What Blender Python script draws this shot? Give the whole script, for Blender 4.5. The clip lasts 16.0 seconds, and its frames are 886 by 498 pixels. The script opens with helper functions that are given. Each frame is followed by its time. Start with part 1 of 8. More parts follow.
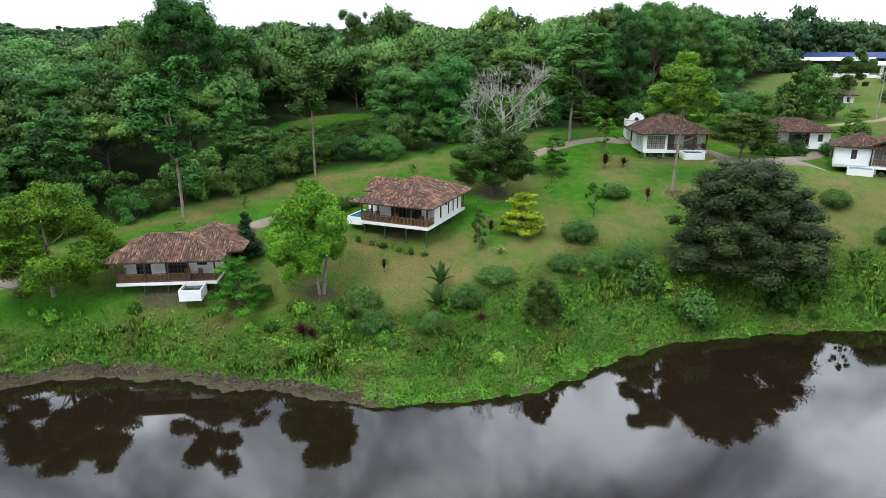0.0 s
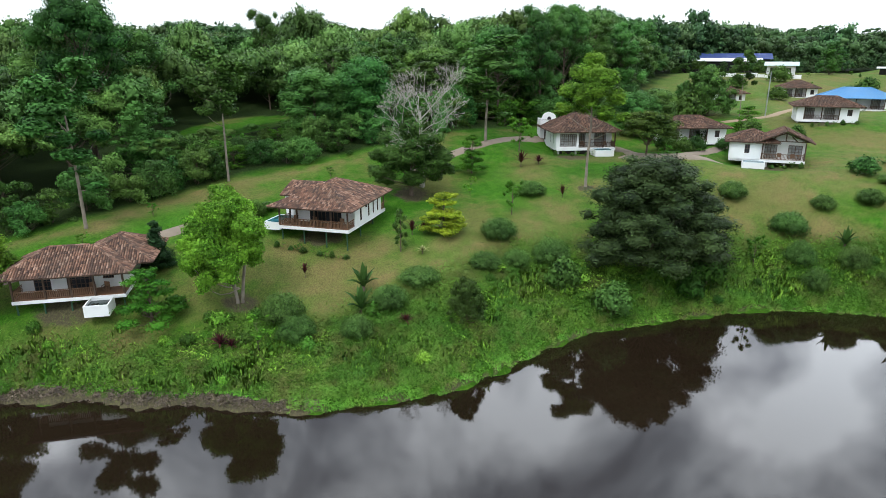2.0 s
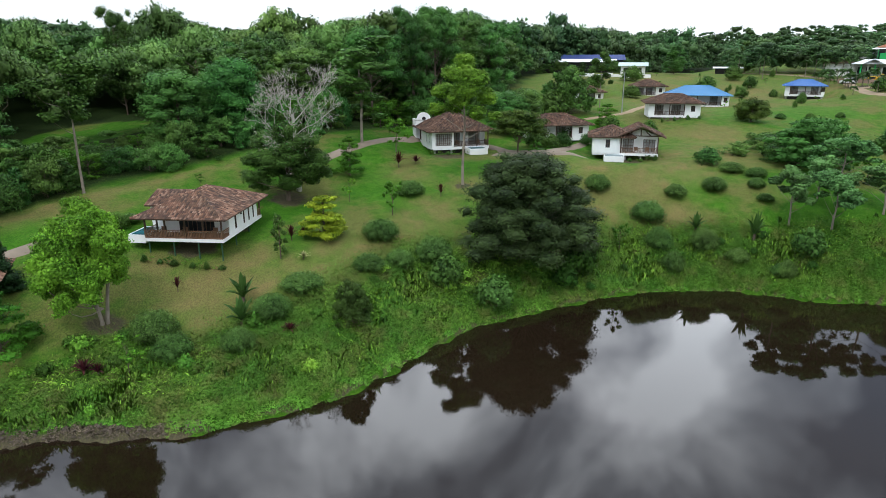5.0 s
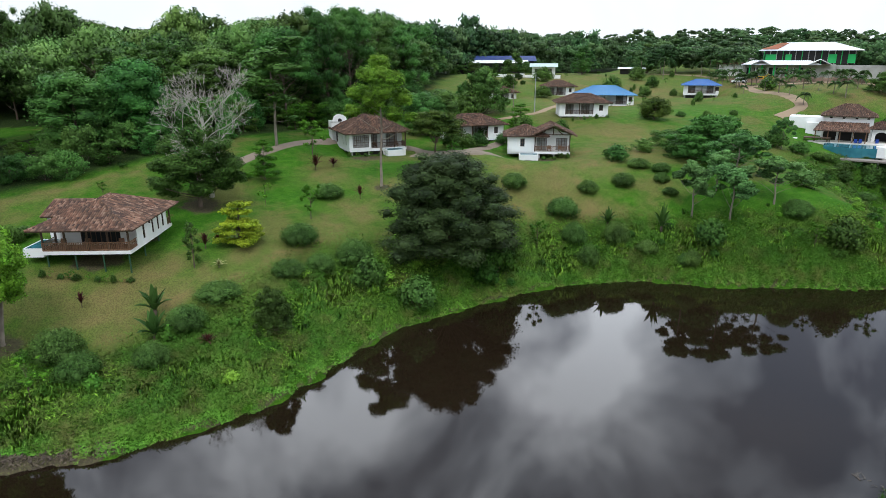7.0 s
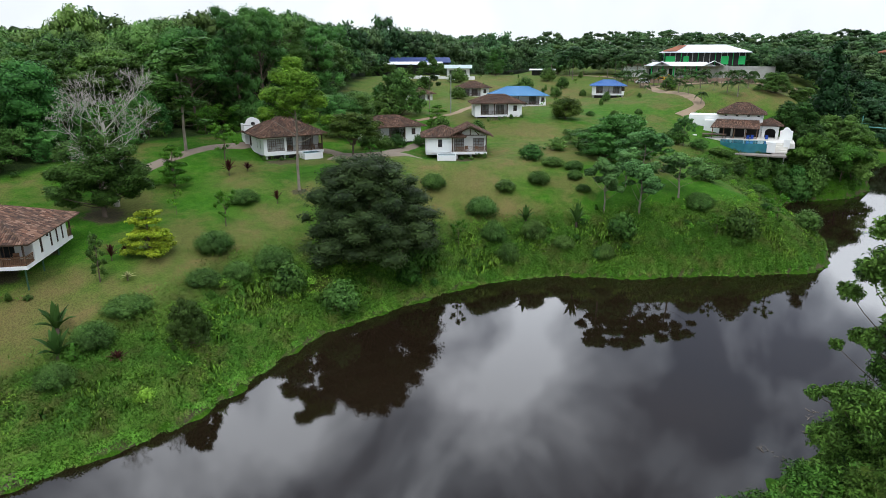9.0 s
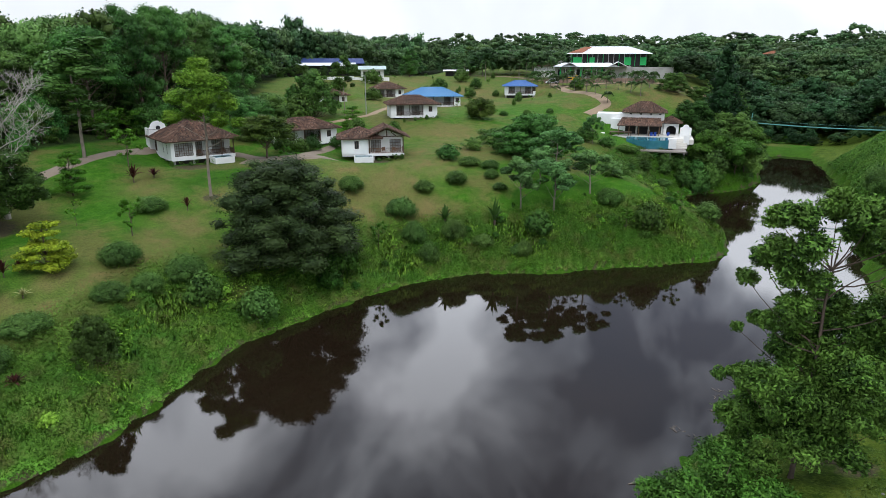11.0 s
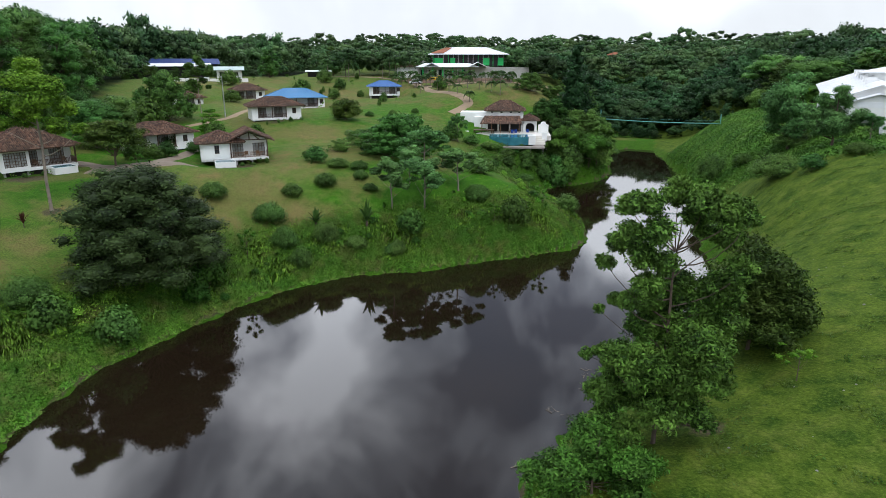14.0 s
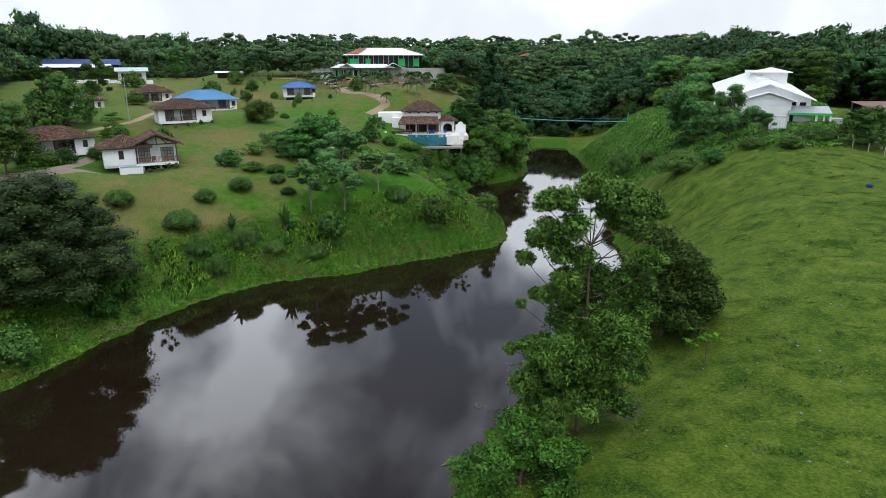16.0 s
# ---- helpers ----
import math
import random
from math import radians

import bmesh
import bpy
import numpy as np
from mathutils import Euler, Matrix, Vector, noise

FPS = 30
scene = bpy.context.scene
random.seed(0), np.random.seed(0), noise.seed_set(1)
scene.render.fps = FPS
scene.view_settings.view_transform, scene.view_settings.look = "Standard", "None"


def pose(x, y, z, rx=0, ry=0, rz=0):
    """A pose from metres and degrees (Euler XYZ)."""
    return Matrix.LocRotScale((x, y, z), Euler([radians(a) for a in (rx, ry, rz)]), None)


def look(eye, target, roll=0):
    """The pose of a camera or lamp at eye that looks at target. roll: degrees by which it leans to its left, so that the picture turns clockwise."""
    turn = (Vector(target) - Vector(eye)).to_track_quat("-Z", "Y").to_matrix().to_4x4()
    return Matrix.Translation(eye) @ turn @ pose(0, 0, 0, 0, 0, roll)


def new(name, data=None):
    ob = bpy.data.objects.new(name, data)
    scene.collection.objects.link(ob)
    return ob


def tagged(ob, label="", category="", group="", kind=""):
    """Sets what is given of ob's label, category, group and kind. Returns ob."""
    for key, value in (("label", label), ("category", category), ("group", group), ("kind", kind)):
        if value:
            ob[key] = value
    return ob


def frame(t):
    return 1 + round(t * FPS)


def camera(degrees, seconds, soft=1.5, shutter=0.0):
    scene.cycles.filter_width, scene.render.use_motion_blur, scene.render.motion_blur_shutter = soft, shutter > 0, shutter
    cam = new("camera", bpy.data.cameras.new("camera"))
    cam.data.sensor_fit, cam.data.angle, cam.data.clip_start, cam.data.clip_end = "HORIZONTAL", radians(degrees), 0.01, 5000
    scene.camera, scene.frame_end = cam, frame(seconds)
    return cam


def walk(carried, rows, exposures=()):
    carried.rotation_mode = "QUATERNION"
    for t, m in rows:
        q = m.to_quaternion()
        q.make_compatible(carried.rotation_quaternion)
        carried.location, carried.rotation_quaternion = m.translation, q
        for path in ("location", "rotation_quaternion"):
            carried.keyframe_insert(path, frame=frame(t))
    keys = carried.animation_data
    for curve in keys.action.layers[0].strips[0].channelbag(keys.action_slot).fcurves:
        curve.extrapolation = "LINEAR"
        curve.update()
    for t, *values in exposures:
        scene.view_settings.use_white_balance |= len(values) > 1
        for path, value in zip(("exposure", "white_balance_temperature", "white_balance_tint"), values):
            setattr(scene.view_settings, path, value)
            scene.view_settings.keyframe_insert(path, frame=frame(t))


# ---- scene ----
# ---- camera: a drone hovering over the pond, turning to its right ----
EYE = 30.0
cam = camera(70.33, 16.0, soft=0.5)
walk(cam, [
    (0.0, pose(0, 0, EYE, 72.904, 0.000, -1.636)),
    (0.5, pose(0, 0, EYE, 72.925, 0.000, -3.485)),
    (1.0, pose(0, 0, EYE, 72.968, 0.000, -5.360)),
    (1.5, pose(0, 0, EYE, 72.969, 0.000, -7.213)),
    (2.0, pose(0, 0, EYE, 72.983, 0.000, -9.064)),
    (2.5, pose(0, 0, EYE, 72.978, 0.000, -10.925)),
    (3.0, pose(0, 0, EYE, 72.988, 0.000, -12.781)),
    (3.5, pose(0, 0, EYE, 73.018, 0.000, -14.647)),
    (4.0, pose(0, 0, EYE, 73.043, 0.000, -16.492)),
    (6.5, pose(0, 0, EYE, 73.124, 0.000, -25.798)),
    (7.0, pose(0, 0, EYE, 73.162, 0.000, -27.657)),
    (7.5, pose(0, 0, EYE, 73.198, 0.000, -29.518)),
    (8.0, pose(0, 0, EYE, 73.225, 0.000, -31.373)),
    (8.5, pose(0, 0, EYE, 73.263, 0.000, -33.223)),
    (9.0, pose(0, 0, EYE, 73.292, 0.000, -35.073)),
    (11.5, pose(0, 0, EYE, 73.397, 0.000, -44.505)),
    (12.0, pose(0, 0, EYE, 73.411, 0.000, -46.446)),
    (12.5, pose(0, 0, EYE, 73.404, 0.000, -48.450)),
    (13.0, pose(0, 0, EYE, 73.423, 0.000, -50.486)),
    (13.5, pose(0, 0, EYE, 73.420, 0.000, -52.517)),
    (14.0, pose(0, 0, EYE, 73.410, 0.000, -54.529)),
    (14.5, pose(0, 0, EYE, 73.416, 0.000, -56.544)),
    (15.0, pose(0, 0, EYE, 73.433, 0.000, -58.568)),
    (15.5, pose(0, 0, EYE, 73.447, 0.000, -60.314)),
    (16.0, pose(0, 0, EYE, 73.473, 0.000, -61.890)),
], exposures=[(0.0, 0.25, 6200, 7), (4.0, 0.08, 6200, 7.5), (8.0, -0.14, 6200, 8.5), (12.0, -0.22, 6200, 10.5), (16.0, -0.28, 6200, 9)])

# ---- sky and sun ----
CLOUD_SHIFT = (3.56, -1.28, 0.0)
SUN_AZ, SUN_EL = 215.0, 58.0     # degrees clockwise from north (+y), above the horizon
world = bpy.data.worlds.new("world")
scene.world = world
world.use_nodes = True
wn, wl = world.node_tree.nodes, world.node_tree.links
wn.clear()


def wnode(kind, **values):
    n = wn.new(kind)
    for k, v in values.items():
        n.inputs[k].default_value = v
    return n


sky = wn.new("ShaderNodeTexSky")
sky.sky_type, sky.sun_disc = "NISHITA", False
sky.sun_elevation, sky.sun_rotation = radians(SUN_EL), radians(SUN_AZ)
clear = wnode("ShaderNodeBackground", Strength=0.12)
wl.new(sky.outputs[0], clear.inputs["Color"])
tc = wn.new("ShaderNodeTexCoord")
sep = wn.new("ShaderNodeSeparateXYZ")
wl.new(tc.outputs["Generated"], sep.inputs[0])
shift = wn.new("ShaderNodeMapping")
shift.inputs["Location"].default_value = CLOUD_SHIFT
shift.inputs["Scale"].default_value = (1.0, 1.0, 0.8)
wl.new(tc.outputs["Generated"], shift.inputs[0])
big = wnode("ShaderNodeTexNoise", Scale=4.2, Detail=8.0, Roughness=0.58, Distortion=0.35)
wl.new(shift.outputs[0], big.inputs["Vector"])
ramp = wn.new("ShaderNodeValToRGB")
e = ramp.color_ramp.elements
e[0].position, e[0].color = 0.38, (0.28, 0.31, 0.39, 1)
e[1].position, e[1].color = 0.7, (2.5, 2.55, 2.65, 1)
m = e.new(0.5)
m.color = (0.80, 0.85, 0.95, 1)
# the cloud deck is lighter towards the north and carries one bright heap to the north-east
def wmath(op, a, b):
    q = wn.new("ShaderNodeMath")
    q.operation = op
    for i, v in enumerate((a, b)):
        if isinstance(v, (int, float)):
            q.inputs[i].default_value = v
        else:
            wl.new(v, q.inputs[i])
    return q.outputs[0]


def toward(az_, el_, lo, hi, amount):
    d = wn.new("ShaderNodeVectorMath")
    d.operation = "DOT_PRODUCT"
    a_, e_ = radians(az_), radians(el_)
    d.inputs[1].default_value = (math.sin(a_) * math.cos(e_), math.cos(a_) * math.cos(e_), math.sin(e_))
    wl.new(tc.outputs["Generated"], d.inputs[0])
    r = wn.new("ShaderNodeMapRange")
    r.interpolation_type = "SMOOTHSTEP"
    r.inputs["From Min"].default_value, r.inputs["From Max"].default_value = lo, hi
    r.inputs["To Min"].default_value, r.inputs["To Max"].default_value = 0.0, amount
    wl.new(d.outputs["Value"], r.inputs["Value"])
    return r.outputs[0]


deck = wmath("MULTIPLY", big.outputs["Fac"], 1.0)
for az_c, el_c, lo_, hi_, gain in ((5, 40, 0.6, 0.97, 0.05), (40, 23, 0.982, 0.9995, 0.085), (43, 32, 0.986, 0.9995, 0.045), (17, 31, 0.992, 0.9998, 0.08), (-25, 26, 0.994, 0.9997, 0.14), (74, 11, 0.986, 0.998, 0.36), (72, 12, 0.955, 0.998, 0.09)):
    deck = wmath("ADD", deck, toward(az_c, el_c, lo_, hi_, gain))
for az_c, el_c, lo_, hi_, gain in ((61, 31, 0.95, 0.988, 0.06), (-28, 40, 0.96, 0.995, 0.03), (46, 41, 0.97, 0.998, 0.055)):
    deck = wmath("SUBTRACT", deck, toward(az_c, el_c, lo_, hi_, gain))
deck = wmath("SUBTRACT", deck, 0.01)
wl.new(deck, ramp.inputs[0])
cloud = wnode("ShaderNodeBackground", Strength=1.9)
wl.new(ramp.outputs[0], cloud.inputs["Color"])
# a bright even veil close to the horizon
veil = wn.new("ShaderNodeMapRange")
veil.inputs["From Min"].default_value, veil.inputs["From Max"].default_value = 0.10, 0.33
veil.inputs["To Min"].default_value, veil.inputs["To Max"].default_value = 0.92, 0.0
wl.new(sep.outputs["Z"], veil.inputs["Value"])
white = wnode("ShaderNodeBackground", Strength=1.13)
white.inputs["Color"].default_value = (0.96, 0.985, 1.0, 1)
mix1 = wnode("ShaderNodeMixShader", Fac=0.82)
wl.new(clear.outputs[0], mix1.inputs[1])
wl.new(cloud.outputs[0], mix1.inputs[2])
mix2 = wn.new("ShaderNodeMixShader")
wl.new(veil.outputs[0], mix2.inputs[0])
wl.new(mix1.outputs[0], mix2.inputs[1])
wl.new(white.outputs[0], mix2.inputs[2])
wout = wn.new("ShaderNodeOutputWorld")
wl.new(mix2.outputs[0], wout.inputs[0])

sun = new("sun", bpy.data.lights.new("sun", "SUN"))
sun.data.energy, sun.data.angle, sun.data.color = 1.5, radians(12), (1.0, 0.98, 0.95)
az, el = radians(SUN_AZ), radians(SUN_EL)
sun_from = Vector((math.sin(az) * math.cos(el), math.cos(az) * math.cos(el), math.sin(el)))
sun.matrix_world = look(sun_from * 100, (0, 0, 0))
scene.view_settings.exposure = 0.0

# ---- materials ----
def material(name, rough=0.8, metal=0.0, spec=0.3):
    mat = bpy.data.materials.new(name)
    mat.use_nodes = True
    bsdf = mat.node_tree.nodes["Principled BSDF"]
    bsdf.inputs["Roughness"].default_value = rough
    bsdf.inputs["Metallic"].default_value = metal
    bsdf.inputs["Specular IOR Level"].default_value = spec
    return mat, mat.node_tree.nodes, mat.node_tree.links, bsdf


def noise_node(n, l, scale, detail=4.0, rough=0.55, coords=None, stretch=None):
    tex = n.new("ShaderNodeTexNoise")
    tex.inputs["Scale"].default_value, tex.inputs["Detail"].default_value = scale, detail
    tex.inputs["Roughness"].default_value = rough
    if coords is None:
        coords = n.new("ShaderNodeNewGeometry").outputs["Position"]
    if stretch:
        mp = n.new("ShaderNodeMapping")
        mp.inputs["Scale"].default_value = stretch
        l.new(coords, mp.inputs[0])
        coords = mp.outputs[0]
    l.new(coords, tex.inputs["Vector"])
    return tex.outputs["Fac"]


def ramp_node(n, l, fac, stops):
    r = n.new("ShaderNodeValToRGB")
    els = r.color_ramp.elements
    while len(els) < len(stops):
        els.new(0.5)
    for el_, (p, c) in zip(els, stops):
        el_.position, el_.color = p, (*c, 1)
    l.new(fac, r.inputs[0])
    return r.outputs[0]


def mix_node(n, l, fac, a, b, mode="MIX"):
    m_ = n.new("ShaderNodeMix")
    m_.data_type, m_.blend_type = "RGBA", mode
    for sock, v in ((m_.inputs["Factor"], fac), (m_.inputs["A"], a), (m_.inputs["B"], b)):
        if hasattr(v, "is_linked"):
            l.new(v, sock)
        elif isinstance(v, tuple):
            sock.default_value = (*v, 1)
        else:
            sock.default_value = v
    return m_.outputs["Result"]


def math_node(n, l, op, a, b=0.0, clamp=False):
    m_ = n.new("ShaderNodeMath")
    m_.operation, m_.use_clamp = op, clamp
    for sock, v in zip(m_.inputs, (a, b)):
        if hasattr(v, "is_linked"):
            l.new(v, sock)
        else:
            sock.default_value = v
    return m_.outputs[0]


def bump(n, l, bsdf, height, strength=0.3, distance=0.05):
    b = n.new("ShaderNodeBump")
    b.inputs["Strength"].default_value, b.inputs["Distance"].default_value = strength, distance
    l.new(height, b.inputs["Height"])
    l.new(b.outputs[0], bsdf.inputs["Normal"])


def stained(name, colour, dirt, rough=0.8, fine=14.0, coarse=0.6, amount=0.5, relief=0.2, metal=0.0, spec=0.3):
    """A plain surface with grain and stains."""
    mat, n, l, bsdf = material(name, rough, metal, spec)
    big_ = noise_node(n, l, coarse, 5)
    small_ = noise_node(n, l, fine, 4)
    f = math_node(n, l, "MULTIPLY", ramp_node(n, l, big_, [(0.42, (0, 0, 0)), (0.72, (1, 1, 1))]), amount)
    g = math_node(n, l, "MULTIPLY", small_, amount * 0.5)
    c = mix_node(n, l, f, colour, dirt)
    c = mix_node(n, l, g, c, tuple(0.6 * v for v in colour))
    l.new(c, bsdf.inputs["Base Color"])
    bump(n, l, bsdf, small_, relief, 0.02)
    return mat


def leafy(name, dark, light, tint=None, scale=0.25, thin=0.13, rough=0.55, gloss=0.1, toned=False, worn=None):
    """Foliage: every leaf has its own shade, patches of the crown differ, light shines through a little."""
    mat, n, l, bsdf = material(name, rough, 0, gloss)
    geo = n.new("ShaderNodeNewGeometry")
    leaf = geo.outputs["Random Per Island"]
    c = mix_node(n, l, leaf, tuple(0.7 * v for v in dark), tuple(1.12 * v for v in light))
    patch = noise_node(n, l, scale, 2, coords=geo.outputs["Position"])
    p = ramp_node(n, l, patch, [(0.4, (0, 0, 0)), (0.62, (1, 1, 1))])
    c = mix_node(n, l, math_node(n, l, "MULTIPLY", p, 0.6), c, tint or tuple(1.25 * v for v in light))
    if worn:      # faded, yellowing patches
        w_ = ramp_node(n, l, noise_node(n, l, 0.35, 5, 0.6, coords=geo.outputs["Position"]), [(0.47, (0, 0, 0)), (0.64, (0.75, 0.75, 0.75))])
        c = mix_node(n, l, w_, c, worn)
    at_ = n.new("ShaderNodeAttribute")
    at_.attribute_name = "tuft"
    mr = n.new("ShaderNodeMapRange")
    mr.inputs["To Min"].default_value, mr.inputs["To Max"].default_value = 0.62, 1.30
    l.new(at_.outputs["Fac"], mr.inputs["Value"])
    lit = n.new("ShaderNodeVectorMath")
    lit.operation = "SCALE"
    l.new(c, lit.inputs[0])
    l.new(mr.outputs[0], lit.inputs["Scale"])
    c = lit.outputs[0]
    own = n.new("ShaderNodeObjectInfo").outputs["Random"]
    if toned:      # joined woods: every tree carries its own tone
        at_ = n.new("ShaderNodeAttribute")
        at_.attribute_name = "tone"
        own = at_.outputs["Fac"]
    hsv = n.new("ShaderNodeHueSaturation")
    mr = n.new("ShaderNodeMapRange")
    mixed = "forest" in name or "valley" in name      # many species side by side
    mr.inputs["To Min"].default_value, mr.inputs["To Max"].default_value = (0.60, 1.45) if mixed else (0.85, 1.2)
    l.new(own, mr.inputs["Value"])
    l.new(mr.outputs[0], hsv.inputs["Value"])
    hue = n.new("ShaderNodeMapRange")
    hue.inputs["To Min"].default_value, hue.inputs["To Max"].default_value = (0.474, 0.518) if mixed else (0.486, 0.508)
    flip = math_node(n, l, "FRACT", math_node(n, l, "MULTIPLY", own, 7.31))
    l.new(flip, hue.inputs["Value"])
    l.new(hue.outputs[0], hsv.inputs["Hue"])
    hsv.inputs["Saturation"].default_value = 0.96
    l.new(c, hsv.inputs["Color"])
    l.new(hsv.outputs[0], bsdf.inputs["Base Color"])
    tr = n.new("ShaderNodeBsdfTranslucent")
    l.new(hsv.outputs[0], tr.inputs["Color"])
    mx = n.new("ShaderNodeMixShader")
    mx.inputs[0].default_value = thin
    l.new(bsdf.outputs[0], mx.inputs[1])
    l.new(tr.outputs[0], mx.inputs[2])
    l.new(mx.outputs[0], n["Material Output"].inputs["Surface"])
    return mat


M_WALL = stained("white_plaster", (0.82, 0.82, 0.80), (0.58, 0.57, 0.52), 0.85, 9, 0.45, 0.35, 0.1)
M_DARKWOOD = stained("dark_wood", (0.075, 0.045, 0.028), (0.15, 0.10, 0.07), 0.6, 20, 1.5, 0.5, 0.3)
M_WOOD = stained("brown_wood", (0.2, 0.11, 0.06), (0.11, 0.07, 0.05), 0.6, 20, 1.5, 0.5, 0.3)
M_DECK = stained("deck_boards", (0.24, 0.12, 0.06), (0.13, 0.08, 0.05), 0.55, 20, 1.5, 0.5, 0.2)
M_GREYDECK = stained("weathered_deck_boards", (0.26, 0.23, 0.20), (0.15, 0.13, 0.11), 0.8, 20, 1.5, 0.5, 0.2)
M_GREENSTEEL = stained("green_painted_steel", (0.03, 0.085, 0.045), (0.05, 0.06, 0.04), 0.5, 20, 1.5, 0.4)
M_CONCRETE = stained("concrete", (0.4, 0.39, 0.36), (0.2, 0.19, 0.17), 0.9, 12, 0.5, 0.6, 0.3)
M_BLUEROOF = stained("blue_sheet_roof", (0.05, 0.19, 0.38), (0.10, 0.22, 0.34), 0.45, 8, 0.4, 0.4, 0.1, 0.0, 0.5)
M_DEEPBLUEROOF = stained("deep_blue_sheet_roof", (0.025, 0.11, 0.33), (0.06, 0.15, 0.33), 0.45, 8, 0.4, 0.4, 0.1, 0.0, 0.5)
M_NAVYROOF = stained("navy_sheet_roof", (0.025, 0.045, 0.15), (0.05, 0.07, 0.16), 0.6, 8, 0.4, 0.4, 0.1, 0.0, 0.15)
M_WHITEROOF = stained("white_sheet_roof", (0.8, 0.81, 0.82), (0.6, 0.6, 0.6), 0.5, 8, 0.4, 0.3, 0.1, 0.0, 0.5)
M_GREYROOF = stained("grey_green_sheet_roof", (0.4, 0.5, 0.47), (0.5, 0.5, 0.48), 0.5, 8, 0.4, 0.3, 0.1)
M_GREENPAINT = stained("bright_green_paint", (0.03, 0.42, 0.10), (0.04, 0.3, 0.1), 0.6, 10, 0.5, 0.4)
M_RUST = stained("rusty_sheet_roof", (0.20, 0.10, 0.07), (0.10, 0.06, 0.05), 0.7, 8, 0.5, 0.8)
# Near black; also stands in for shade inside openings and under floors.
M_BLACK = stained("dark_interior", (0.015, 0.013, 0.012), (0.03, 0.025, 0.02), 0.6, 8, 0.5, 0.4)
M_STONE = stained("grey_stone", (0.24, 0.23, 0.21), (0.13, 0.13, 0.11), 0.9, 12, 0.8, 0.6, 0.4)
M_SOIL = stained("bare_soil", (0.16, 0.105, 0.07), (0.09, 0.06, 0.045), 0.95, 6, 0.4, 0.7, 0.5)
M_MUD = stained("wet_mud", (0.085, 0.065, 0.048), (0.05, 0.04, 0.03), 0.7, 6, 0.4, 0.7, 0.5)
M_DARKPOOL = stained("dark_pool_water", (0.02, 0.035, 0.03), (0.04, 0.05, 0.04), 0.06, 8, 2.0, 0.6, 0.1, 0.0, 0.5)
M_LITTER = leafy("dead_plant_litter", (0.05, 0.038, 0.026), (0.17, 0.135, 0.095), (0.12, 0.10, 0.07), 0.6, 0.05)
M_BARK = stained("pale_bark", (0.25, 0.21, 0.165), (0.11, 0.09, 0.07), 0.9, 8, 1.2, 0.8, 0.5)
M_BROWNBARK = stained("brown_bark", (0.13, 0.095, 0.07), (0.07, 0.055, 0.045), 0.9, 8, 1.2, 0.8, 0.5)
M_GREYBARK = stained("bleached_bark", (0.40, 0.37, 0.32), (0.26, 0.24, 0.20), 0.9, 8, 1.2, 0.6, 0.4)
M_ROAD = stained("gravel_road", (0.25, 0.20, 0.15), (0.15, 0.12, 0.09), 0.95, 5, 0.25, 0.8, 0.5)
M_ORANGEROAD = stained("earth_road", (0.30, 0.22, 0.14), (0.20, 0.15, 0.10), 0.95, 5, 0.25, 0.8, 0.5)
M_TILEFLOOR = stained("pale_stone_paving", (0.7, 0.67, 0.6), (0.5, 0.47, 0.42), 0.7, 8, 0.4, 0.5)
M_BLUECLOTH = stained("blue_cushion", (0.02, 0.06, 0.3), (0.02, 0.05, 0.2), 0.8, 8, 0.4, 0.4)
M_YELLOW = stained("yellow_paint", (0.6, 0.35, 0.02), (0.3, 0.2, 0.05), 0.5, 8, 0.4, 0.4)
M_STEEL = stained("galvanised_steel", (0.42, 0.43, 0.43), (0.3, 0.3, 0.3), 0.45, 8, 0.4, 0.4, 0.1, 0.6)
M_TEALPAINT = stained("green_blue_paint", (0.12, 0.35, 0.30), (0.2, 0.35, 0.3), 0.5, 8, 0.4, 0.4)

# clay barrel tiles, each with its own tone, darkened by lichen
def clay(name, k):
    mat, n, l, bsdf = material(name, 0.85, 0, 0.15)
    geo = n.new("ShaderNodeNewGeometry")
    stops = [(0.0, (0.07, 0.045, 0.036)), (0.35, (0.145, 0.080, 0.056)), (0.75, (0.25, 0.135, 0.088)), (1.0, (0.38, 0.25, 0.18))]
    c = ramp_node(n, l, geo.outputs["Random Per Island"], [(p, tuple(k * v for v in q)) for p, q in stops])
    big_ = noise_node(n, l, 0.55, 5, coords=geo.outputs["Position"])
    c = mix_node(n, l, math_node(n, l, "MULTIPLY", ramp_node(n, l, big_, [(0.42, (0, 0, 0)), (0.66, (1, 1, 1))]), 0.65), c, (0.07 * k, 0.055 * k, 0.045 * k))
    l.new(c, bsdf.inputs["Base Color"])
    bump(n, l, bsdf, noise_node(n, l, 18, 4), 0.3, 0.02)
    return mat


M_TILE, M_OLDTILE = clay("clay_roof_tiles", 0.95), clay("old_clay_roof_tiles", 0.62)
M_TILE_NEW = stained("orange_clay_tiles", (0.3, 0.11, 0.055), (0.16, 0.08, 0.05), 0.85, 10, 0.5, 0.7, 0.3)

# window glass: dark, glossy
M_GLASS, n, l, bsdf = material("window_glass", 0.06, 0, 0.5)
bsdf.inputs["Base Color"].default_value = (0.02, 0.024, 0.028, 1)
M_CURTAIN = stained("curtained_glass", (0.34, 0.34, 0.33), (0.10, 0.10, 0.10), 0.15, 8, 1.6, 0.8, 0.05, 0.0, 0.5)

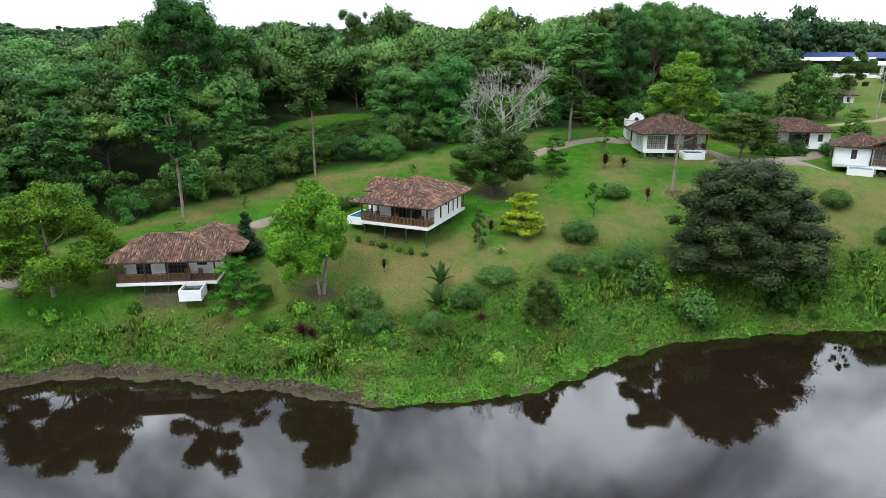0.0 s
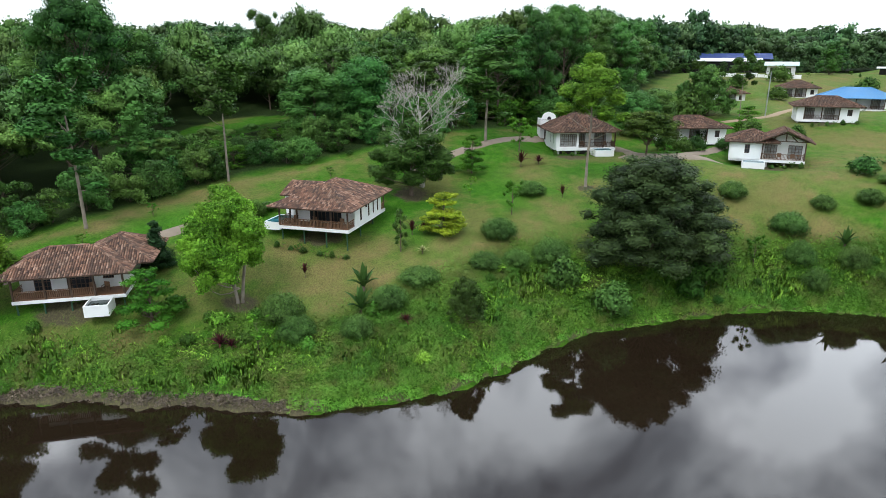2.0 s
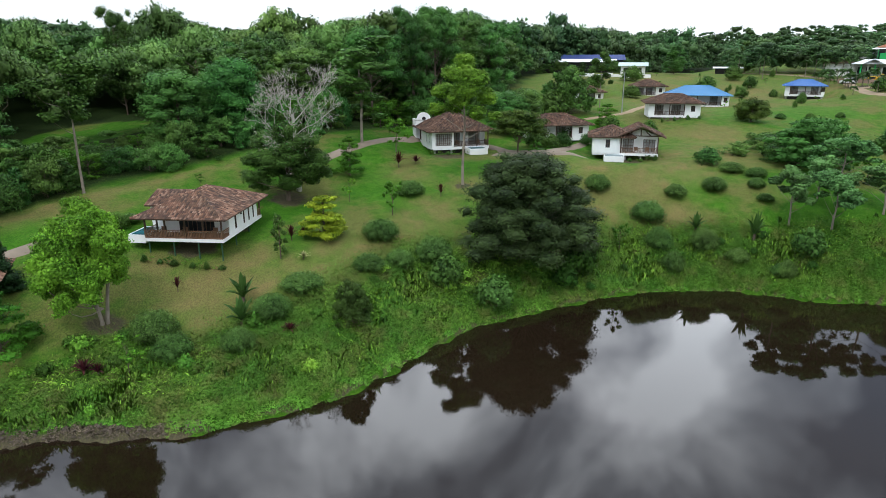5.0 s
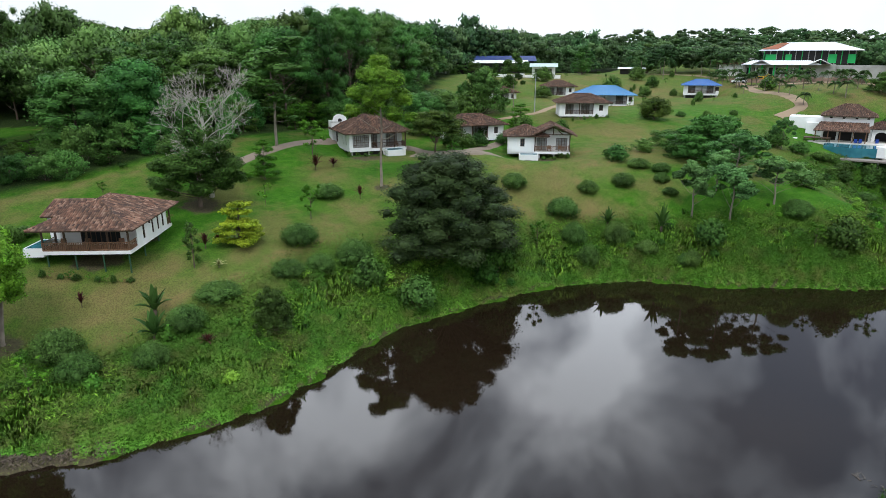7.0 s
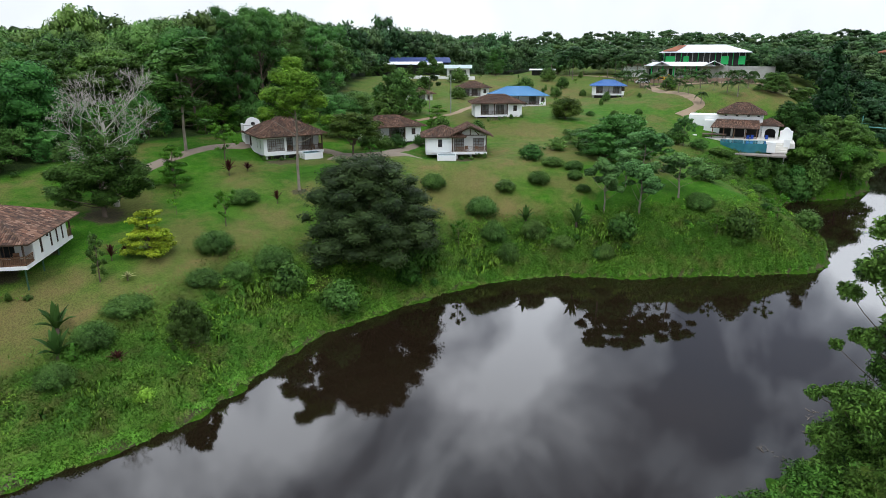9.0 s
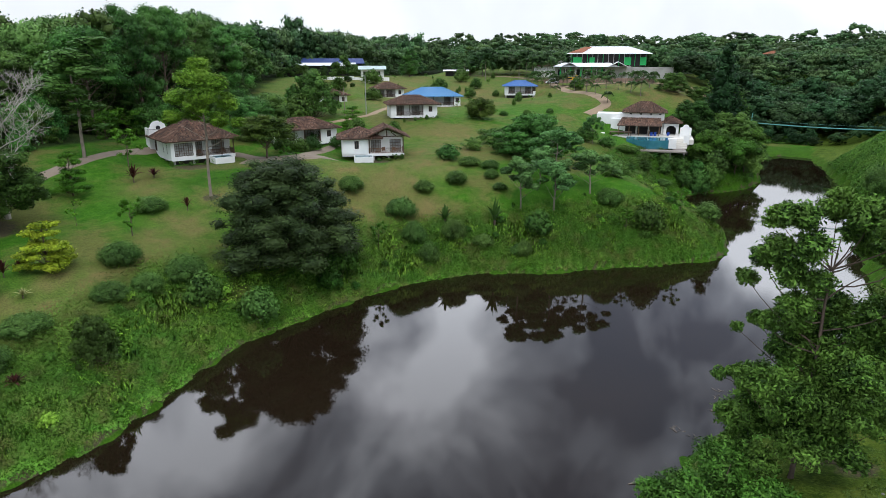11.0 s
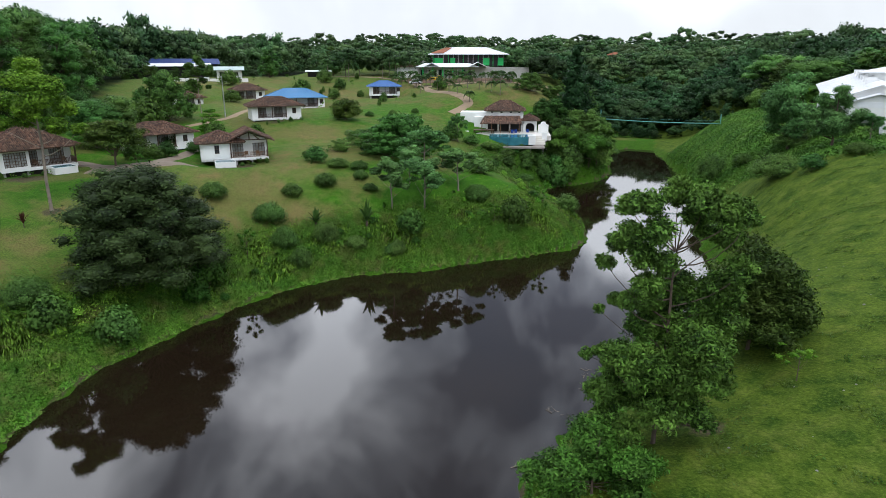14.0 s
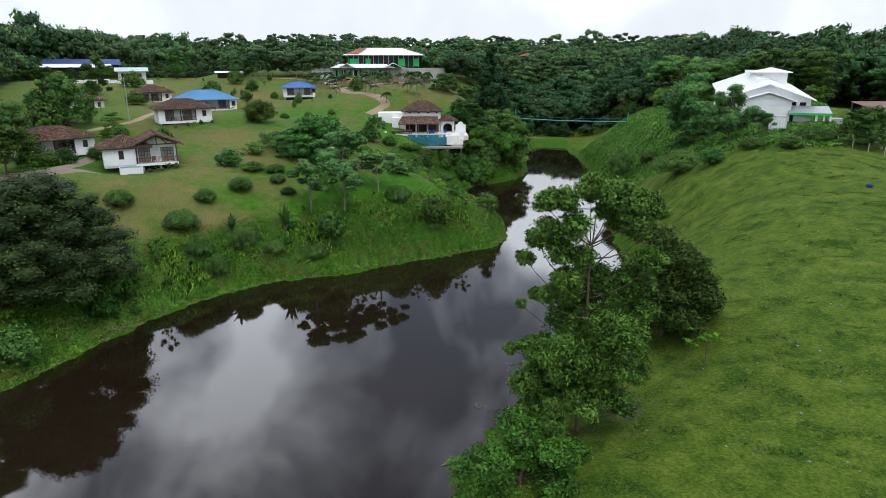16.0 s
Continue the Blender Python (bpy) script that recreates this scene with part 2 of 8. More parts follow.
# pool water
M_POOL, n, l, bsdf = material("pool_water", 0.05, 0, 0.5)
c = ramp_node(n, l, noise_node(n, l, 0.35, 3), [(0.3, (0.03, 0.13, 0.17)), (0.7, (0.055, 0.21, 0.25))])
l.new(c, bsdf.inputs["Base Color"])
bump(n, l, bsdf, noise_node(n, l, 3.0, 3), 0.08, 0.02)

M_FOREST = leafy("forest_leaves", (0.026, 0.086, 0.017), (0.068, 0.170, 0.029), (0.098, 0.215, 0.034), 0.09)
M_FOREST_PALE = leafy("pale_forest_leaves", (0.040, 0.110, 0.018), (0.088, 0.205, 0.036), (0.120, 0.25, 0.040), 0.09)
# Greyer and bluer than M_FOREST: some distance haze mixed into the leaf colour.
M_FOREST_FAR = leafy("far_forest_leaves", (0.026, 0.068, 0.022), (0.064, 0.132, 0.042), (0.090, 0.170, 0.052), 0.045, toned=True)
M_MIDWOODS = leafy("slope_forest_leaves", (0.030, 0.088, 0.019), (0.078, 0.168, 0.034), (0.112, 0.215, 0.044), 0.05, toned=True)
# Darker than M_FOREST_FAR: valley shade and darker species put into one colour.
M_DARKWOODS = leafy("shaded_valley_leaves", (0.015, 0.048, 0.017), (0.042, 0.100, 0.032), (0.06, 0.13, 0.04), 0.045, toned=True)
M_BROADPALE = leafy("grey_green_broad_leaves", (0.040, 0.120, 0.030), (0.120, 0.270, 0.070), (0.15, 0.32, 0.08), 0.3)
M_BROAD = leafy("broad_leaves", (0.022, 0.068, 0.010), (0.076, 0.160, 0.024), (0.090, 0.19, 0.026), 0.3)
M_LIGHT = leafy("fresh_green_leaves", (0.036, 0.130, 0.006), (0.130, 0.310, 0.012), (0.17, 0.35, 0.014), 0.35)
M_LIGHT_DEEP = leafy("deep_fresh_leaves", (0.022, 0.095, 0.005), (0.058, 0.185, 0.008), (0.085, 0.22, 0.010), 0.3)
M_NEARLEAF = leafy("near_tree_leaves", (0.008, 0.036, 0.007), (0.095, 0.240, 0.028), (0.13, 0.28, 0.034), 0.5)
M_BROAD_FRESH = leafy("fresh_shrub_leaves", (0.028, 0.078, 0.008), (0.078, 0.160, 0.018), (0.10, 0.26, 0.02), 0.5)
M_YELLOWLEAF = leafy("yellow_green_leaves", (0.15, 0.27, 0.008), (0.37, 0.50, 0.012), (0.42, 0.50, 0.012), 0.6)
M_BRIGHTLEAF = leafy("yellowish_green_leaves", (0.045, 0.140, 0.008), (0.140, 0.310, 0.016), (0.18, 0.35, 0.018), 0.35)
M_DARKLEAF = leafy("dark_glossy_leaves", (0.010, 0.024, 0.006), (0.048, 0.080, 0.020), (0.062, 0.095, 0.024), 0.3, 0.12, 0.5, 0.12)
M_BUSH = leafy("grey_green_leaves", (0.030, 0.085, 0.014), (0.092, 0.190, 0.034), (0.12, 0.23, 0.042), 0.5, 0.2)
M_SHRUBDEEP = leafy("deep_green_shrub_leaves", (0.014, 0.060, 0.006), (0.050, 0.150, 0.014), (0.07, 0.18, 0.018), 0.4)
M_EDGEGRASS = leafy("shore_grass", (0.066, 0.220, 0.014), (0.105, 0.290, 0.020), (0.15, 0.31, 0.026), 0.2, 0.08, worn=(0.17, 0.17, 0.045))
M_FERN = leafy("fern_blades", (0.100, 0.270, 0.016), (0.170, 0.390, 0.028), (0.23, 0.41, 0.04), 0.3, 0.1)
M_OLIVE = leafy("olive_leaves", (0.016, 0.045, 0.006), (0.075, 0.130, 0.018), (0.095, 0.14, 0.02), 0.4, 0.2)
M_FRONDS = leafy("palm_fronds", (0.030, 0.095, 0.018), (0.075, 0.170, 0.030), (0.09, 0.19, 0.03), 0.3)
M_PINE = leafy("dark_needles", (0.008, 0.034, 0.010), (0.024, 0.065, 0.018), None, 0.4, 0.15)
M_RED = leafy("purple_red_leaves", (0.035, 0.008, 0.012), (0.12, 0.022, 0.03), (0.10, 0.05, 0.02), 0.8, 0.2)
M_PALE = leafy("pale_yellow_leaves", (0.25, 0.27, 0.10), (0.5, 0.5, 0.2), None, 0.8, 0.2)
M_WEED = leafy("bank_weeds", (0.076, 0.222, 0.016), (0.073, 0.217, 0.016), (0.135, 0.265, 0.026), 0.13, 0.08, worn=(0.15, 0.15, 0.040))
M_HILLWEED = leafy("hill_weeds", (0.030, 0.110, 0.010), (0.070, 0.190, 0.018), (0.10, 0.22, 0.024), 0.15, 0.08)
M_TUFT = leafy("meadow_tufts", (0.022, 0.080, 0.006), (0.060, 0.150, 0.014), (0.11, 0.14, 0.03), 0.4, 0.2)
M_DRYGRASS = leafy("tall_grass", (0.06, 0.20, 0.010), (0.15, 0.36, 0.02), (0.21, 0.40, 0.03), 0.2, 0.08)


# ---- mesh helpers ----
def mesh_of(name, verts, faces, mat, smooth=False):
    me = bpy.data.meshes.new(name)
    v = np.asarray(verts, dtype=np.float64).reshape(-1, 3)
    if isinstance(faces, np.ndarray):
        k = faces.shape[1]
        me.vertices.add(len(v))
        me.vertices.foreach_set("co", v.ravel())
        me.loops.add(faces.size)
        me.loops.foreach_set("vertex_index", faces.ravel().astype(np.int32))
        me.polygons.add(len(faces))
        me.polygons.foreach_set("loop_start", np.arange(0, faces.size, k, dtype=np.int32))
        me.polygons.foreach_set("loop_total", np.full(len(faces), k, dtype=np.int32))
        me.update(calc_edges=True)
    else:
        me.from_pydata([tuple(p) for p in v], [], faces)
        me.update()
    if smooth:
        me.polygons.foreach_set("use_smooth", np.ones(len(me.polygons), bool))
    me.materials.append(mat)
    return me


def child(name, me, parent, label=""):
    ob = new(name, me)
    ob.parent = parent
    if label:
        ob["label"] = label
    return ob


def part(name, bm, mat, parent, label=""):
    me = bpy.data.meshes.new(name)
    bm.to_mesh(me)
    bm.free()
    me.materials.append(mat)
    return child(name, me, parent, label)


def box_into(bm, x0, x1, y0, y1, z0, z1, bevel=0.0):
    r = bmesh.ops.create_cube(bm, size=1)
    vs = r["verts"]
    bmesh.ops.scale(bm, vec=(x1 - x0, y1 - y0, z1 - z0), verts=vs)
    bmesh.ops.translate(bm, vec=((x0 + x1) / 2, (y0 + y1) / 2, (z0 + z1) / 2), verts=vs)
    if bevel:
        es = list({e_ for v in vs for e_ in v.link_edges})
        bmesh.ops.bevel(bm, geom=es, offset=bevel, segments=1, affect="EDGES")


def box(name, x0, x1, y0, y1, z0, z1, mat, parent, label="", bevel=0.015):
    bm = bmesh.new()
    box_into(bm, x0, x1, y0, y1, z0, z1, bevel)
    return part(name, bm, mat, parent, label)


def thing(name, m, label, category, group="", kind=""):
    ob = new(name)
    ob.matrix_world = m
    return tagged(ob, label, category, group, kind)


def tube(points, radii, sides=7):
    """Verts and quads of a tapered tube along points."""
    pts, vs, fs = [Vector(p) for p in points], [], []
    for i, p in enumerate(pts):
        d = (pts[min(i + 1, len(pts) - 1)] - pts[max(i - 1, 0)]).normalized()
        a = d.cross(Vector((0.31, 0.9, 0.2))).normalized()
        b = d.cross(a)
        for k in range(sides):
            w = 2 * math.pi * k / sides
            vs.append(p + (a * math.cos(w) + b * math.sin(w)) * radii[i])
    for i in range(len(pts) - 1):
        for k in range(sides):
            j = (k + 1) % sides
            fs.append((i * sides + k, i * sides + j, (i + 1) * sides + j, (i + 1) * sides + k))
    return vs, fs


def merge(chunks):
    vs, fs = [], []
    for v, f in chunks:
        o = len(vs)
        vs.extend(v)
        fs.extend(tuple(i + o for i in q) for q in f)
    return vs, fs

# ---- the lie of the land ----
HILLS_NORTH = [
    (-90, 100, 55, -8.2), (-45, 90, 30, 2.6), (-5, 110, 28, 4.6), (0, 78, 14, 0.4),
    (28, 90, 16, 0.8), (38, 108, 18, 2.9), (30, 140, 40, 4.9), (-20, 180, 60, 3.0),
    (50, 76, 14, 1.2), (66, 92, 16, 5.5), (98, 122, 24, 3.6), (75, 140, 30, 0.1),
    (130, 110, 30, 3.9), (115, 80, 22, 6.7), (160, 140, 34, -3.2), (145, 82, 18, -6.0),
    (200, 120, 40, 1.6), (180, 95, 24, 7.6), (240, 160, 70, 5.3), (130, 210, 60, 8.0),
    (0, 300, 90, 2.7), (242, 76, 20, -15.0), (264, 252, 20, 7.0),
]
HILLS_SOUTH = [
    (137, 77, 9, 3.5),
    (-30, 68, 16, 2.5), (18, 66, 14, 4.5), (82, 62, 14, 4.5), (95, 50, 10, 0.9),
    (60, 5, 22, 0.9), (85, 0, 22, 6.2), (110, 5, 18, 5.7), (100, 30, 14, 2.9),
    (140, 10, 26, 6.7), (170, 20, 30, 6.4), (150, 45, 16, 1.7), (50, -40, 40, 4.1),
    (230, 40, 60, 0.4), (330, 60, 90, 4.2), (120, -70, 60, 7.6),
]
PLATEAU = 19.3
FAR_BANK = [
    (-300, -60), (-180, 10), (-90, 42), (-60, 50), (-48, 52), (-40, 53.8), (-35.9, 55.6), (-30.6, 55.9),
    (-25, 55.3), (-18.9, 53.2), (-13.5, 52.5), (-8, 50.6), (-3, 49.9), (3, 50.6), (8, 51.2), (13.2, 53.7),
    (16.6, 56), (20.4, 58.5), (26, 61.8), (31, 62.7), (38, 63.8), (44, 64.4), (50, 64.9), (57, 63.6),
    (64.3, 60.6), (70, 55), (78, 50.5), (86, 45.5), (95.5, 40.5), (101.7, 41.4),
]
INLET_AND_NEAR_BANK = [
    (106.5, 43.8), (113, 49.5), (118, 56), (124, 64), (133, 68), (142, 67), (152, 62.5), (159, 61.5),
    (168, 63), (183, 69), (200, 77), (214, 83), (222, 78), (224, 69), (207, 60), (191, 53),
    (173, 44.2), (156.5, 39.8), (132, 31), (110, 24), (88, 16), (74, 16), (64, 19.5), (56.8, 20.3),
    (51, 18.4), (45.8, 17.6), (41, 18.4), (36.4, 18.2), (33, 17.5), (29, 12), (24, 0), (22, -30),
    (40, -90), (0, -160), (-150, -140),
]
PADS = [(44, 111.5, 10.5, 12.6), (71.5, 98.5, 9.5, 11.8), (100, 121.5, 9.5, 16.7), (123, 144, 12, 17.1), (170, 145, 9, 17.7), (133, 172, 8.5, 17.9), (109, 172, 8.5, 16.5), (69, 115, 9, 13.2), (-3, 84, 8, 9.0), (147, 5, 17, 18.6), (152, -14, 11, 18.2), (215, 76, 26, 1.2), (245, 82, 26, 2.0), (275, 90, 30, 4.0), (305, 98, 34, 8.0)]
SHORE = np.array(FAR_BANK + INLET_AND_NEAR_BANK, float)


def shore_distance(x, y):
    """Metres from the water's edge, positive on land."""
    best, inside = np.full(x.shape, 1e18), np.zeros(x.shape, bool)
    for (ax, ay), (bx, by) in zip(SHORE, np.roll(SHORE, -1, 0)):
        ex, ey = bx - ax, by - ay
        k = np.clip(((x - ax) * ex + (y - ay) * ey) / (ex * ex + ey * ey), 0, 1)
        best = np.minimum(best, (x - ax - k * ex) ** 2 + (y - ay - k * ey) ** 2)
        if ay != by:
            inside ^= ((ay > y) != (by > y)) & (x < ex * (y - ay) / (by - ay) + ax)
    return np.where(inside, -1, 1) * np.sqrt(best)


def ground_at(x, y):
    x, y = np.atleast_1d(np.asarray(x, float)), np.atleast_1d(np.asarray(y, float))
    s = shore_distance(x, y)
    wob = 0.35 * np.sin(x * 0.9 + 1.3 * np.sin(y * 0.7)) + 0.25 * np.sin(y * 1.7 + x * 0.6) + 0.2 * np.sin(x * 3.1 - y * 2.3)
    s2 = s + wob * np.exp(-(s / 4) ** 2)
    z = np.where(s2 > 0, 0.55 * (1 - np.exp(-s2 / 0.6)) + 0.10 * s2 * np.exp(-s2 / 60), np.maximum(0.35 * s2, -2.5))
    lift_ = PLATEAU * (1 - np.exp(-np.maximum(np.hypot(x - 60, y - 40) - 70, 0) / 120))
    lift_ = lift_ + 0.0475 * np.clip(np.hypot(x - 60, y - 40) - 290, 0, 720)      # far hills
    lift_ = lift_ + np.clip((np.hypot(x - 60, y - 40) - 330) / 250, 0, 1) * (5 * np.sin(x / 61 + 1) * np.sin(y / 83) + 4 * np.sin(x / 37 + y / 47) + 2.5 * np.sin(x / 17 - y / 23))
    for cx, cy, r, a in HILLS_NORTH + HILLS_SOUTH:
        lift_ = lift_ + a * np.exp(-((x - cx) ** 2 + (y - cy) ** 2) / (2 * r * r))
    z = z + lift_ * (1 - np.exp(-np.maximum(s2, 0) / 9))
    for cx, cy, r, top in PADS:      # ground cut away under the buildings
        z = z - np.exp(-(((x - cx) ** 2 + (y - cy) ** 2) / (r * r)) ** 2) * np.maximum(z - top, 0)
    return z


def gz(x, y):
    return float(ground_at(x, y)[0])


def axis(lo, hi, step, far, grow=1.16):
    mid = list(np.arange(lo, hi, step))
    s, v, up = step, hi, []
    while v < far:
        up.append(v)
        s *= grow
        v += s
    s, v, down = step, lo - step, []
    while v > -far:
        down.append(v)
        s *= grow
        v -= s
    return np.array(down[::-1] + mid + up)


gx, gy = axis(-60, 190, 0.75, 3500), axis(-25, 150, 0.75, 3500)
GX, GY = np.meshgrid(gx, gy, indexing="ij")
fx, fy = GX.ravel(), GY.ravel()
fz = ground_at(fx, fy)
fs_ = shore_distance(fx, fy)
rough_ = np.array([noise.noise((a * 0.5, b * 0.5, 0)) + 0.5 * noise.noise((a * 1.4, b * 1.4, 3)) for a, b in zip(fx, fy)])
fz = fz + rough_ * 0.10 * np.clip(fs_ / 3, 0, 1)
ni, nj = GX.shape
idx = np.arange(ni * nj).reshape(ni, nj)
quads = np.stack([idx[:-1, :-1], idx[1:, :-1], idx[1:, 1:], idx[:-1, 1:]], -1).reshape(-1, 4)

# ground cover: weeds on the bank, mown lawn with worn patches above it, cattle meadow on the near side
mat, n, l, bsdf = material("grass_ground", 0.95, 0, 0.1)
geo = n.new("ShaderNodeNewGeometry")
pos = geo.outputs["Position"]


def attr(name):
    a = n.new("ShaderNodeAttribute")
    a.attribute_name = name
    return a.outputs["Fac"]


coarse, mid_, fine = noise_node(n, l, 0.09, 4, coords=pos), noise_node(n, l, 0.7, 5, coords=pos), noise_node(n, l, 9.0, 5, 0.7, coords=pos)
lawn = mix_node(n, l, ramp_node(n, l, mid_, [(0.3, (0, 0, 0)), (0.7, (1, 1, 1))]), (0.030, 0.110, 0.009), (0.064, 0.170, 0.018))
worn = ramp_node(n, l, math_node(n, l, "ADD", coarse, math_node(n, l, "MULTIPLY", mid_, 0.25)), [(0.60, (0, 0, 0)), (0.76, (1, 1, 1))])
lawn = mix_node(n, l, math_node(n, l, "MULTIPLY", worn, 0.65), lawn, (0.155, 0.115, 0.050))
tus = noise_node(n, l, 0.45, 6, 0.65, coords=pos, stretch=(1.2, 0.85, 1))
tus2 = noise_node(n, l, 2.2, 5, 0.7, coords=pos)
meadow = mix_node(n, l, ramp_node(n, l, mid_, [(0.35, (0, 0, 0)), (0.68, (1, 1, 1))]), (0.057, 0.095, 0.014), (0.100, 0.142, 0.022))
meadow = mix_node(n, l, ramp_node(n, l, tus, [(0.38, (0.75, 0.75, 0.75)), (0.48, (0, 0, 0))]), meadow, (0.026, 0.058, 0.008))
meadow = mix_node(n, l, ramp_node(n, l, tus, [(0.54, (0, 0, 0)), (0.66, (0.7, 0.7, 0.7))]), meadow, (0.140, 0.168, 0.036))
meadow = mix_node(n, l, ramp_node(n, l, tus2, [(0.6, (0, 0, 0)), (0.74, (0.55, 0.55, 0.55))]), meadow, (0.075, 0.062, 0.022))
lawn = mix_node(n, l, ramp_node(n, l, tus2, [(0.55, (0, 0, 0)), (0.75, (0.5, 0.5, 0.5))]), lawn, (0.028, 0.075, 0.005))
lawn = mix_node(n, l, ramp_node(n, l, tus, [(0.6, (0, 0, 0)), (0.72, (0.6, 0.6, 0.6))]), lawn, (0.15, 0.125, 0.05))
bank = mix_node(n, l, ramp_node(n, l, mid_, [(0.3, (0, 0, 0)), (0.7, (1, 1, 1))]), (0.026, 0.078, 0.007), (0.050, 0.125, 0.012))
# near-black green ground wherever the woods attribute is set
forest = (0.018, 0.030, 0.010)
c = mix_node(n, l, attr("meadow"), lawn, meadow)
edge = ramp_node(n, l, math_node(n, l, "ADD", attr("bank"), math_node(n, l, "MULTIPLY", math_node(n, l, "SUBTRACT", mid_, 0.5), 0.7)), [(0.35, (0, 0, 0)), (0.6, (1, 1, 1))])
c = mix_node(n, l, edge, c, bank)
c = mix_node(n, l, attr("dry"), c, (0.185, 0.142, 0.062))
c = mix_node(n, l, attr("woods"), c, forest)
dirt = ramp_node(n, l, math_node(n, l, "ADD", attr("bare"), math_node(n, l, "MULTIPLY", math_node(n, l, "SUBTRACT", mid_, 0.5), 0.8)), [(0.42, (0, 0, 0)), (0.62, (1, 1, 1))])
c = mix_node(n, l, dirt, c, mix_node(n, l, fine, (0.055, 0.042, 0.030), (0.115, 0.088, 0.060)))
c = mix_node(n, l, math_node(n, l, "MULTIPLY", fine, 0.5), c, mix_node(n, l, 0.5, c, (0.02, 0.05, 0.008)))
blade = noise_node(n, l, 4.5, 7, 0.78, coords=pos, stretch=(1.5, 0.8, 1))
c = mix_node(n, l, ramp_node(n, l, blade, [(0.42, (0.95, 0.95, 0.95)), (0.50, (0, 0, 0))]), c, mix_node(n, l, 0.45, c, (0.010, 0.028, 0.004)))
c = mix_node(n, l, ramp_node(n, l, blade, [(0.53, (0, 0, 0)), (0.62, (0.8, 0.8, 0.8))]), c, mix_node(n, l, 0.4, c, (0.19, 0.25, 0.05)))
sat = n.new("ShaderNodeHueSaturation")
sat.inputs["Saturation"].default_value = 1.06
l.new(c, sat.inputs["Color"])
l.new(sat.outputs[0], bsdf.inputs["Base Color"])
bump(n, l, bsdf, math_node(n, l, "ADD", fine, math_node(n, l, "MULTIPLY", mid_, 2.0)), 0.7, 0.12)
M_GROUND = mat

ground = new("ground", mesh_of("ground", np.stack([fx, fy, fz], -1), quads, M_GROUND, True))
tagged(ground, "grassy hillside with lawn, weedy bank and worn patches", "ground", kind="structure")


def soft_step(v, a, b):
    k = np.clip((v - a) / (b - a), 0, 1)
    return k * k * (3 - 2 * k)


EDGE = np.array([(-140, 40), (-90, 55), (-50, 72), (-41, 81), (-32.7, 86.3), (-22.3, 94.3), (-16, 99.5), (-8, 102.5), (2.4, 108.3), (11, 114.5), (23, 121.5), (40, 128), (55, 132), (70, 150), (95, 190), (130, 235), (190, 260), (260, 280), (420, 330)], float)


def beyond_edge(x, y):
    """Metres beyond the line where the woods begin (north of it)."""
    x, y = np.atleast_1d(np.asarray(x, float)), np.atleast_1d(np.asarray(y, float))
    return (y - np.interp(x, EDGE[:, 0], EDGE[:, 1]))


meadow_v = np.where((fy < 0.28 * fx + 6) & (fx > 15), 1.0, 0.0)
bank_w = np.interp(fx, [-40, -18, -10, 25, 35, 50, 62, 100, 125, 170], [4.6, 5.2, 11, 13, 11, 11, 9.5, 11, 14, 12])
bank_v = np.where(meadow_v > 0, 0.55 * (1 - soft_step(fs_, 1, 4)), 1 - soft_step(fs_, bank_w - 2.5, bank_w + 2.5))
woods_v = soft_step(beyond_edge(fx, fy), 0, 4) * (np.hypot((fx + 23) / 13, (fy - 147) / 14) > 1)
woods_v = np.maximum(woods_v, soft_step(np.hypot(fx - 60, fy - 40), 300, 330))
far_v = np.hypot(fx, fy)
dry_v = soft_step(far_v, 165, 225) * (1 - woods_v) * np.where(fy > 0.47 * fx, 0.35, 0.0) * soft_step(fy, 85, 105)
bare_v = 1.0 * np.exp(-((fs_ - 0.1) / np.where(fx < -4, 1.0, 0.45)) ** 2) * np.where(fx < -4, 0.95, 0.75) * (1 - 0.7 * meadow_v)
for cx, cy, r in ((-3, 79, 3.6), (1.5, 84, 3.2), (-29, 65.5, 3.4), (-26, 66, 3), (9.9, 92.2, 3.5), (41, 108, 4), (70, 96, 4.5), (-11.6, 65.7, 2.4), (36.7, 90.9, 1.6), (44, 10, 2.2), (43, 7.5, 1.6), (100, 121, 4), (200, 134, 9), (210, 126, 8), (190, 141, 7), (216, 116, 8)):
    bare_v = np.maximum(bare_v, 0.85 * np.exp(-((fx - cx) ** 2 + (fy - cy) ** 2) / (r * r)))
for cx, cy, r in ((-31, 84, 3), (-28, 88, 3.2), (-25, 91, 3.2), (-21, 94, 3), (-7, 76, 3), (-2, 71, 5), (3, 74, 4.5), (-3, 66.5, 5), (3, 67, 5), (9, 69, 5), (13, 73, 4), (16, 71, 5), (22, 76, 4), (25, 80, 4), (30, 84, 4.5), (-22, 60.5, 3.5), (-29, 60, 3.5), (39, 90, 4), (66, 82, 5), (30, 98, 4), (48, 90, 4), (80, 95, 6), (60, 90, 5), (200, 130, 20), (215, 120, 20), (186, 150, 14), (225, 138, 18), (150, 195, 22), (128, 200, 20), (177, 110, 10), (172, 98, 9), (181, 97, 10), (176, 90, 7), (190, 120, 12), (210, 132, 14), (180, 128, 9), (120, 150, 16), (140, 170, 18), (160, 160, 16), (110, 132, 12), (135, 140, 14), (75, 85, 7), (88, 90, 7), (97, 102, 8), (54, 78, 5), (64, 74, 4)):
    dry_v = np.maximum(dry_v, 0.85 * np.exp(-((fx - cx) ** 2 + (fy - cy) ** 2) / (r * r)) * (0.6 + 0.8 * np.clip(rough_ + 0.3, 0, 1)))
edge_d = beyond_edge(fx, fy)
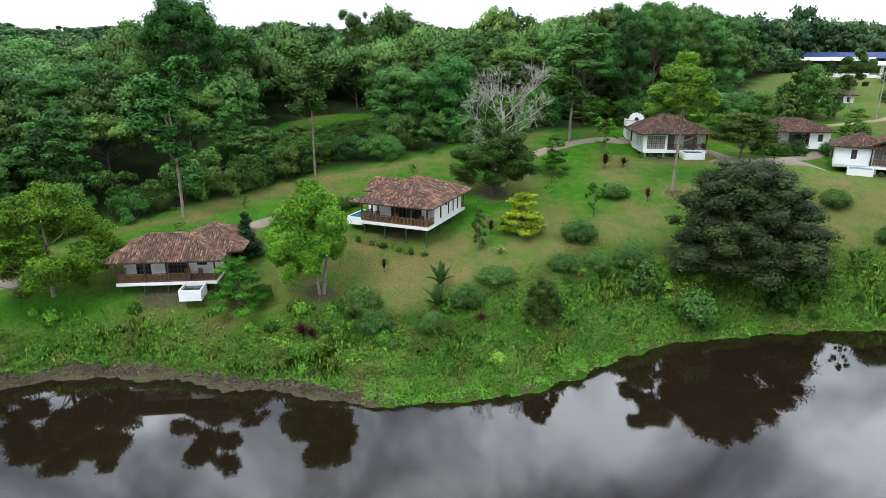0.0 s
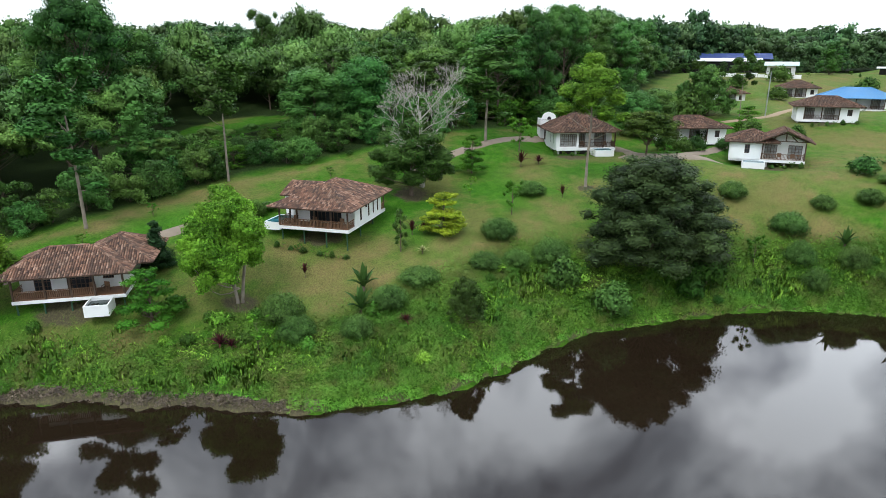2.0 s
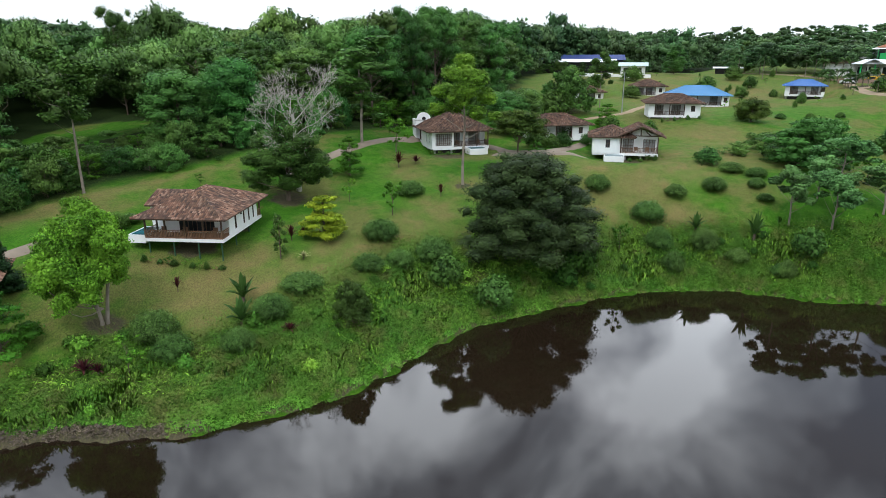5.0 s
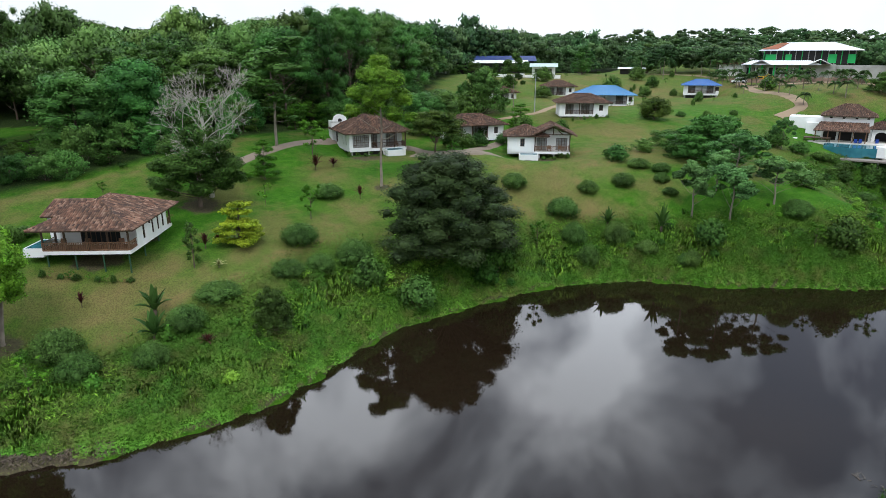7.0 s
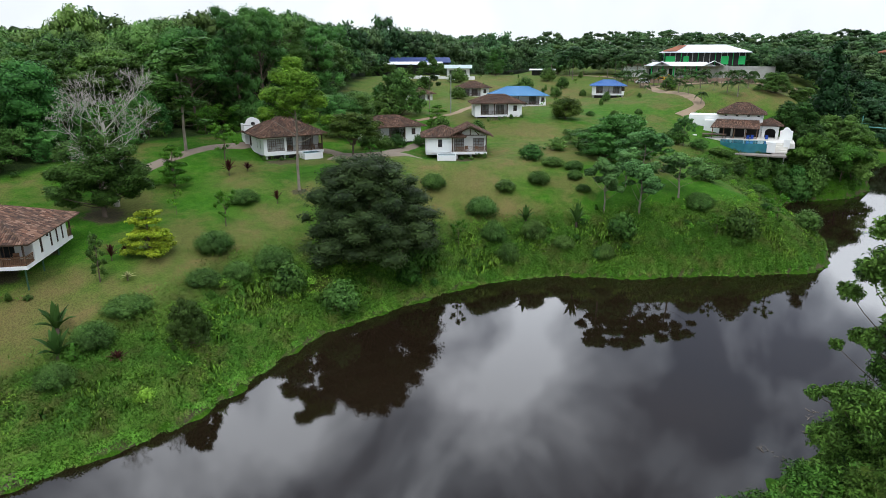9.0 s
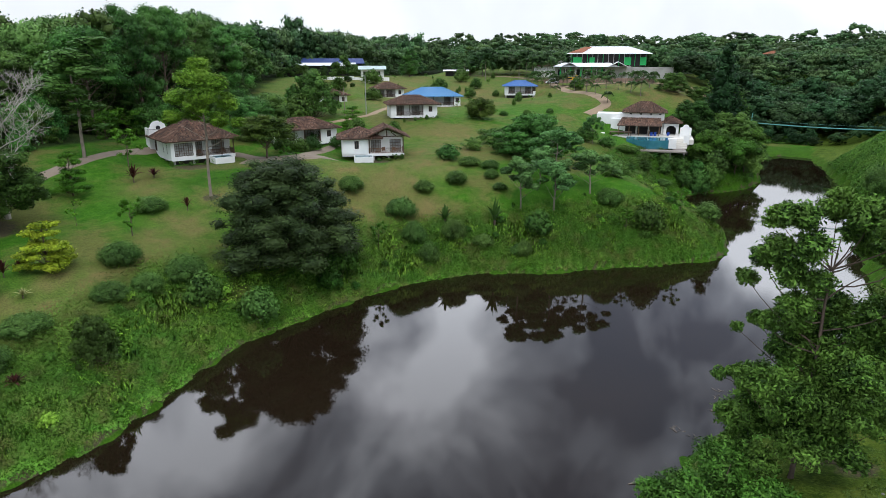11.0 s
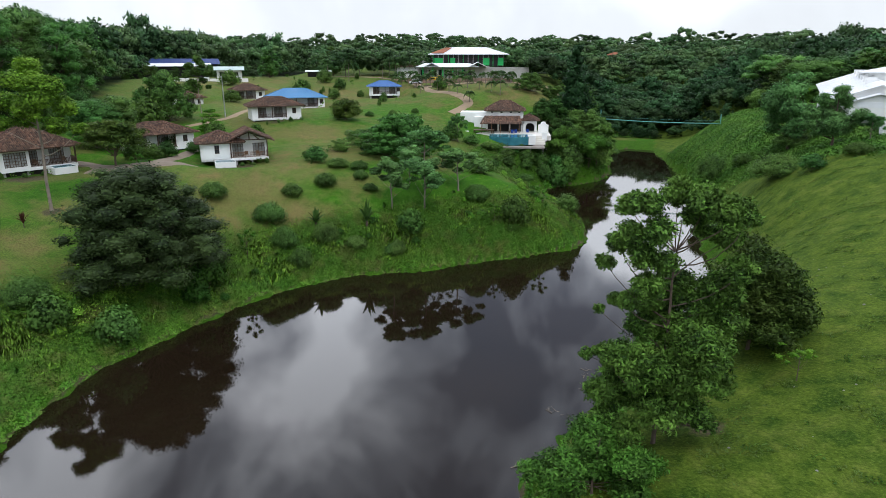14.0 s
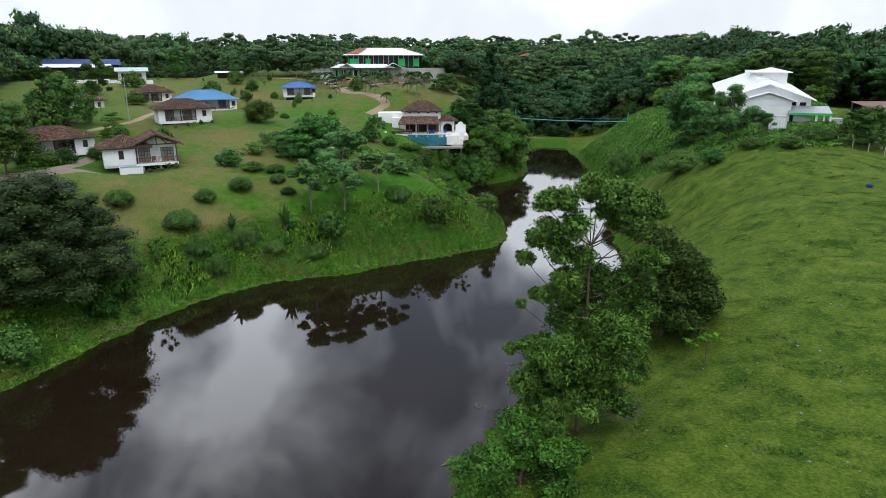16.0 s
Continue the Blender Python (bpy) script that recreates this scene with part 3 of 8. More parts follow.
dry_v = np.maximum(dry_v, 0.8 * np.exp(-((edge_d + 2.2) / 2.0) ** 2) * (fx < 8) * (fx > -60) * np.clip(0.75 + rough_, 0, 1))
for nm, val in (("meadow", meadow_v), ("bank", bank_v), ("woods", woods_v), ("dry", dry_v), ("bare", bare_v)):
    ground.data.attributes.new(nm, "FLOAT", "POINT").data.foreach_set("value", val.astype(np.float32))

# ---- the pond: still brown water ----
mat, n, l, bsdf = material("pond_water", 0.02, 0, 0.5)
n.remove(bsdf)
deep = n.new("ShaderNodeBsdfDiffuse")
l.new(ramp_node(n, l, noise_node(n, l, 0.05, 3), [(0.3, (0.0090, 0.0056, 0.0030)), (0.7, (0.0140, 0.0090, 0.0050))]), deep.inputs["Color"])
gloss = n.new("ShaderNodeBsdfGlossy")
gloss.inputs["Roughness"].default_value = 0.03
bp = n.new("ShaderNodeBump")
bp.inputs["Strength"].default_value, bp.inputs["Distance"].default_value = 0.05, 0.02
l.new(noise_node(n, l, 1.6, 3, stretch=(1, 1.6, 1)), bp.inputs["Height"])
l.new(bp.outputs[0], gloss.inputs["Normal"])
fres = n.new("ShaderNodeFresnel")
fres.inputs["IOR"].default_value = 1.6
mx = n.new("ShaderNodeMixShader")
l.new(fres.outputs[0], mx.inputs[0])
l.new(deep.outputs[0], mx.inputs[1])
l.new(gloss.outputs[0], mx.inputs[2])
l.new(mx.outputs[0], n["Material Output"].inputs["Surface"])
water = new("water", mesh_of("water", [(-420, -320, 0), (330, -320, 0), (330, 150, 0), (-420, 150, 0)], [(0, 1, 2, 3)], mat))
tagged(water, "still dark brown pond mirroring the clouds", "water", kind="structure")


def draped(name, line, width, mat, label, lift_=0.05):
    """A road that follows the ground along a line of (x, y)."""
    p = np.array(line, float)
    seg = np.hypot(*np.diff(p, axis=0).T)
    t_ = np.concatenate([[0], np.cumsum(seg)])
    k = np.arange(0, t_[-1], 1.0)
    cx, cy = np.interp(k, t_, p[:, 0]), np.interp(k, t_, p[:, 1])
    for _ in range(6):
        cx[1:-1], cy[1:-1] = (cx[:-2] + 2 * cx[1:-1] + cx[2:]) / 4, (cy[:-2] + 2 * cy[1:-1] + cy[2:]) / 4
    dx, dy = np.gradient(cx), np.gradient(cy)
    ln = np.hypot(dx, dy)
    nx_, ny_ = -dy / ln, dx / ln
    rows_ = []
    wv = np.array([width * (1 + 0.13 * noise.noise((q * 0.23, 5, 0))) for q in k])
    across = np.linspace(-0.5, 0.5, 7)
    for a in across:
        x_, y_ = cx + nx_ * wv * a, cy + ny_ * wv * a
        g = ground_at(x_, y_) + lift_ + 0.10 * (1 - (2 * abs(a)) ** 2) - (0.25 if abs(a) > 0.49 else 0)
        rows_.append(np.stack([x_, y_, g], -1))
    vs = np.stack(rows_, 1)
    m_, q_ = vs.shape[:2]
    ix = np.arange(m_ * q_).reshape(m_, q_)
    fq = np.stack([ix[:-1, :-1], ix[1:, :-1], ix[1:, 1:], ix[:-1, 1:]], -1).reshape(-1, 4)
    ob = new(name, mesh_of(name, vs.reshape(-1, 3), fq, mat, True))
    return tagged(ob, label, "road", kind="structure")


draped("road", [(-75, 60), (-58, 63), (-47.3, 67), (-42.9, 68.1), (-38.7, 70), (-31, 74.5), (-24.5, 78.2), (-19, 83), (-12, 86)], 2.9, M_ROAD, "narrow pale gravel road behind the villas")
draped("road", [(11, 101), (17.1, 106.4), (23.4, 111.6), (30.5, 116.5), (40, 122), (49, 121), (52.5, 114), (53, 106), (58, 101.5), (64, 106), (74, 113), (85.4, 116.2)], 2.9, M_ROAD, "narrow pale gravel road across the lawn")
draped("road", [(84, 131), (89, 131), (95, 131), (108, 139), (126, 153), (140, 160)], 2.4, M_ORANGEROAD, "narrow brown earth track between the far villas")
draped("road", [(50, 107), (54, 102.5), (58.4, 99.5), (64.5, 100.5)], 6.0, M_ROAD, "gravel turning place beside the villas")
draped("road", [(150, 104), (160, 104), (166, 113), (174, 128), (187.5, 142.4), (200, 158), (205, 180), (200, 205)], 3.8, M_ORANGEROAD, "orange earth road climbing the hill")
draped("road", [(187, 142), (205, 132), (225, 118), (250, 108)], 5.0, M_ORANGEROAD, "orange earth road along the hilltop")
draped("road", [(113, -20), (125, -14), (140, -15), (165, -15), (200, -18)], 5.5, M_ROAD, "gravel yard track beside the white hall")

# ---- roofs ----
TILE_W, TILE_L = 0.25, 0.42


def tiled(corners, rng):
    """Barrel tiles laid in courses over a flat roof plane; corners start with the two ends of the eave."""
    p = [Vector(c) for c in corners]
    u = (p[1] - p[0]).normalized()
    nrm = u.cross(p[-1] - p[0]).normalized()
    if nrm.z < 0:
        nrm = -nrm
    v = nrm.cross(u)
    if v.z < 0:
        v = -v
    poly = [((q - p[0]).dot(u), (q - p[0]).dot(v)) for q in p]
    us, vs_ = [q[0] for q in poly], [q[1] for q in poly]
    verts, faces = [], []

    def span(h):
        """The stretch of the plane at height h up the slope."""
        xs = []
        for (ax, ay), (bx, by) in zip(poly, poly[1:] + poly[:1]):
            if (ay <= h) != (by <= h):
                xs.append(ax + (bx - ax) * (h - ay) / (by - ay))
        return (min(xs), max(xs)) if len(xs) >= 2 else None

    h = -0.06
    while h < max(vs_) - 0.1:
        sp = span(max(h + TILE_L * 0.5, 0.02))
        if sp:
            count = int((sp[1] - sp[0]) / TILE_W)
            for i in range(count + 1):
                c = math.ceil(sp[0] / TILE_W) * TILE_W + i * TILE_W
                if c > sp[1]:
                    break
                c += rng.uniform(-0.015, 0.015)
                a, b = h + rng.uniform(-0.02, 0.02), h + TILE_L * 1.1
                o = len(verts)
                lo, hi = 0.045 + rng.uniform(0, 0.012), 0.02
                for vv, lift_ in ((a, lo), (b, hi)):
                    for du, dn in ((-0.095, 0.0), (-0.055, 0.085), (0.055, 0.085), (0.095, 0.0)):
                        verts.append(p[0] + u * (c + du) + v * vv + nrm * (dn + lift_))
                for k in range(3):
                    faces.append((o + k, o + k + 1, o + 5 + k, o + 4 + k))
                faces.append((o, o + 3, o + 2, o + 1))
        h += TILE_L
    return verts, faces


def caps(a, b, rng):
    """Ridge and hip caps along a line."""
    a, b = Vector(a), Vector(b)
    d = b - a
    count = max(1, int(d.length / 0.42))
    d.normalize()
    s = d.cross(Vector((0, 0, 1))).normalized()
    up = s.cross(d)
    verts, faces = [], []
    for i in range(count):
        o = len(verts)
        for t_, r in ((i * 0.42, 0.17), (i * 0.42 + 0.46, 0.14)):
            for k in range(5):
                w = math.pi * k / 4
                verts.append(a + d * t_ + s * (math.cos(w) * r) + up * (math.sin(w) * r * 0.8 + 0.02 + rng.uniform(0, 0.01)))
        for k in range(4):
            faces.append((o + k, o + k + 1, o + 6 + k, o + 5 + k))
    return verts, faces


def hip_planes(x0, x1, y0, y1, z, slope):
    w, d = x1 - x0, y1 - y0
    r = min(w, d) / 2
    top = z + r * slope
    if w >= d:
        a, b = (x0 + r, y0 + r, top), (x1 - r, y0 + r, top)
    else:
        a, b = (x0 + r, y0 + r, top), (x0 + r, y1 - r, top)
    c = [(x0, y0, z), (x1, y0, z), (x1, y1, z), (x0, y1, z)]
    if w >= d:
        planes = [[c[0], c[1], b, a], [c[1], c[2], b], [c[2], c[3], a, b], [c[3], c[0], a]]
        lines = [(c[0], a), (c[3], a), (c[1], b), (c[2], b), (a, b)]
    else:
        planes = [[c[0], c[1], a], [c[1], c[2], b, a], [c[2], c[3], b], [c[3], c[0], a, b]]
        lines = [(c[0], a), (c[1], a), (c[2], b), (c[3], b), (a, b)]
    return planes, lines


def gable_planes(x0, x1, y0, y1, z, slope, along="y"):
    if along == "y":
        m_ = (x0 + x1) / 2
        t_ = z + (x1 - x0) / 2 * slope
        return [[(x0, y1, z), (x0, y0, z), (m_, y0, t_), (m_, y1, t_)], [(x1, y0, z), (x1, y1, z), (m_, y1, t_), (m_, y0, t_)]], [((m_, y0, t_), (m_, y1, t_))]
    m_ = (y0 + y1) / 2
    t_ = z + (y1 - y0) / 2 * slope
    return [[(x0, y0, z), (x1, y0, z), (x1, m_, t_), (x0, m_, t_)], [(x1, y1, z), (x0, y1, z), (x0, m_, t_), (x1, m_, t_)]], [((x0, m_, t_), (x1, m_, t_))]


def thick_plane(corners, t_):
    """A slab of thickness t_ below a flat polygon."""
    k = len(corners)
    top = [Vector(c) for c in corners]
    low = [c - Vector((0, 0, t_)) for c in top]
    faces = [tuple(range(k)), tuple(range(2 * k - 1, k - 1, -1))]
    faces += [(i, i + k, (i + 1) % k + k, (i + 1) % k) for i in range(k)]
    return top + low, faces


def roof(parent, planes, lines, mat, seed, tiles=True, label="", soffit=None):
    rng = random.Random(seed)
    vs, fs = merge([thick_plane(p, 0.12) for p in planes])
    deck = child("roof", mesh_of("roof", vs, fs, soffit or M_DARKWOOD if tiles else mat), parent, label)
    if tiles:
        vs, fs = merge([tiled(p, rng) for p in planes] + [caps(a, b, rng) for a, b in lines])
        t_ = child("roof_tiles", mesh_of("roof_tiles", vs, fs, mat), deck, "weathered brown clay barrel tiles")
        t_["kind"] = "stuff"
    else:
        bits = []
        for p in planes:            # standing seams
            q = [Vector(c) for c in p]
            u = q[1] - q[0]
            count = int(u.length / 0.9)
            for i in range(1, count):
                a = q[0] + u * (i / count)
                tops = q[2:] if len(q) == 4 else [q[2], q[2]]
                hi_ = tops[1] + (tops[0] - tops[1]) * (i / count)
                bits.append(tube([a + Vector((0, 0, 0.03)), hi_ + Vector((0, 0, 0.03))], [0.035, 0.035], 4))
        if bits:
            vs, fs = merge(bits)
            child("seams", mesh_of("seams", vs, fs, mat), deck)
    return deck


# ---- joinery ----
def wall(parent, x0, x1, y0, y1, z0, z1, openings=(), mat=None, name="wall"):
    """A straight wall (thin in x or in y) with real openings (a, b, low, high) through it, as one closed mesh."""
    along_x = (x1 - x0) >= (y1 - y0)
    a0, a1 = (x0, x1) if along_x else (y0, y1)
    d0, d1 = (y0, y1) if along_x else (x0, x1)
    cut = [(a, b, z0 + lo, min(z0 + hi, z1 - 0.02)) for a, b, lo, hi in openings]
    us = sorted({a0, a1, *[c_[0] for c_ in cut], *[c_[1] for c_ in cut]})
    ws = sorted({z0, z1, *[c_[2] for c_ in cut], *[c_[3] for c_ in cut]})
    vs, fs, index = [], [], {}

    def vert(i, k, d):
        if (i, k, d) not in index:
            index[i, k, d] = len(vs)
            dd = d1 if d else d0
            vs.append((us[i], dd, ws[k]) if along_x else (dd, us[i], ws[k]))
        return index[i, k, d]

    def solid(i, k):
        if not (0 <= i < len(us) - 1 and 0 <= k < len(ws) - 1):
            return False
        u, w = (us[i] + us[i + 1]) / 2, (ws[k] + ws[k + 1]) / 2
        return not any(a < u < b and lo < w < hi for a, b, lo, hi in cut)

    for i in range(len(us) - 1):
        for k in range(len(ws) - 1):
            if not solid(i, k):
                continue
            fs.append((vert(i, k, 0), vert(i + 1, k, 0), vert(i + 1, k + 1, 0), vert(i, k + 1, 0)))
            fs.append((vert(i, k, 1), vert(i, k + 1, 1), vert(i + 1, k + 1, 1), vert(i + 1, k, 1)))
            for (di, dk), (p, q) in (((-1, 0), ((i, k), (i, k + 1))), ((1, 0), ((i + 1, k), (i + 1, k + 1))), ((0, -1), ((i, k), (i + 1, k))), ((0, 1), ((i, k + 1), (i + 1, k + 1)))):
                if not solid(i + di, k + dk):
                    fs.append((vert(*p, 0), vert(*q, 0), vert(*q, 1), vert(*p, 1)))
    return child(name, mesh_of(name, vs, fs, mat or M_WALL), parent)


def gable_end(parent, x0, x1, y0, y1, z, rise, mat=None):
    """A solid triangular gable standing on a wall."""
    m_ = (x0 + x1) / 2
    vs = [(x, y, zz) for y in (y0, y1) for x, zz in ((x0, z), (x1, z), (m_, z + rise))]
    fs = [(0, 1, 2), (5, 4, 3), (0, 3, 4, 1), (1, 4, 5, 2), (2, 5, 3, 0)]
    return child("gable", mesh_of("gable", vs, fs, mat or M_WALL), parent)


def window(parent, m, w, h, name="window", leaves=2, bars=2, curtain=False):
    """Dark timber frame with glazed leaves, in the plane y = 0 of m, standing on z = 0."""
    bm = bmesh.new()
    t_ = 0.07
    box_into(bm, 0, t_, -0.04, 0.06, 0, h)
    box_into(bm, w - t_, w, -0.04, 0.06, 0, h)
    box_into(bm, t_, w - t_, -0.04, 0.06, h - t_, h)
    box_into(bm, t_, w - t_, -0.04, 0.06, 0, t_)
    step = w / leaves
    for i in range(1, leaves):
        box_into(bm, i * step - 0.05, i * step + 0.05, -0.03, 0.05, t_, h - t_)
    for i in range(leaves):
        box_into(bm, (i + 0.5) * step - 0.03, (i + 0.5) * step + 0.03, -0.02, 0.03, t_, h - t_)
        for k in range(1, bars + 1):
            z = h * k / (bars + 1)
            box_into(bm, i * step + 0.05, (i + 1) * step - 0.05, -0.02, 0.03, z - 0.03, z + 0.03)
    fr = part(name, bm, M_DARKWOOD, parent, "dark timber framed window")
    fr.matrix_parent_inverse = Matrix.Identity(4)
    fr.matrix_basis = m
    bm = bmesh.new()
    box_into(bm, 0.02, w - 0.02, 0.005, 0.02, 0.02, h - 0.02)
    part("pane", bm, M_GLASS if not curtain else M_CURTAIN, fr)
    return fr


def railing(parent, a, b, z, h=0.95, mat=None, gap=0.19, posts=True):
    a, b = Vector((*a, z)), Vector((*b, z))
    d = b - a
    ang = math.atan2(d.y, d.x)
    L = d.length
    m = Matrix.Translation(a) @ Matrix.Rotation(ang, 4, "Z")
    bm = bmesh.new()
    box_into(bm, 0, L, -0.045, 0.045, h - 0.07, h)
    r = part("railing", bm, mat or M_WOOD, parent)
    r.matrix_basis = m
    bm = bmesh.new()
    box_into(bm, 0, L, -0.03, 0.03, 0.08, 0.14)
    part("bottom_rail", bm, mat or M_WOOD, r)
    vs = [(x, y, zz) for zz in (0.1, h - 0.05) for x, y in ((-0.03, -0.02), (0.03, -0.02), (0.03, 0.02), (-0.03, 0.02))]
    me = mesh_of("baluster", vs, [(k, (k + 1) % 4, 4 + (k + 1) % 4, 4 + k) for k in range(4)], mat or M_WOOD)
    for i in range(int(L / gap) + 1):
        child("baluster", me, r).matrix_basis = Matrix.Translation((min(i * gap, L), 0, 0))
    return r


def lodge_chair(parent_m, name="veranda_chair"):
    ch = thing(name, parent_m, "dark wooden armchair standing on the veranda", "chair", "veranda chairs")
    box("seat", -0.3, 0.3, -0.3, 0.3, 0.38, 0.45, M_WOOD, ch)
    box("backrest", -0.3, 0.3, 0.24, 0.3, 0.45, 0.95, M_WOOD, ch)
    for sx in (-0.27, 0.27):
        box("armrest", sx - 0.04, sx + 0.04, -0.3, 0.3, 0.62, 0.66, M_WOOD, ch)
        for sy in (-0.27, 0.27):
            box("leg", sx - 0.03, sx + 0.03, sy - 0.03, sy + 0.03, 0, 0.62, M_WOOD, ch)
    return ch


def chair_at(m, x, y, turn):
    lodge_chair(m @ pose(x, y, 0.001, 0, 0, turn))


def plunge_pool(parent, x0, x1, y0, y1, z0, z1, fence=True, water_mat=None, depth=0.04):
    """White masonry basin with a glassy railing round it."""
    bm = bmesh.new()
    t_ = 0.13
    box_into(bm, x0, x1, y0, y0 + t_, z0, z1)
    box_into(bm, x0, x1, y1 - t_, y1, z0, z1)
    box_into(bm, x0, x0 + t_, y0 + t_, y1 - t_, z0, z1)
    box_into(bm, x1 - t_, x1, y0 + t_, y1 - t_, z0, z1)
    box_into(bm, x0 + t_, x1 - t_, y0 + t_, y1 - t_, z0, z0 + 0.2)
    p = part("plunge_pool", bm, M_WALL, parent, "small white masonry plunge pool")
    bm = bmesh.new()
    box_into(bm, x0 + t_, x1 - t_, y0 + t_, y1 - t_, z1 - 0.4, z1 - depth)
    part("pool_water", bm, water_mat or M_POOL, p, "dark stagnant pool water" if water_mat else "clear blue pool water")


def stilts(parent, m, xs, ys, top=-0.3, mat=None, r=0.09):
    for x in xs:
        for y in ys:
            w = m @ Vector((x, y, 0))
            low = gz(w.x, w.y) - 0.3 - w.z
            if low < top - 0.2:
                bm = bmesh.new()
                bmesh.ops.create_cone(bm, cap_ends=True, segments=8, radius1=r, radius2=r, depth=top - low)
                bmesh.ops.translate(bm, vec=(x, y, (top + low) / 2), verts=bm.verts)
                part("stilt", bm, mat or M_GREENSTEEL, parent)


def slab(parent, x0, x1, y0, y1, t_=0.35, mat=None):
    return box("slab", x0, x1, y0, y1, -t_, 0, mat or M_WALL, parent, "white edged floor slab")


def posts(parent, xs, y, h, mat=None, w=0.09):
    for x in xs:
        box("post", x - w, x + w, y - w, y + w, 0, h, mat or M_DARKWOOD, parent)


def villa_one(m):
    """Long villa with a full-width veranda to the water (house with the veranda and small walled pool)."""
    h = thing("villa", m, "white stilted villa with brown tiled roof and long veranda", "house", "lakeside villas")
    W, D, H_ = 10.6, 9.5, 2.55
    slab(h, 0, W, 0, D)
    box("floor_deck", 0.1, W - 0.1, 0.1, 2.6, 0.0, 0.03, M_DECK, h)
    wall(h, 0, W, 2.6, 2.8, 0, H_ + 0.3, [(1.3, 2.9, 0, 2.1), (4.4, 7.0, 0, 2.2), (7.9, 9.0, 1.0, 2.1)])
    window(h, pose(1.3, 2.68, 0.02), 1.6, 2.08, leaves=2, bars=3)
    window(h, pose(4.4, 2.68, 0.02), 2.6, 2.18, leaves=3, bars=3)
    window(h, pose(7.9, 2.68, 1.0), 1.1, 1.1)
    wall(h, 0, 0.2, 2.8, D, 0, H_, [(4.2, 5.2, 0.9, 2.1)])
    wall(h, W - 0.2, W, 2.8, D, 0, H_, [(4.2, 5.2, 0.9, 2.1)])
    wall(h, 0.2, W - 0.2, D - 0.2, D, 0, H_)
    posts(h, (0.15, 3.1, 5.5, 7.7, W - 0.15), 0.15, H_)
    railing(h, (0.1, 0.15), (7.7, 0.15), 0.02)
    railing(h, (0.15, 2.6), (0.15, 0.2), 0.02)
    planes, lines = hip_planes(-1.0, W + 0.9, -0.9, 7.4, H_, 0.5)
    roof(h, planes, lines, M_TILE, 11)
    p2, l2 = hip_planes(5.4, W + 2.6, 1.6, D + 1.2, H_ + 0.22, 0.53)
    roof(h, p2, l2, M_TILE, 12)
    plunge_pool(h, 7.2, 9.5, -2.6, -0.12, -1.3, -0.1, True, M_DARKPOOL, 0.3)
    stilts(h, m, (0.3, 2.8, 5.3, 7.8, 10.3), (0.3, 4.5, 9.0))
    chair_at(m, 7.1, 1.6, 20)
    chair_at(m, 8.4, 1.4, -20)
    return h


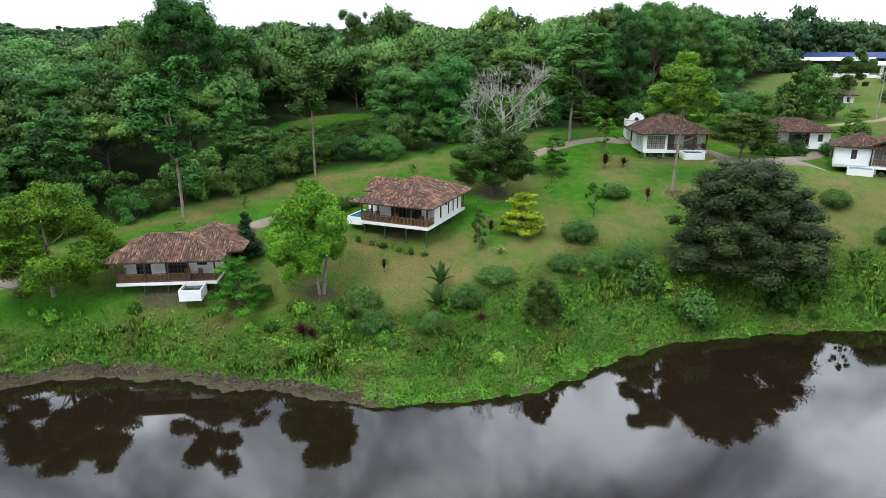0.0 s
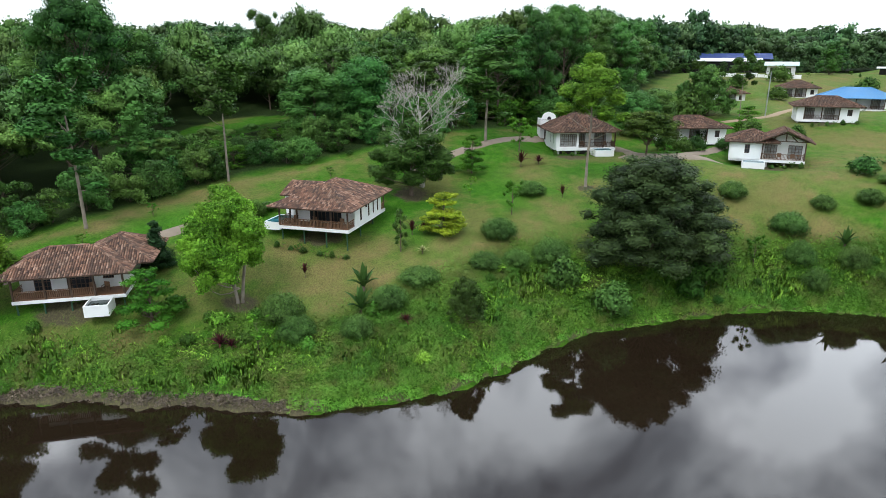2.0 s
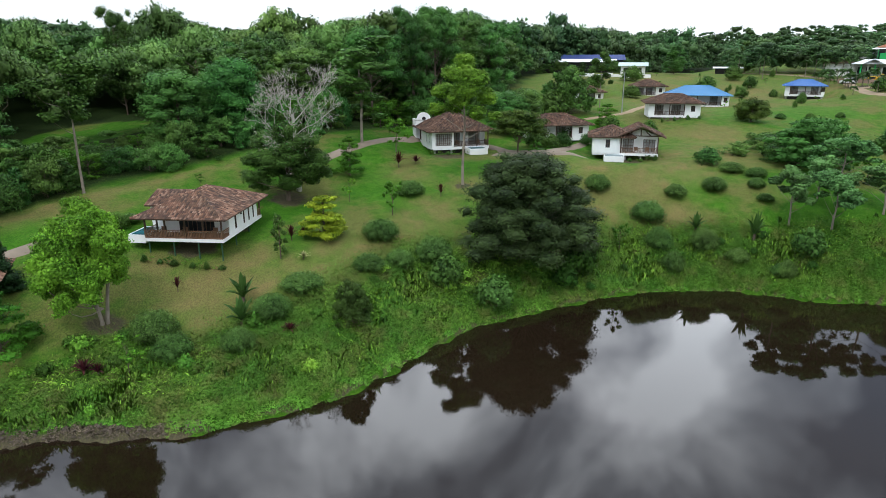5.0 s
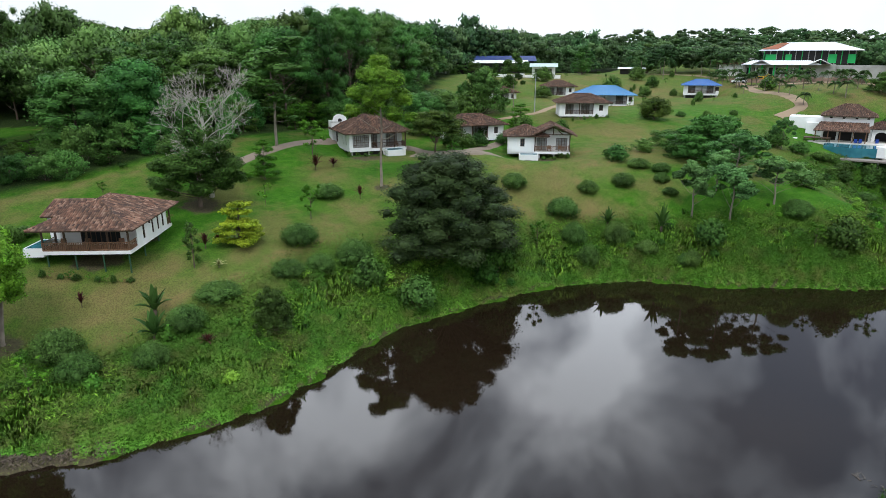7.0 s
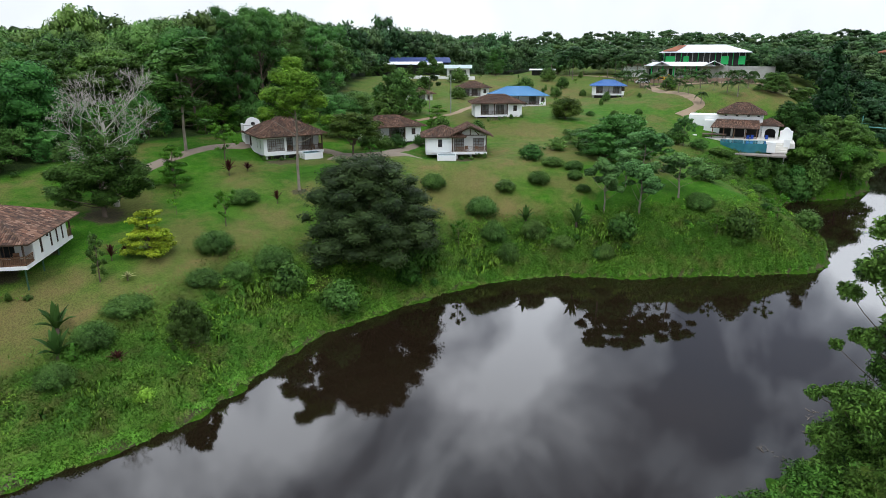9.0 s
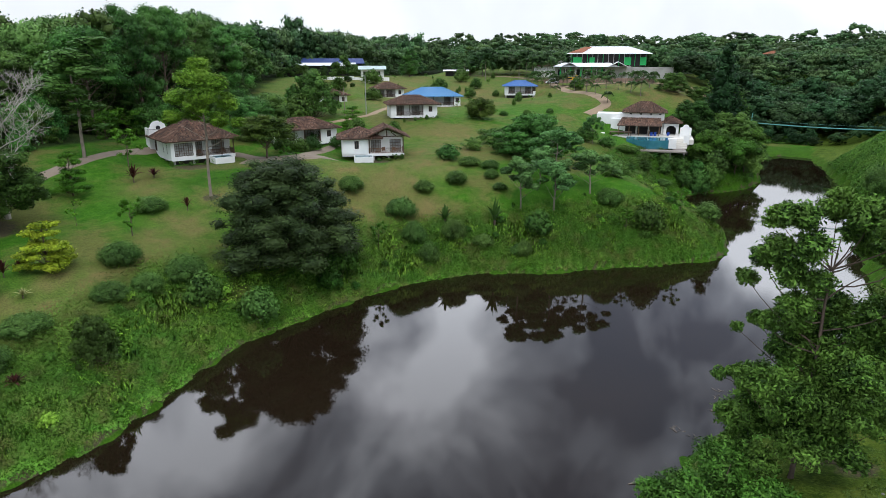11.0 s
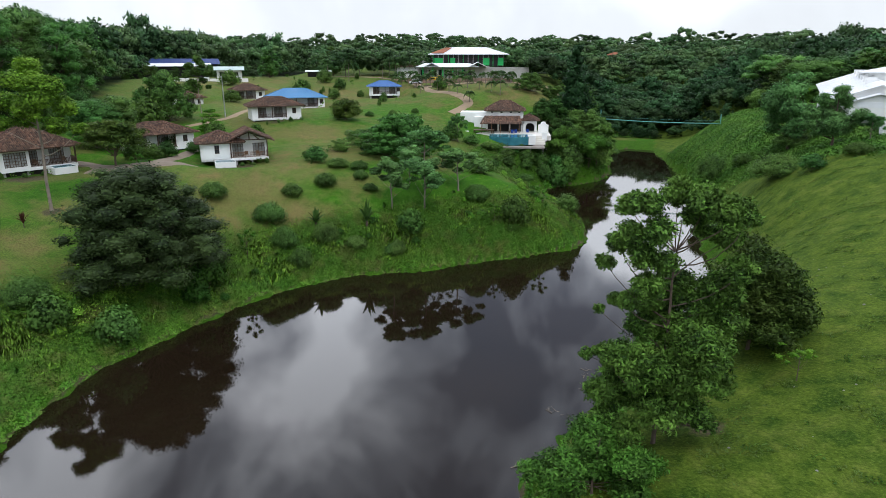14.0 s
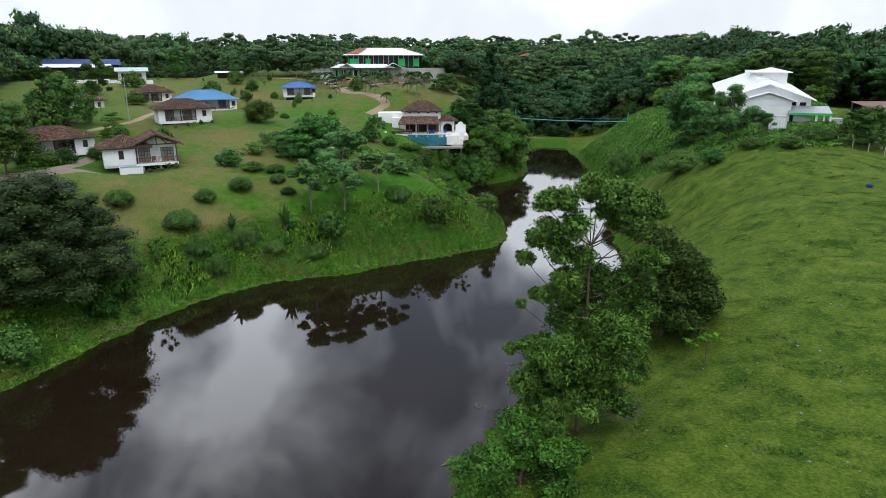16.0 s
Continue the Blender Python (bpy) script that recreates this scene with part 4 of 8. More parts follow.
def villa_two(m):
    """Villa turned corner-on to the water, veranda at its end, pool at the far side."""
    h = thing("villa", m, "white stilted villa with weathered tiled roof and timber veranda", "house", "lakeside villas")
    W, D, H_ = 9.6, 12.4, 2.5
    bm = bmesh.new()
    box_into(bm, 0, W, 0, 9.0, -0.38, 0)
    box_into(bm, 0.4, W - 0.05, 9.0, D, -0.38, 0)
    part("slab", bm, M_WALL, h, "white edged floor slab")
    box("floor_deck", 0.1, W - 0.1, 0.1, 2.7, 0, 0.03, M_DECK, h)
    wall(h, 0.9, W - 0.2, 2.8, 3.0, 0, H_ + 0.3, [(3.0, 7.4, 0, 2.2)])
    window(h, pose(3.0, 2.88, 0.02), 4.4, 2.18, leaves=4, bars=0)
    wall(h, W - 0.2, W, 2.0, D - 1.6, 0, H_, [(3.6, 4.2, 0.35, 2.1), (6.2, 6.7, 0.35, 2.1), (7.8, 8.3, 0.35, 2.1), (9.3, 9.8, 0.35, 2.1)])
    for y_ in (3.6, 6.2, 7.8, 9.3):
        window(h, pose(W - 0.08, y_, 0.35, 0, 0, 90), 0.6 if y_ == 3.6 else 0.5, 1.75, leaves=1, bars=3)
    wall(h, 0.9, 1.1, 3.0, D - 1.6, 0, H_ + 0.3)
    wall(h, 1.1, W - 0.2, D - 1.8, D - 1.6, 0, H_)
    posts(h, (0.2, 2.6, 5.0, 7.2, W - 0.2), 0.2, H_)
    posts(h, (W - 0.2,), D - 0.2, H_)
    posts(h, (0.2,), 2.8, H_)
    railing(h, (0.1, 0.12), (W - 0.1, 0.12), 0.02)
    railing(h, (W - 0.12, 0.15), (W - 0.12, 2.0), 0.02)
    railing(h, (0.12, 2.8), (0.12, 0.2), 0.02)
    railing(h, (W - 0.15, D - 1.5), (W - 0.15, D - 0.2), 0.02)
    lantern = box("lantern", W, W + 0.16, 5.35, 5.52, 1.75, 2.1, M_BLACK, h, "black wall lantern")
    planes, lines = hip_planes(-0.9, W + 0.8, -0.8, D + 0.7, H_, 0.42)
    roof(h, planes, lines, M_TILE, 21)
    p2, l2 = gable_planes(-2.0, 4.8, 4.4, 11.4, H_ + 0.35, 0.36, "x")
    roof(h, p2, l2, M_TILE, 22)
    wall(h, -1.6, -1.4, 5.0, 10.8, 0, H_ + 0.45)
    wall(h, -1.4, 0.9, 5.0, 5.2, 0, H_ + 0.45)
    wall(h, -1.4, 0.9, 10.6, 10.8, 0, H_ + 0.45)
    box("slab", -1.6, 0.0, 4.6, 10.8, -0.38, 0, M_WALL, h)
    plunge_pool(h, -2.2, -0.02, 0.4, 4.4, -0.75, 0.25)
    stilts(h, m, (0.4, 3.4, 6.4, 9.2), (0.3, 4.4, 8.6))
    chair_at(m, 1.5, 1.7, 0)
    chair_at(m, 4.2, 1.6, 0)
    chair_at(m, 7.9, 1.6, 0)
    return h


def villa_three(m):
    """Villa with a curved white gable behind it and a blue plunge pool in front."""
    h = thing("villa", m, "white tiled-roof villa with dark glazed doors and curved gable", "house", "lakeside villas")
    W, D, H_ = 10.4, 11.5, 2.7
    slab(h, 0, W, 0, D, 0.45)
    wall(h, 0, 3.9, 0, 0.2, 0, H_, [(0.6, 3.5, 0.25, 2.35)])
    window(h, pose(0.6, 0.08, 0.25), 2.9, 2.1, leaves=4, bars=4, curtain=True)
    wall(h, 0, 0.2, 0.2, D, 0, H_, [(2.2, 2.7, 0.5, 2.2), (4.4, 4.9, 0.5, 2.2), (8.6, 10.2, 0.4, 2.2)])
    for y_ in (2.2, 4.4):
        window(h, pose(0.12, y_ + 0.5, 0.5, 0, 0, -90), 0.5, 1.7, leaves=1)
    window(h, pose(0.12, 10.2, 0.4, 0, 0, -90), 1.6, 1.8, leaves=2)
    wall(h, 3.7, 3.9, 0.2, 2.5, 0, H_)
    wall(h, 3.9, W, 2.5, 2.7, 0, H_, [(4.4, 5.7, 0, 2.2), (7.3, 9.4, 0, 2.2)])
    window(h, pose(4.4, 2.58, 0.02), 1.3, 2.15, leaves=2, bars=3, curtain=True)
    window(h, pose(7.3, 2.58, 0.02), 2.1, 2.15, leaves=3, bars=3, curtain=True)
    wall(h, W - 0.2, W, 2.7, D, 0, H_)
    wall(h, 0.2, W - 0.2, D - 0.2, D, 0, H_)
    posts(h, (5.9, 8.2, W - 0.15), 0.15, H_)
    railing(h, (4.0, 0.12), (W - 0.1, 0.12), 0.02, mat=M_DARKWOOD)
    railing(h, (W - 0.12, 0.15), (W - 0.12, 2.5), 0.02, mat=M_DARKWOOD)
    planes, lines = hip_planes(-0.9, W + 0.9, -0.9, D + 0.7, H_, 0.5)
    roof(h, planes, lines, M_OLDTILE, 31)
    # curved gable with a round hole
    bm = bmesh.new()
    prof = [(0, 0), (0, 4.4)]
    for k in range(13):
        w_ = math.pi * k / 12
        prof.append((1.6 - 1.25 * math.cos(w_), 4.6 + 1.0 * math.sin(w_)))
    prof += [(3.2, 4.4), (3.2, 0)]
    fr = [bm.verts.new((x, 0, z)) for x, z in prof]
    bm.faces.new(fr)
    ex = bmesh.ops.extrude_face_region(bm, geom=list(bm.faces))
    bmesh.ops.translate(bm, vec=(0, 0.3, 0), verts=[g for g in ex["geom"] if isinstance(g, bmesh.types.BMVert)])
    bmesh.ops.translate(bm, vec=(-0.7, D - 1.2, -0.3), verts=bm.verts)
    bmesh.ops.recalc_face_normals(bm, faces=bm.faces)
    g = part("gable", bm, M_WALL, h, "curved white masonry gable")
    box("gable_side", -0.7, -0.4, D - 0.9, D + 1.4, -0.3, 4.1, M_WALL, h)
    bm = bmesh.new()
    bmesh.ops.create_cone(bm, cap_ends=True, segments=18, radius1=0.36, radius2=0.36, depth=0.06, matrix=pose(0.9, D - 1.22, 4.15, 90))
    part("round_window", bm, M_BLACK, g, "round dark opening")
    box("gable_cornice", -0.8, 2.6, D - 1.28, D - 0.85, 3.85, 3.95, M_CONCRETE, g)
    plunge_pool(h, 6.0, 9.2, -3.2, -0.02, -1.1, -0.05)
    stilts(h, m, (0.5, 3.6, 6.8, 9.9), (0.5, 5.5, 10.5), -0.45, M_CONCRETE, 0.2)
    # Black block set back between the stilts, in place of the shade there.
    box("underfloor_shade", 0.7, W - 0.7, 0.9, D - 0.4, -2.0, -0.45, M_BLACK, h)
    chair_at(m, 4.9, 1.4, 0)
    chair_at(m, 8.9, 1.5, 0)
    return h


def villa_four(m):
    """Villa with a gabled porch on timber trusses and a plunge pool at the corner."""
    h = thing("villa", m, "white villa with gabled timber porch and brown tiled roof", "house", "lakeside villas")
    W, D, H_ = 11.0, 8.5, 2.7
    slab(h, 0, W, 0, D, 0.4)
    wall(h, 0, 4.6, 0.0, 0.2, -0.4, H_, [(2.2, 2.95, 1.3, 2.7)])
    window(h, pose(2.2, 0.08, 0.9), 0.75, 1.4, leaves=1, bars=1)
    wall(h, 0, 0.2, 0.2, D, 0, H_, [(2.4, 3.4, 0.6, 2.1), (5, 6, 0.6, 2.1)])
    wall(h, 4.4, 4.6, 0.2, 2.4, 0, H_)
    wall(h, 4.6, W, 2.4, 2.6, 0, H_ + 0.05, [(5.2, 7.0, 0, 2.25), (8.6, 10.6, 0, 2.25)])
    window(h, pose(5.2, 2.48, 0.02), 1.8, 2.2, leaves=2, bars=3, curtain=True)
    window(h, pose(8.6, 2.48, 0.02), 2.0, 2.2, leaves=2, bars=3, curtain=True)
    wall(h, W - 0.2, W, 2.6, D, 0, H_)
    wall(h, 0.2, W - 0.2, D - 0.2, D, 0, H_)
    posts(h, (4.8, W - 0.15), 0.15, H_ + 0.1)
    railing(h, (4.7, 0.12), (W - 0.1, 0.12), 0.02)
    railing(h, (W - 0.12, 0.15), (W - 0.12, 2.4), 0.02)
    planes, lines = hip_planes(-0.8, 7.2, -0.7, D + 0.7, H_, 0.42)
    roof(h, planes, lines, M_OLDTILE, 41)
    p2, l2 = gable_planes(3.9, W + 1.0, -0.9, D + 0.4, H_ + 0.12, 0.46, "y")
    roof(h, p2, l2, M_OLDTILE, 42)
    gable_end(h, 4.7, W - 0.1, 2.4, 2.6, H_ + 0.05, 1.35)
    # truss in the gable
    bits = []
    mx_ = (3.9 + W + 1.0) / 2
    for a, b in (((4.6, 0, H_ + 0.35), (mx_, 0, H_ + 1.6)), ((W + 0.2, 0, H_ + 0.35), (mx_, 0, H_ + 1.6)), ((4.6, 0, H_ + 0.3), (W + 0.2, 0, H_ + 0.3)), ((mx_, 0, H_ + 0.3), (mx_, 0, H_ + 1.6)), ((6.0, 0, H_ + 0.3), (6.6, 0, H_ + 1.1)), ((9.6, 0, H_ + 0.3), (8.7, 0, H_ + 1.1))):
        bits.append(tube([Vector(a) + Vector((0, 0.15, 0)), Vector(b) + Vector((0, 0.15, 0))], [0.09, 0.09], 4))
    vs, fs = merge(bits)
    child("truss", mesh_of("truss", vs, fs, M_DARKWOOD), h, "dark timber roof truss")
    plunge_pool(h, 2.0, 5.3, -3.2, -0.02, -1.5, -0.2)
    stilts(h, m, (5.6, 8.2, 10.6), (0.4, 4.5, 8.0), -0.4, M_CONCRETE, 0.15)
    chair_at(m, 7.4, 1.5, 0)
    chair_at(m, 9.3, 1.6, 0)
    return h


def villa_plain(m, W, D, roof_mat, tiles, label, seed, veranda=2.2, H_=2.7, side_room=0.3):
    """Smaller villa farther up the hill: veranda between two white rooms under a hip roof."""
    h = thing("villa", m, label, "house", "hillside villas")
    slab(h, 0, W, 0, D, 0.5)
    a, b = W * 0.12, W * (1 - side_room)
    wall(h, 0, a, 0.0, 0.2, 0, H_)
    wall(h, b, W, 0.0, 0.2, 0, H_, [((b + W) / 2 - 0.4, (b + W) / 2 + 0.5, 0.9, 2.2)])
    window(h, pose((b + W) / 2 - 0.4, 0.08, 0.9), 0.9, 1.3)
    wall(h, 0, 0.2, 0.2, D, 0, H_, [(D * 0.4, D * 0.4 + 0.8, 0.7, 2.2)])
    wall(h, W - 0.2, W, 0.2, D, 0, H_, [(D * 0.4, D * 0.4 + 1.2, 0.7, 2.2)])
    wall(h, 0.2, W - 0.2, D - 0.2, D, 0, H_)
    wall(h, 0.2, W - 0.2, veranda, veranda + 0.2, 0, H_, [(a + 0.2, a + 2.2, 0, 2.3), (b - 2.6, b - 0.6, 0, 2.3)])
    window(h, pose(a + 0.2, veranda + 0.08, 0.02), 2.0, 2.25, leaves=3, bars=3, curtain=True)
    window(h, pose(b - 2.6, veranda + 0.08, 0.02), 2.0, 2.25, leaves=3, bars=3, curtain=True)
    posts(h, (a + 0.1, (a + b) / 2, b - 0.1), 0.15, H_)
    railing(h, (a, 0.12), (b, 0.12), 0.02, mat=M_DARKWOOD)
    planes, lines = hip_planes(-0.9, W + 0.9, -0.9, D + 0.9, H_, 0.42)
    roof(h, planes, lines, roof_mat, seed, tiles)
    stilts(h, m, (0.4, W / 2, W - 0.4), (0.4, D / 2, D - 0.4), -0.5, M_CONCRETE, 0.18)
    # Black filling under the raised floor stands in for its shade.
    box("underfloor_shade", 0.8, W - 0.8, 1.0, D - 0.5, -2.2, -0.5, M_BLACK, h)
    return h


villa_one(pose(-33.4, 64.6, 6.5, 0, 0, 4))
villa_two(pose(-8.4, 78.5, 9.8, 0, 0, -25))
villa_three(pose(38.9, 111.5, 13.85, 0, 0, -4) @ Matrix.Diagonal((1.08, 0.96, 1.08, 1)))
villa_four(pose(66.6, 100.6, 13.1, 0, 0, -32.5) @ Matrix.Diagonal((1.07, 0.86, 1.07, 1)))
BROWN = "small white villa with dark doors and a brown tiled hip roof"
villa_plain(pose(95.6, 122.6, 17.3, 0, 0, -31), 11.4, 7.6, M_OLDTILE, True, BROWN, 51)
villa_plain(pose(119.5, 146.0, 17.5, 0, 0, -38), 16, 10, M_BLUEROOF, False, "white open pavilion villa under a light blue sheet roof", 52, 4.5, 2.7, 0.12)
villa_plain(pose(164.0, 147.4, 19.4, 0, 0, -47), 10.2, 7, M_DEEPBLUEROOF, False, "small white villa on the hill with a blue sheet roof", 53, 2.0, 2.6, 0.08)
villa_plain(pose(127.5, 171.5, 18.6, 0, 0, -28), 9.5, 7.5, M_OLDTILE, True, BROWN, 54)
villa_plain(pose(104.5, 168.5, 17.3, 0, 0, -8), 9.0, 7, M_OLDTILE, True, BROWN, 55)
villa_plain(pose(62.3, 115.5, 14.0, 0, 0, -8), 12, 8, M_OLDTILE, True, BROWN, 56)

# where the plants stand: x, y, height, width
PLACES = {}
PLACES["light"] = [(-11.6, 65.7, 12.0, 7.7)]
PLACES["leftspread"] = [(-40.4, 64.9, 11.9, 13.2)]
PLACES["tier"] = [(-19.9, 62.9, 5.8, 6.9), (20.7, 99.9, 6.1, 5.3), (83.1, 120.7, 5.4, 6.4)]
PLACES["conifer"] = [(-21.2, 72.2, 5.5, 3.7)]
PLACES["tallpale"] = [(-17.3, 98.5, 19.6, 9.8)]
PLACES["tallvine"] = [(-32.6, 83.3, 20.7, 11.4)]
PLACES["mango"] = [(9.9, 92.0, 10.9, 11.4)]
PLACES["bare"] = [(11.9, 95.0, 18.0, 14.5)]
PLACES["tallL"] = [(26.2, 114.3, 18.7, 13.9)]
PLACES["tallbright"] = [(36.9, 91.3, 19.7, 9.8)]
PLACES["yellow"] = [(12.3, 76.5, 5.4, 5.7)]
PLACES["column"] = [(6.4, 72.5, 5.5, 1.8)]
PLACES["red"] = [(8.3, 77.1, 2.0, 1.4), (-12.7, 58.9, 1.7, 1.7), (5.6, 59.2, 1.2, 1.4), (32.0, 87.9, 2.2, 1.2), (29.5, 101.8, 2.8, 2.0), (32.8, 102.6, 1.6, 1.9)]
PLACES["white"] = [(8.9, 71.5, 1.0, 1.1)]
PLACES["reddark"] = [(-4.9, 69.8, 1.8, 0.9)]
PLACES["trav"] = [(1.6, 65.2, 3.3, 2.3), (64.7, 69.9, 3.0, 2.0), (70.5, 64.8, 4.3, 2.2)]
PLACES["palm"] = [(1.2, 61.7, 3.1, 2.4)]
PLACES["bush"] = [(19.3, 75.3, 2.9, 5.3), (27.6, 89.9, 2.3, 5.0), (15.9, 68.2, 2.1, 4.2), (20.0, 69.4, 2.1, 3.7), (24.8, 70.8, 3.3, 5.4), (7.9, 65.5, 2.2, 5.0), (4.2, 62.1, 2.7, 4.5), (-6.9, 62.6, 3.4, 5.1), (-5.3, 59.3, 2.8, 4.1), (0.6, 58.5, 2.5, 3.7), (56.6, 83.3, 2.7, 4.6), (67.0, 77.6, 2.0, 3.8), (73.4, 76.4, 2.4, 4.3), (59.8, 74.7, 3.3, 5.4), (58.2, 69.7, 3.3, 4.3), (63.8, 66.9, 3.5, 4.3), (57.7, 65.8, 3.1, 3.7), (66.8, 63.6, 2.1, 3.8), (69.7, 58.9, 2.0, 2.9), (88.9, 56.3, 2.5, 4.7)]
PLACES["bush"] += [(80.8, 80.8, 1.8, 4.5), (82.3, 77.0, 1.8, 3.7), (79.2, 73.8, 1.8, 3.0), (111.6, 14.3, 4.1, 8.7), (141.0, 30.3, 6.0, 8.0), (110.7, -4.3, 2.9, 6.4), (69.8, 58.1, 2.6, 2.8), (63.9, 67.2, 2.7, 3.8), (88.4, 55.8, 2.7, 4.2), (77.2, 70.0, 1.3, 2.7), (107.0, 38.6, 1.9, 4.2), (130.9, 69.5, 1.8, 4.8), (131.2, 14.8, 2.6, 7.7), (107.4, 3.9, 1.9, 4.3), (135.2, 23.5, 2.6, 4.7), (153.1, 131.8, 3.4, 2.8), (130.9, 109.7, 1.9, 2.4), (141.9, 110.7, 1.5, 2.5), (122.4, 110.2, 1.4, 2.6), (161.8, 149.5, 2.8, 2.7)]
PLACES["small"] = [(22.8, 82.4, 5.0, 2.8), (31.3, 109.6, 6.1, 4.5), (53.4, 98.2, 2.9, 2.3), (-25.2, 86.1, 1.9, 1.6), (-2.0, 98.7, 1.6, 1.3), (-31.1, 77.8, 1.6, 1.6), (52.2, 70.5, 4.2, 2.4), (86.0, 51.1, 3.6, 2.4), (94.0, 67.1, 3.8, 4.1), (58.9, 66.7, 2.0, 2.4), (92.2, 48.6, 2.6, 2.4), (88.6, 49.6, 2.9, 2.2), (97.3, 48.0, 4.0, 3.0)]
PLACES["shrub"] = [(24.9, 66.5, 4.0, 4.8), (29.9, 63.6, 4.2, 5.0), (74.1, 59.0, 4.0, 5.0), (80.1, 85.7, 3.0, 5.1), (89.1, 49.1, 4.7, 5.7), (104.1, 46.6, 3.2, 5.2), (98.4, 61.4, 2.9, 5.8), (105.9, 9.1, 2.4, 4.4), (104.5, -1.4, 1.9, 4.1)]
PLACES["conif"] = [(12.0, 59.8, 4.6, 3.9)]
PLACES["flat"] = [(53.5, 105.2, 7.7, 10.1)]
PLACES["bigdark"] = [(84.6, 139.4, 11.2, 12.2)]
PLACES["seed"] = [(-9.0, 58.1, 3.8, 3.1), (18.2, 88.9, 3.5, 2.1), (49.7, 3.0, 3.0, 3.4)]
PLACES["broad"] = [(75.7, 64.0, 8.4, 8.0), (79.6, 60.4, 8.2, 8.8), (88.0, 59.5, 7.2, 9.4), (90.3, 68.6, 7.4, 9.0), (83.5, 66.5, 6.4, 7.0)]
PLACES["mass"] = [(94.2, 77.9, 7.9, 13.2)]
PLACES["round"] = [(112.1, 108.5, 5.1, 7.2)]
PLACES["wtree"] = [(130.1, 15.6, 13.4, 11.4), (117.7, 8.0, 9.4, 8.2), (117.6, 3.1, 4.2, 4.7), (112.2, -11.0, 5.6, 8.0)]
PLACES["bankshrub"] = [(34.8, 12.6, 4.5, 9.0)]
PLACES["hedge"] = [(-10.7, 87.6, 1.2, 3.2), (-11.6, 85.5, 2.1, 2.4)]

# ---- plants ----
def cards(rng, centres, normals, size, aspect=0.6, fold=0.12, sides=4, shade=None, tone=None):
    """Leaf cards: one kite-shaped (or, far off, three-cornered) leaf or spray per centre, tipped by its normal.
    Rows of place, shading normal and tone; shade: the rounded form that the leaves belong to."""
    k = len(centres)
    t_ = rng.normal(size=(k, 3))
    nn = normals / np.linalg.norm(normals, axis=1)[:, None]
    t_ -= nn * (t_ * nn).sum(1)[:, None]
    t_ /= np.linalg.norm(t_, axis=1)[:, None]
    b = np.cross(t_, nn)
    s = (size * rng.uniform(0.6, 1.35, k))[:, None]
    v = np.empty((k, sides, 7))
    soft_ = nn if shade is None else nn * 0.8 + shade
    v[:, :, 3:6] = (soft_ / np.linalg.norm(soft_, axis=1)[:, None])[:, None]
    v[:, :, 6] = (rng.uniform(0, 1, k) if tone is None else tone)[:, None]
    p = v[:, :, :3]
    if sides == 3:
        p[:, 0] = centres - t_ * s * 0.55 - b * s * 0.85 * aspect
        p[:, 1] = centres - t_ * s * 0.35 + b * s * 0.85 * aspect
        p[:, 2] = centres + t_ * s * 0.65
    else:
        p[:, 0] = centres - t_ * s * 0.5
        p[:, 1] = centres + b * s * 0.5 * aspect + nn * s * fold
        p[:, 2] = centres + t_ * s * 0.5
        p[:, 3] = centres - b * s * 0.5 * aspect + nn * s * fold
    return v.reshape(-1, 7)


# a rhombic dodecahedron: the dense leafy inside of a tuft, behind its loose leaves
_c = [(x, y, z) for x in (-0.58, 0.58) for y in (-0.58, 0.58) for z in (-0.58, 0.58)]
_a = [(s_ * 1.15 * (k == 0), s_ * 1.15 * (k == 1), s_ * 1.15 * (k == 2)) for k in range(3) for s_ in (-1, 1)]
TUFT_V = np.array(_c + _a)
TUFT_F = []
for i in range(6):
    for j in range(i + 1, 6):
        if i // 2 == j // 2:
            continue
        k1, k2 = [k for k in range(8) if TUFT_V[k] @ TUFT_V[8 + i] > 0 and TUFT_V[k] @ TUFT_V[8 + j] > 0]
        TUFT_F.append((8 + i, k1, 8 + j, k2))


def tuft(rng, c, r, sides, tone):
    q, _ = np.linalg.qr(rng.normal(size=(3, 3)))
    v = TUFT_V @ q * (1 + rng.uniform(-0.2, 0.2, (14, 1))) * np.array(r) + np.array(c)
    f = np.array(TUFT_F)
    if sides == 3:
        f = np.concatenate([f[:, (0, 1, 2)], f[:, (0, 2, 3)]])
    p = v[f]
    out_ = np.cross(p[:, 1] - p[:, 0], p[:, 2] - p[:, 0])
    turn_ = (out_ * (p.mean(1) - np.array(c))).sum(1) < 0
    p[turn_] = p[turn_][:, ::-1]
    d = (p - np.array(c)) / np.array(r)
    d /= np.linalg.norm(d, axis=2)[:, :, None]
    return np.concatenate([p, d, np.full((*p.shape[:2], 1), tone)], 2).reshape(-1, 7)


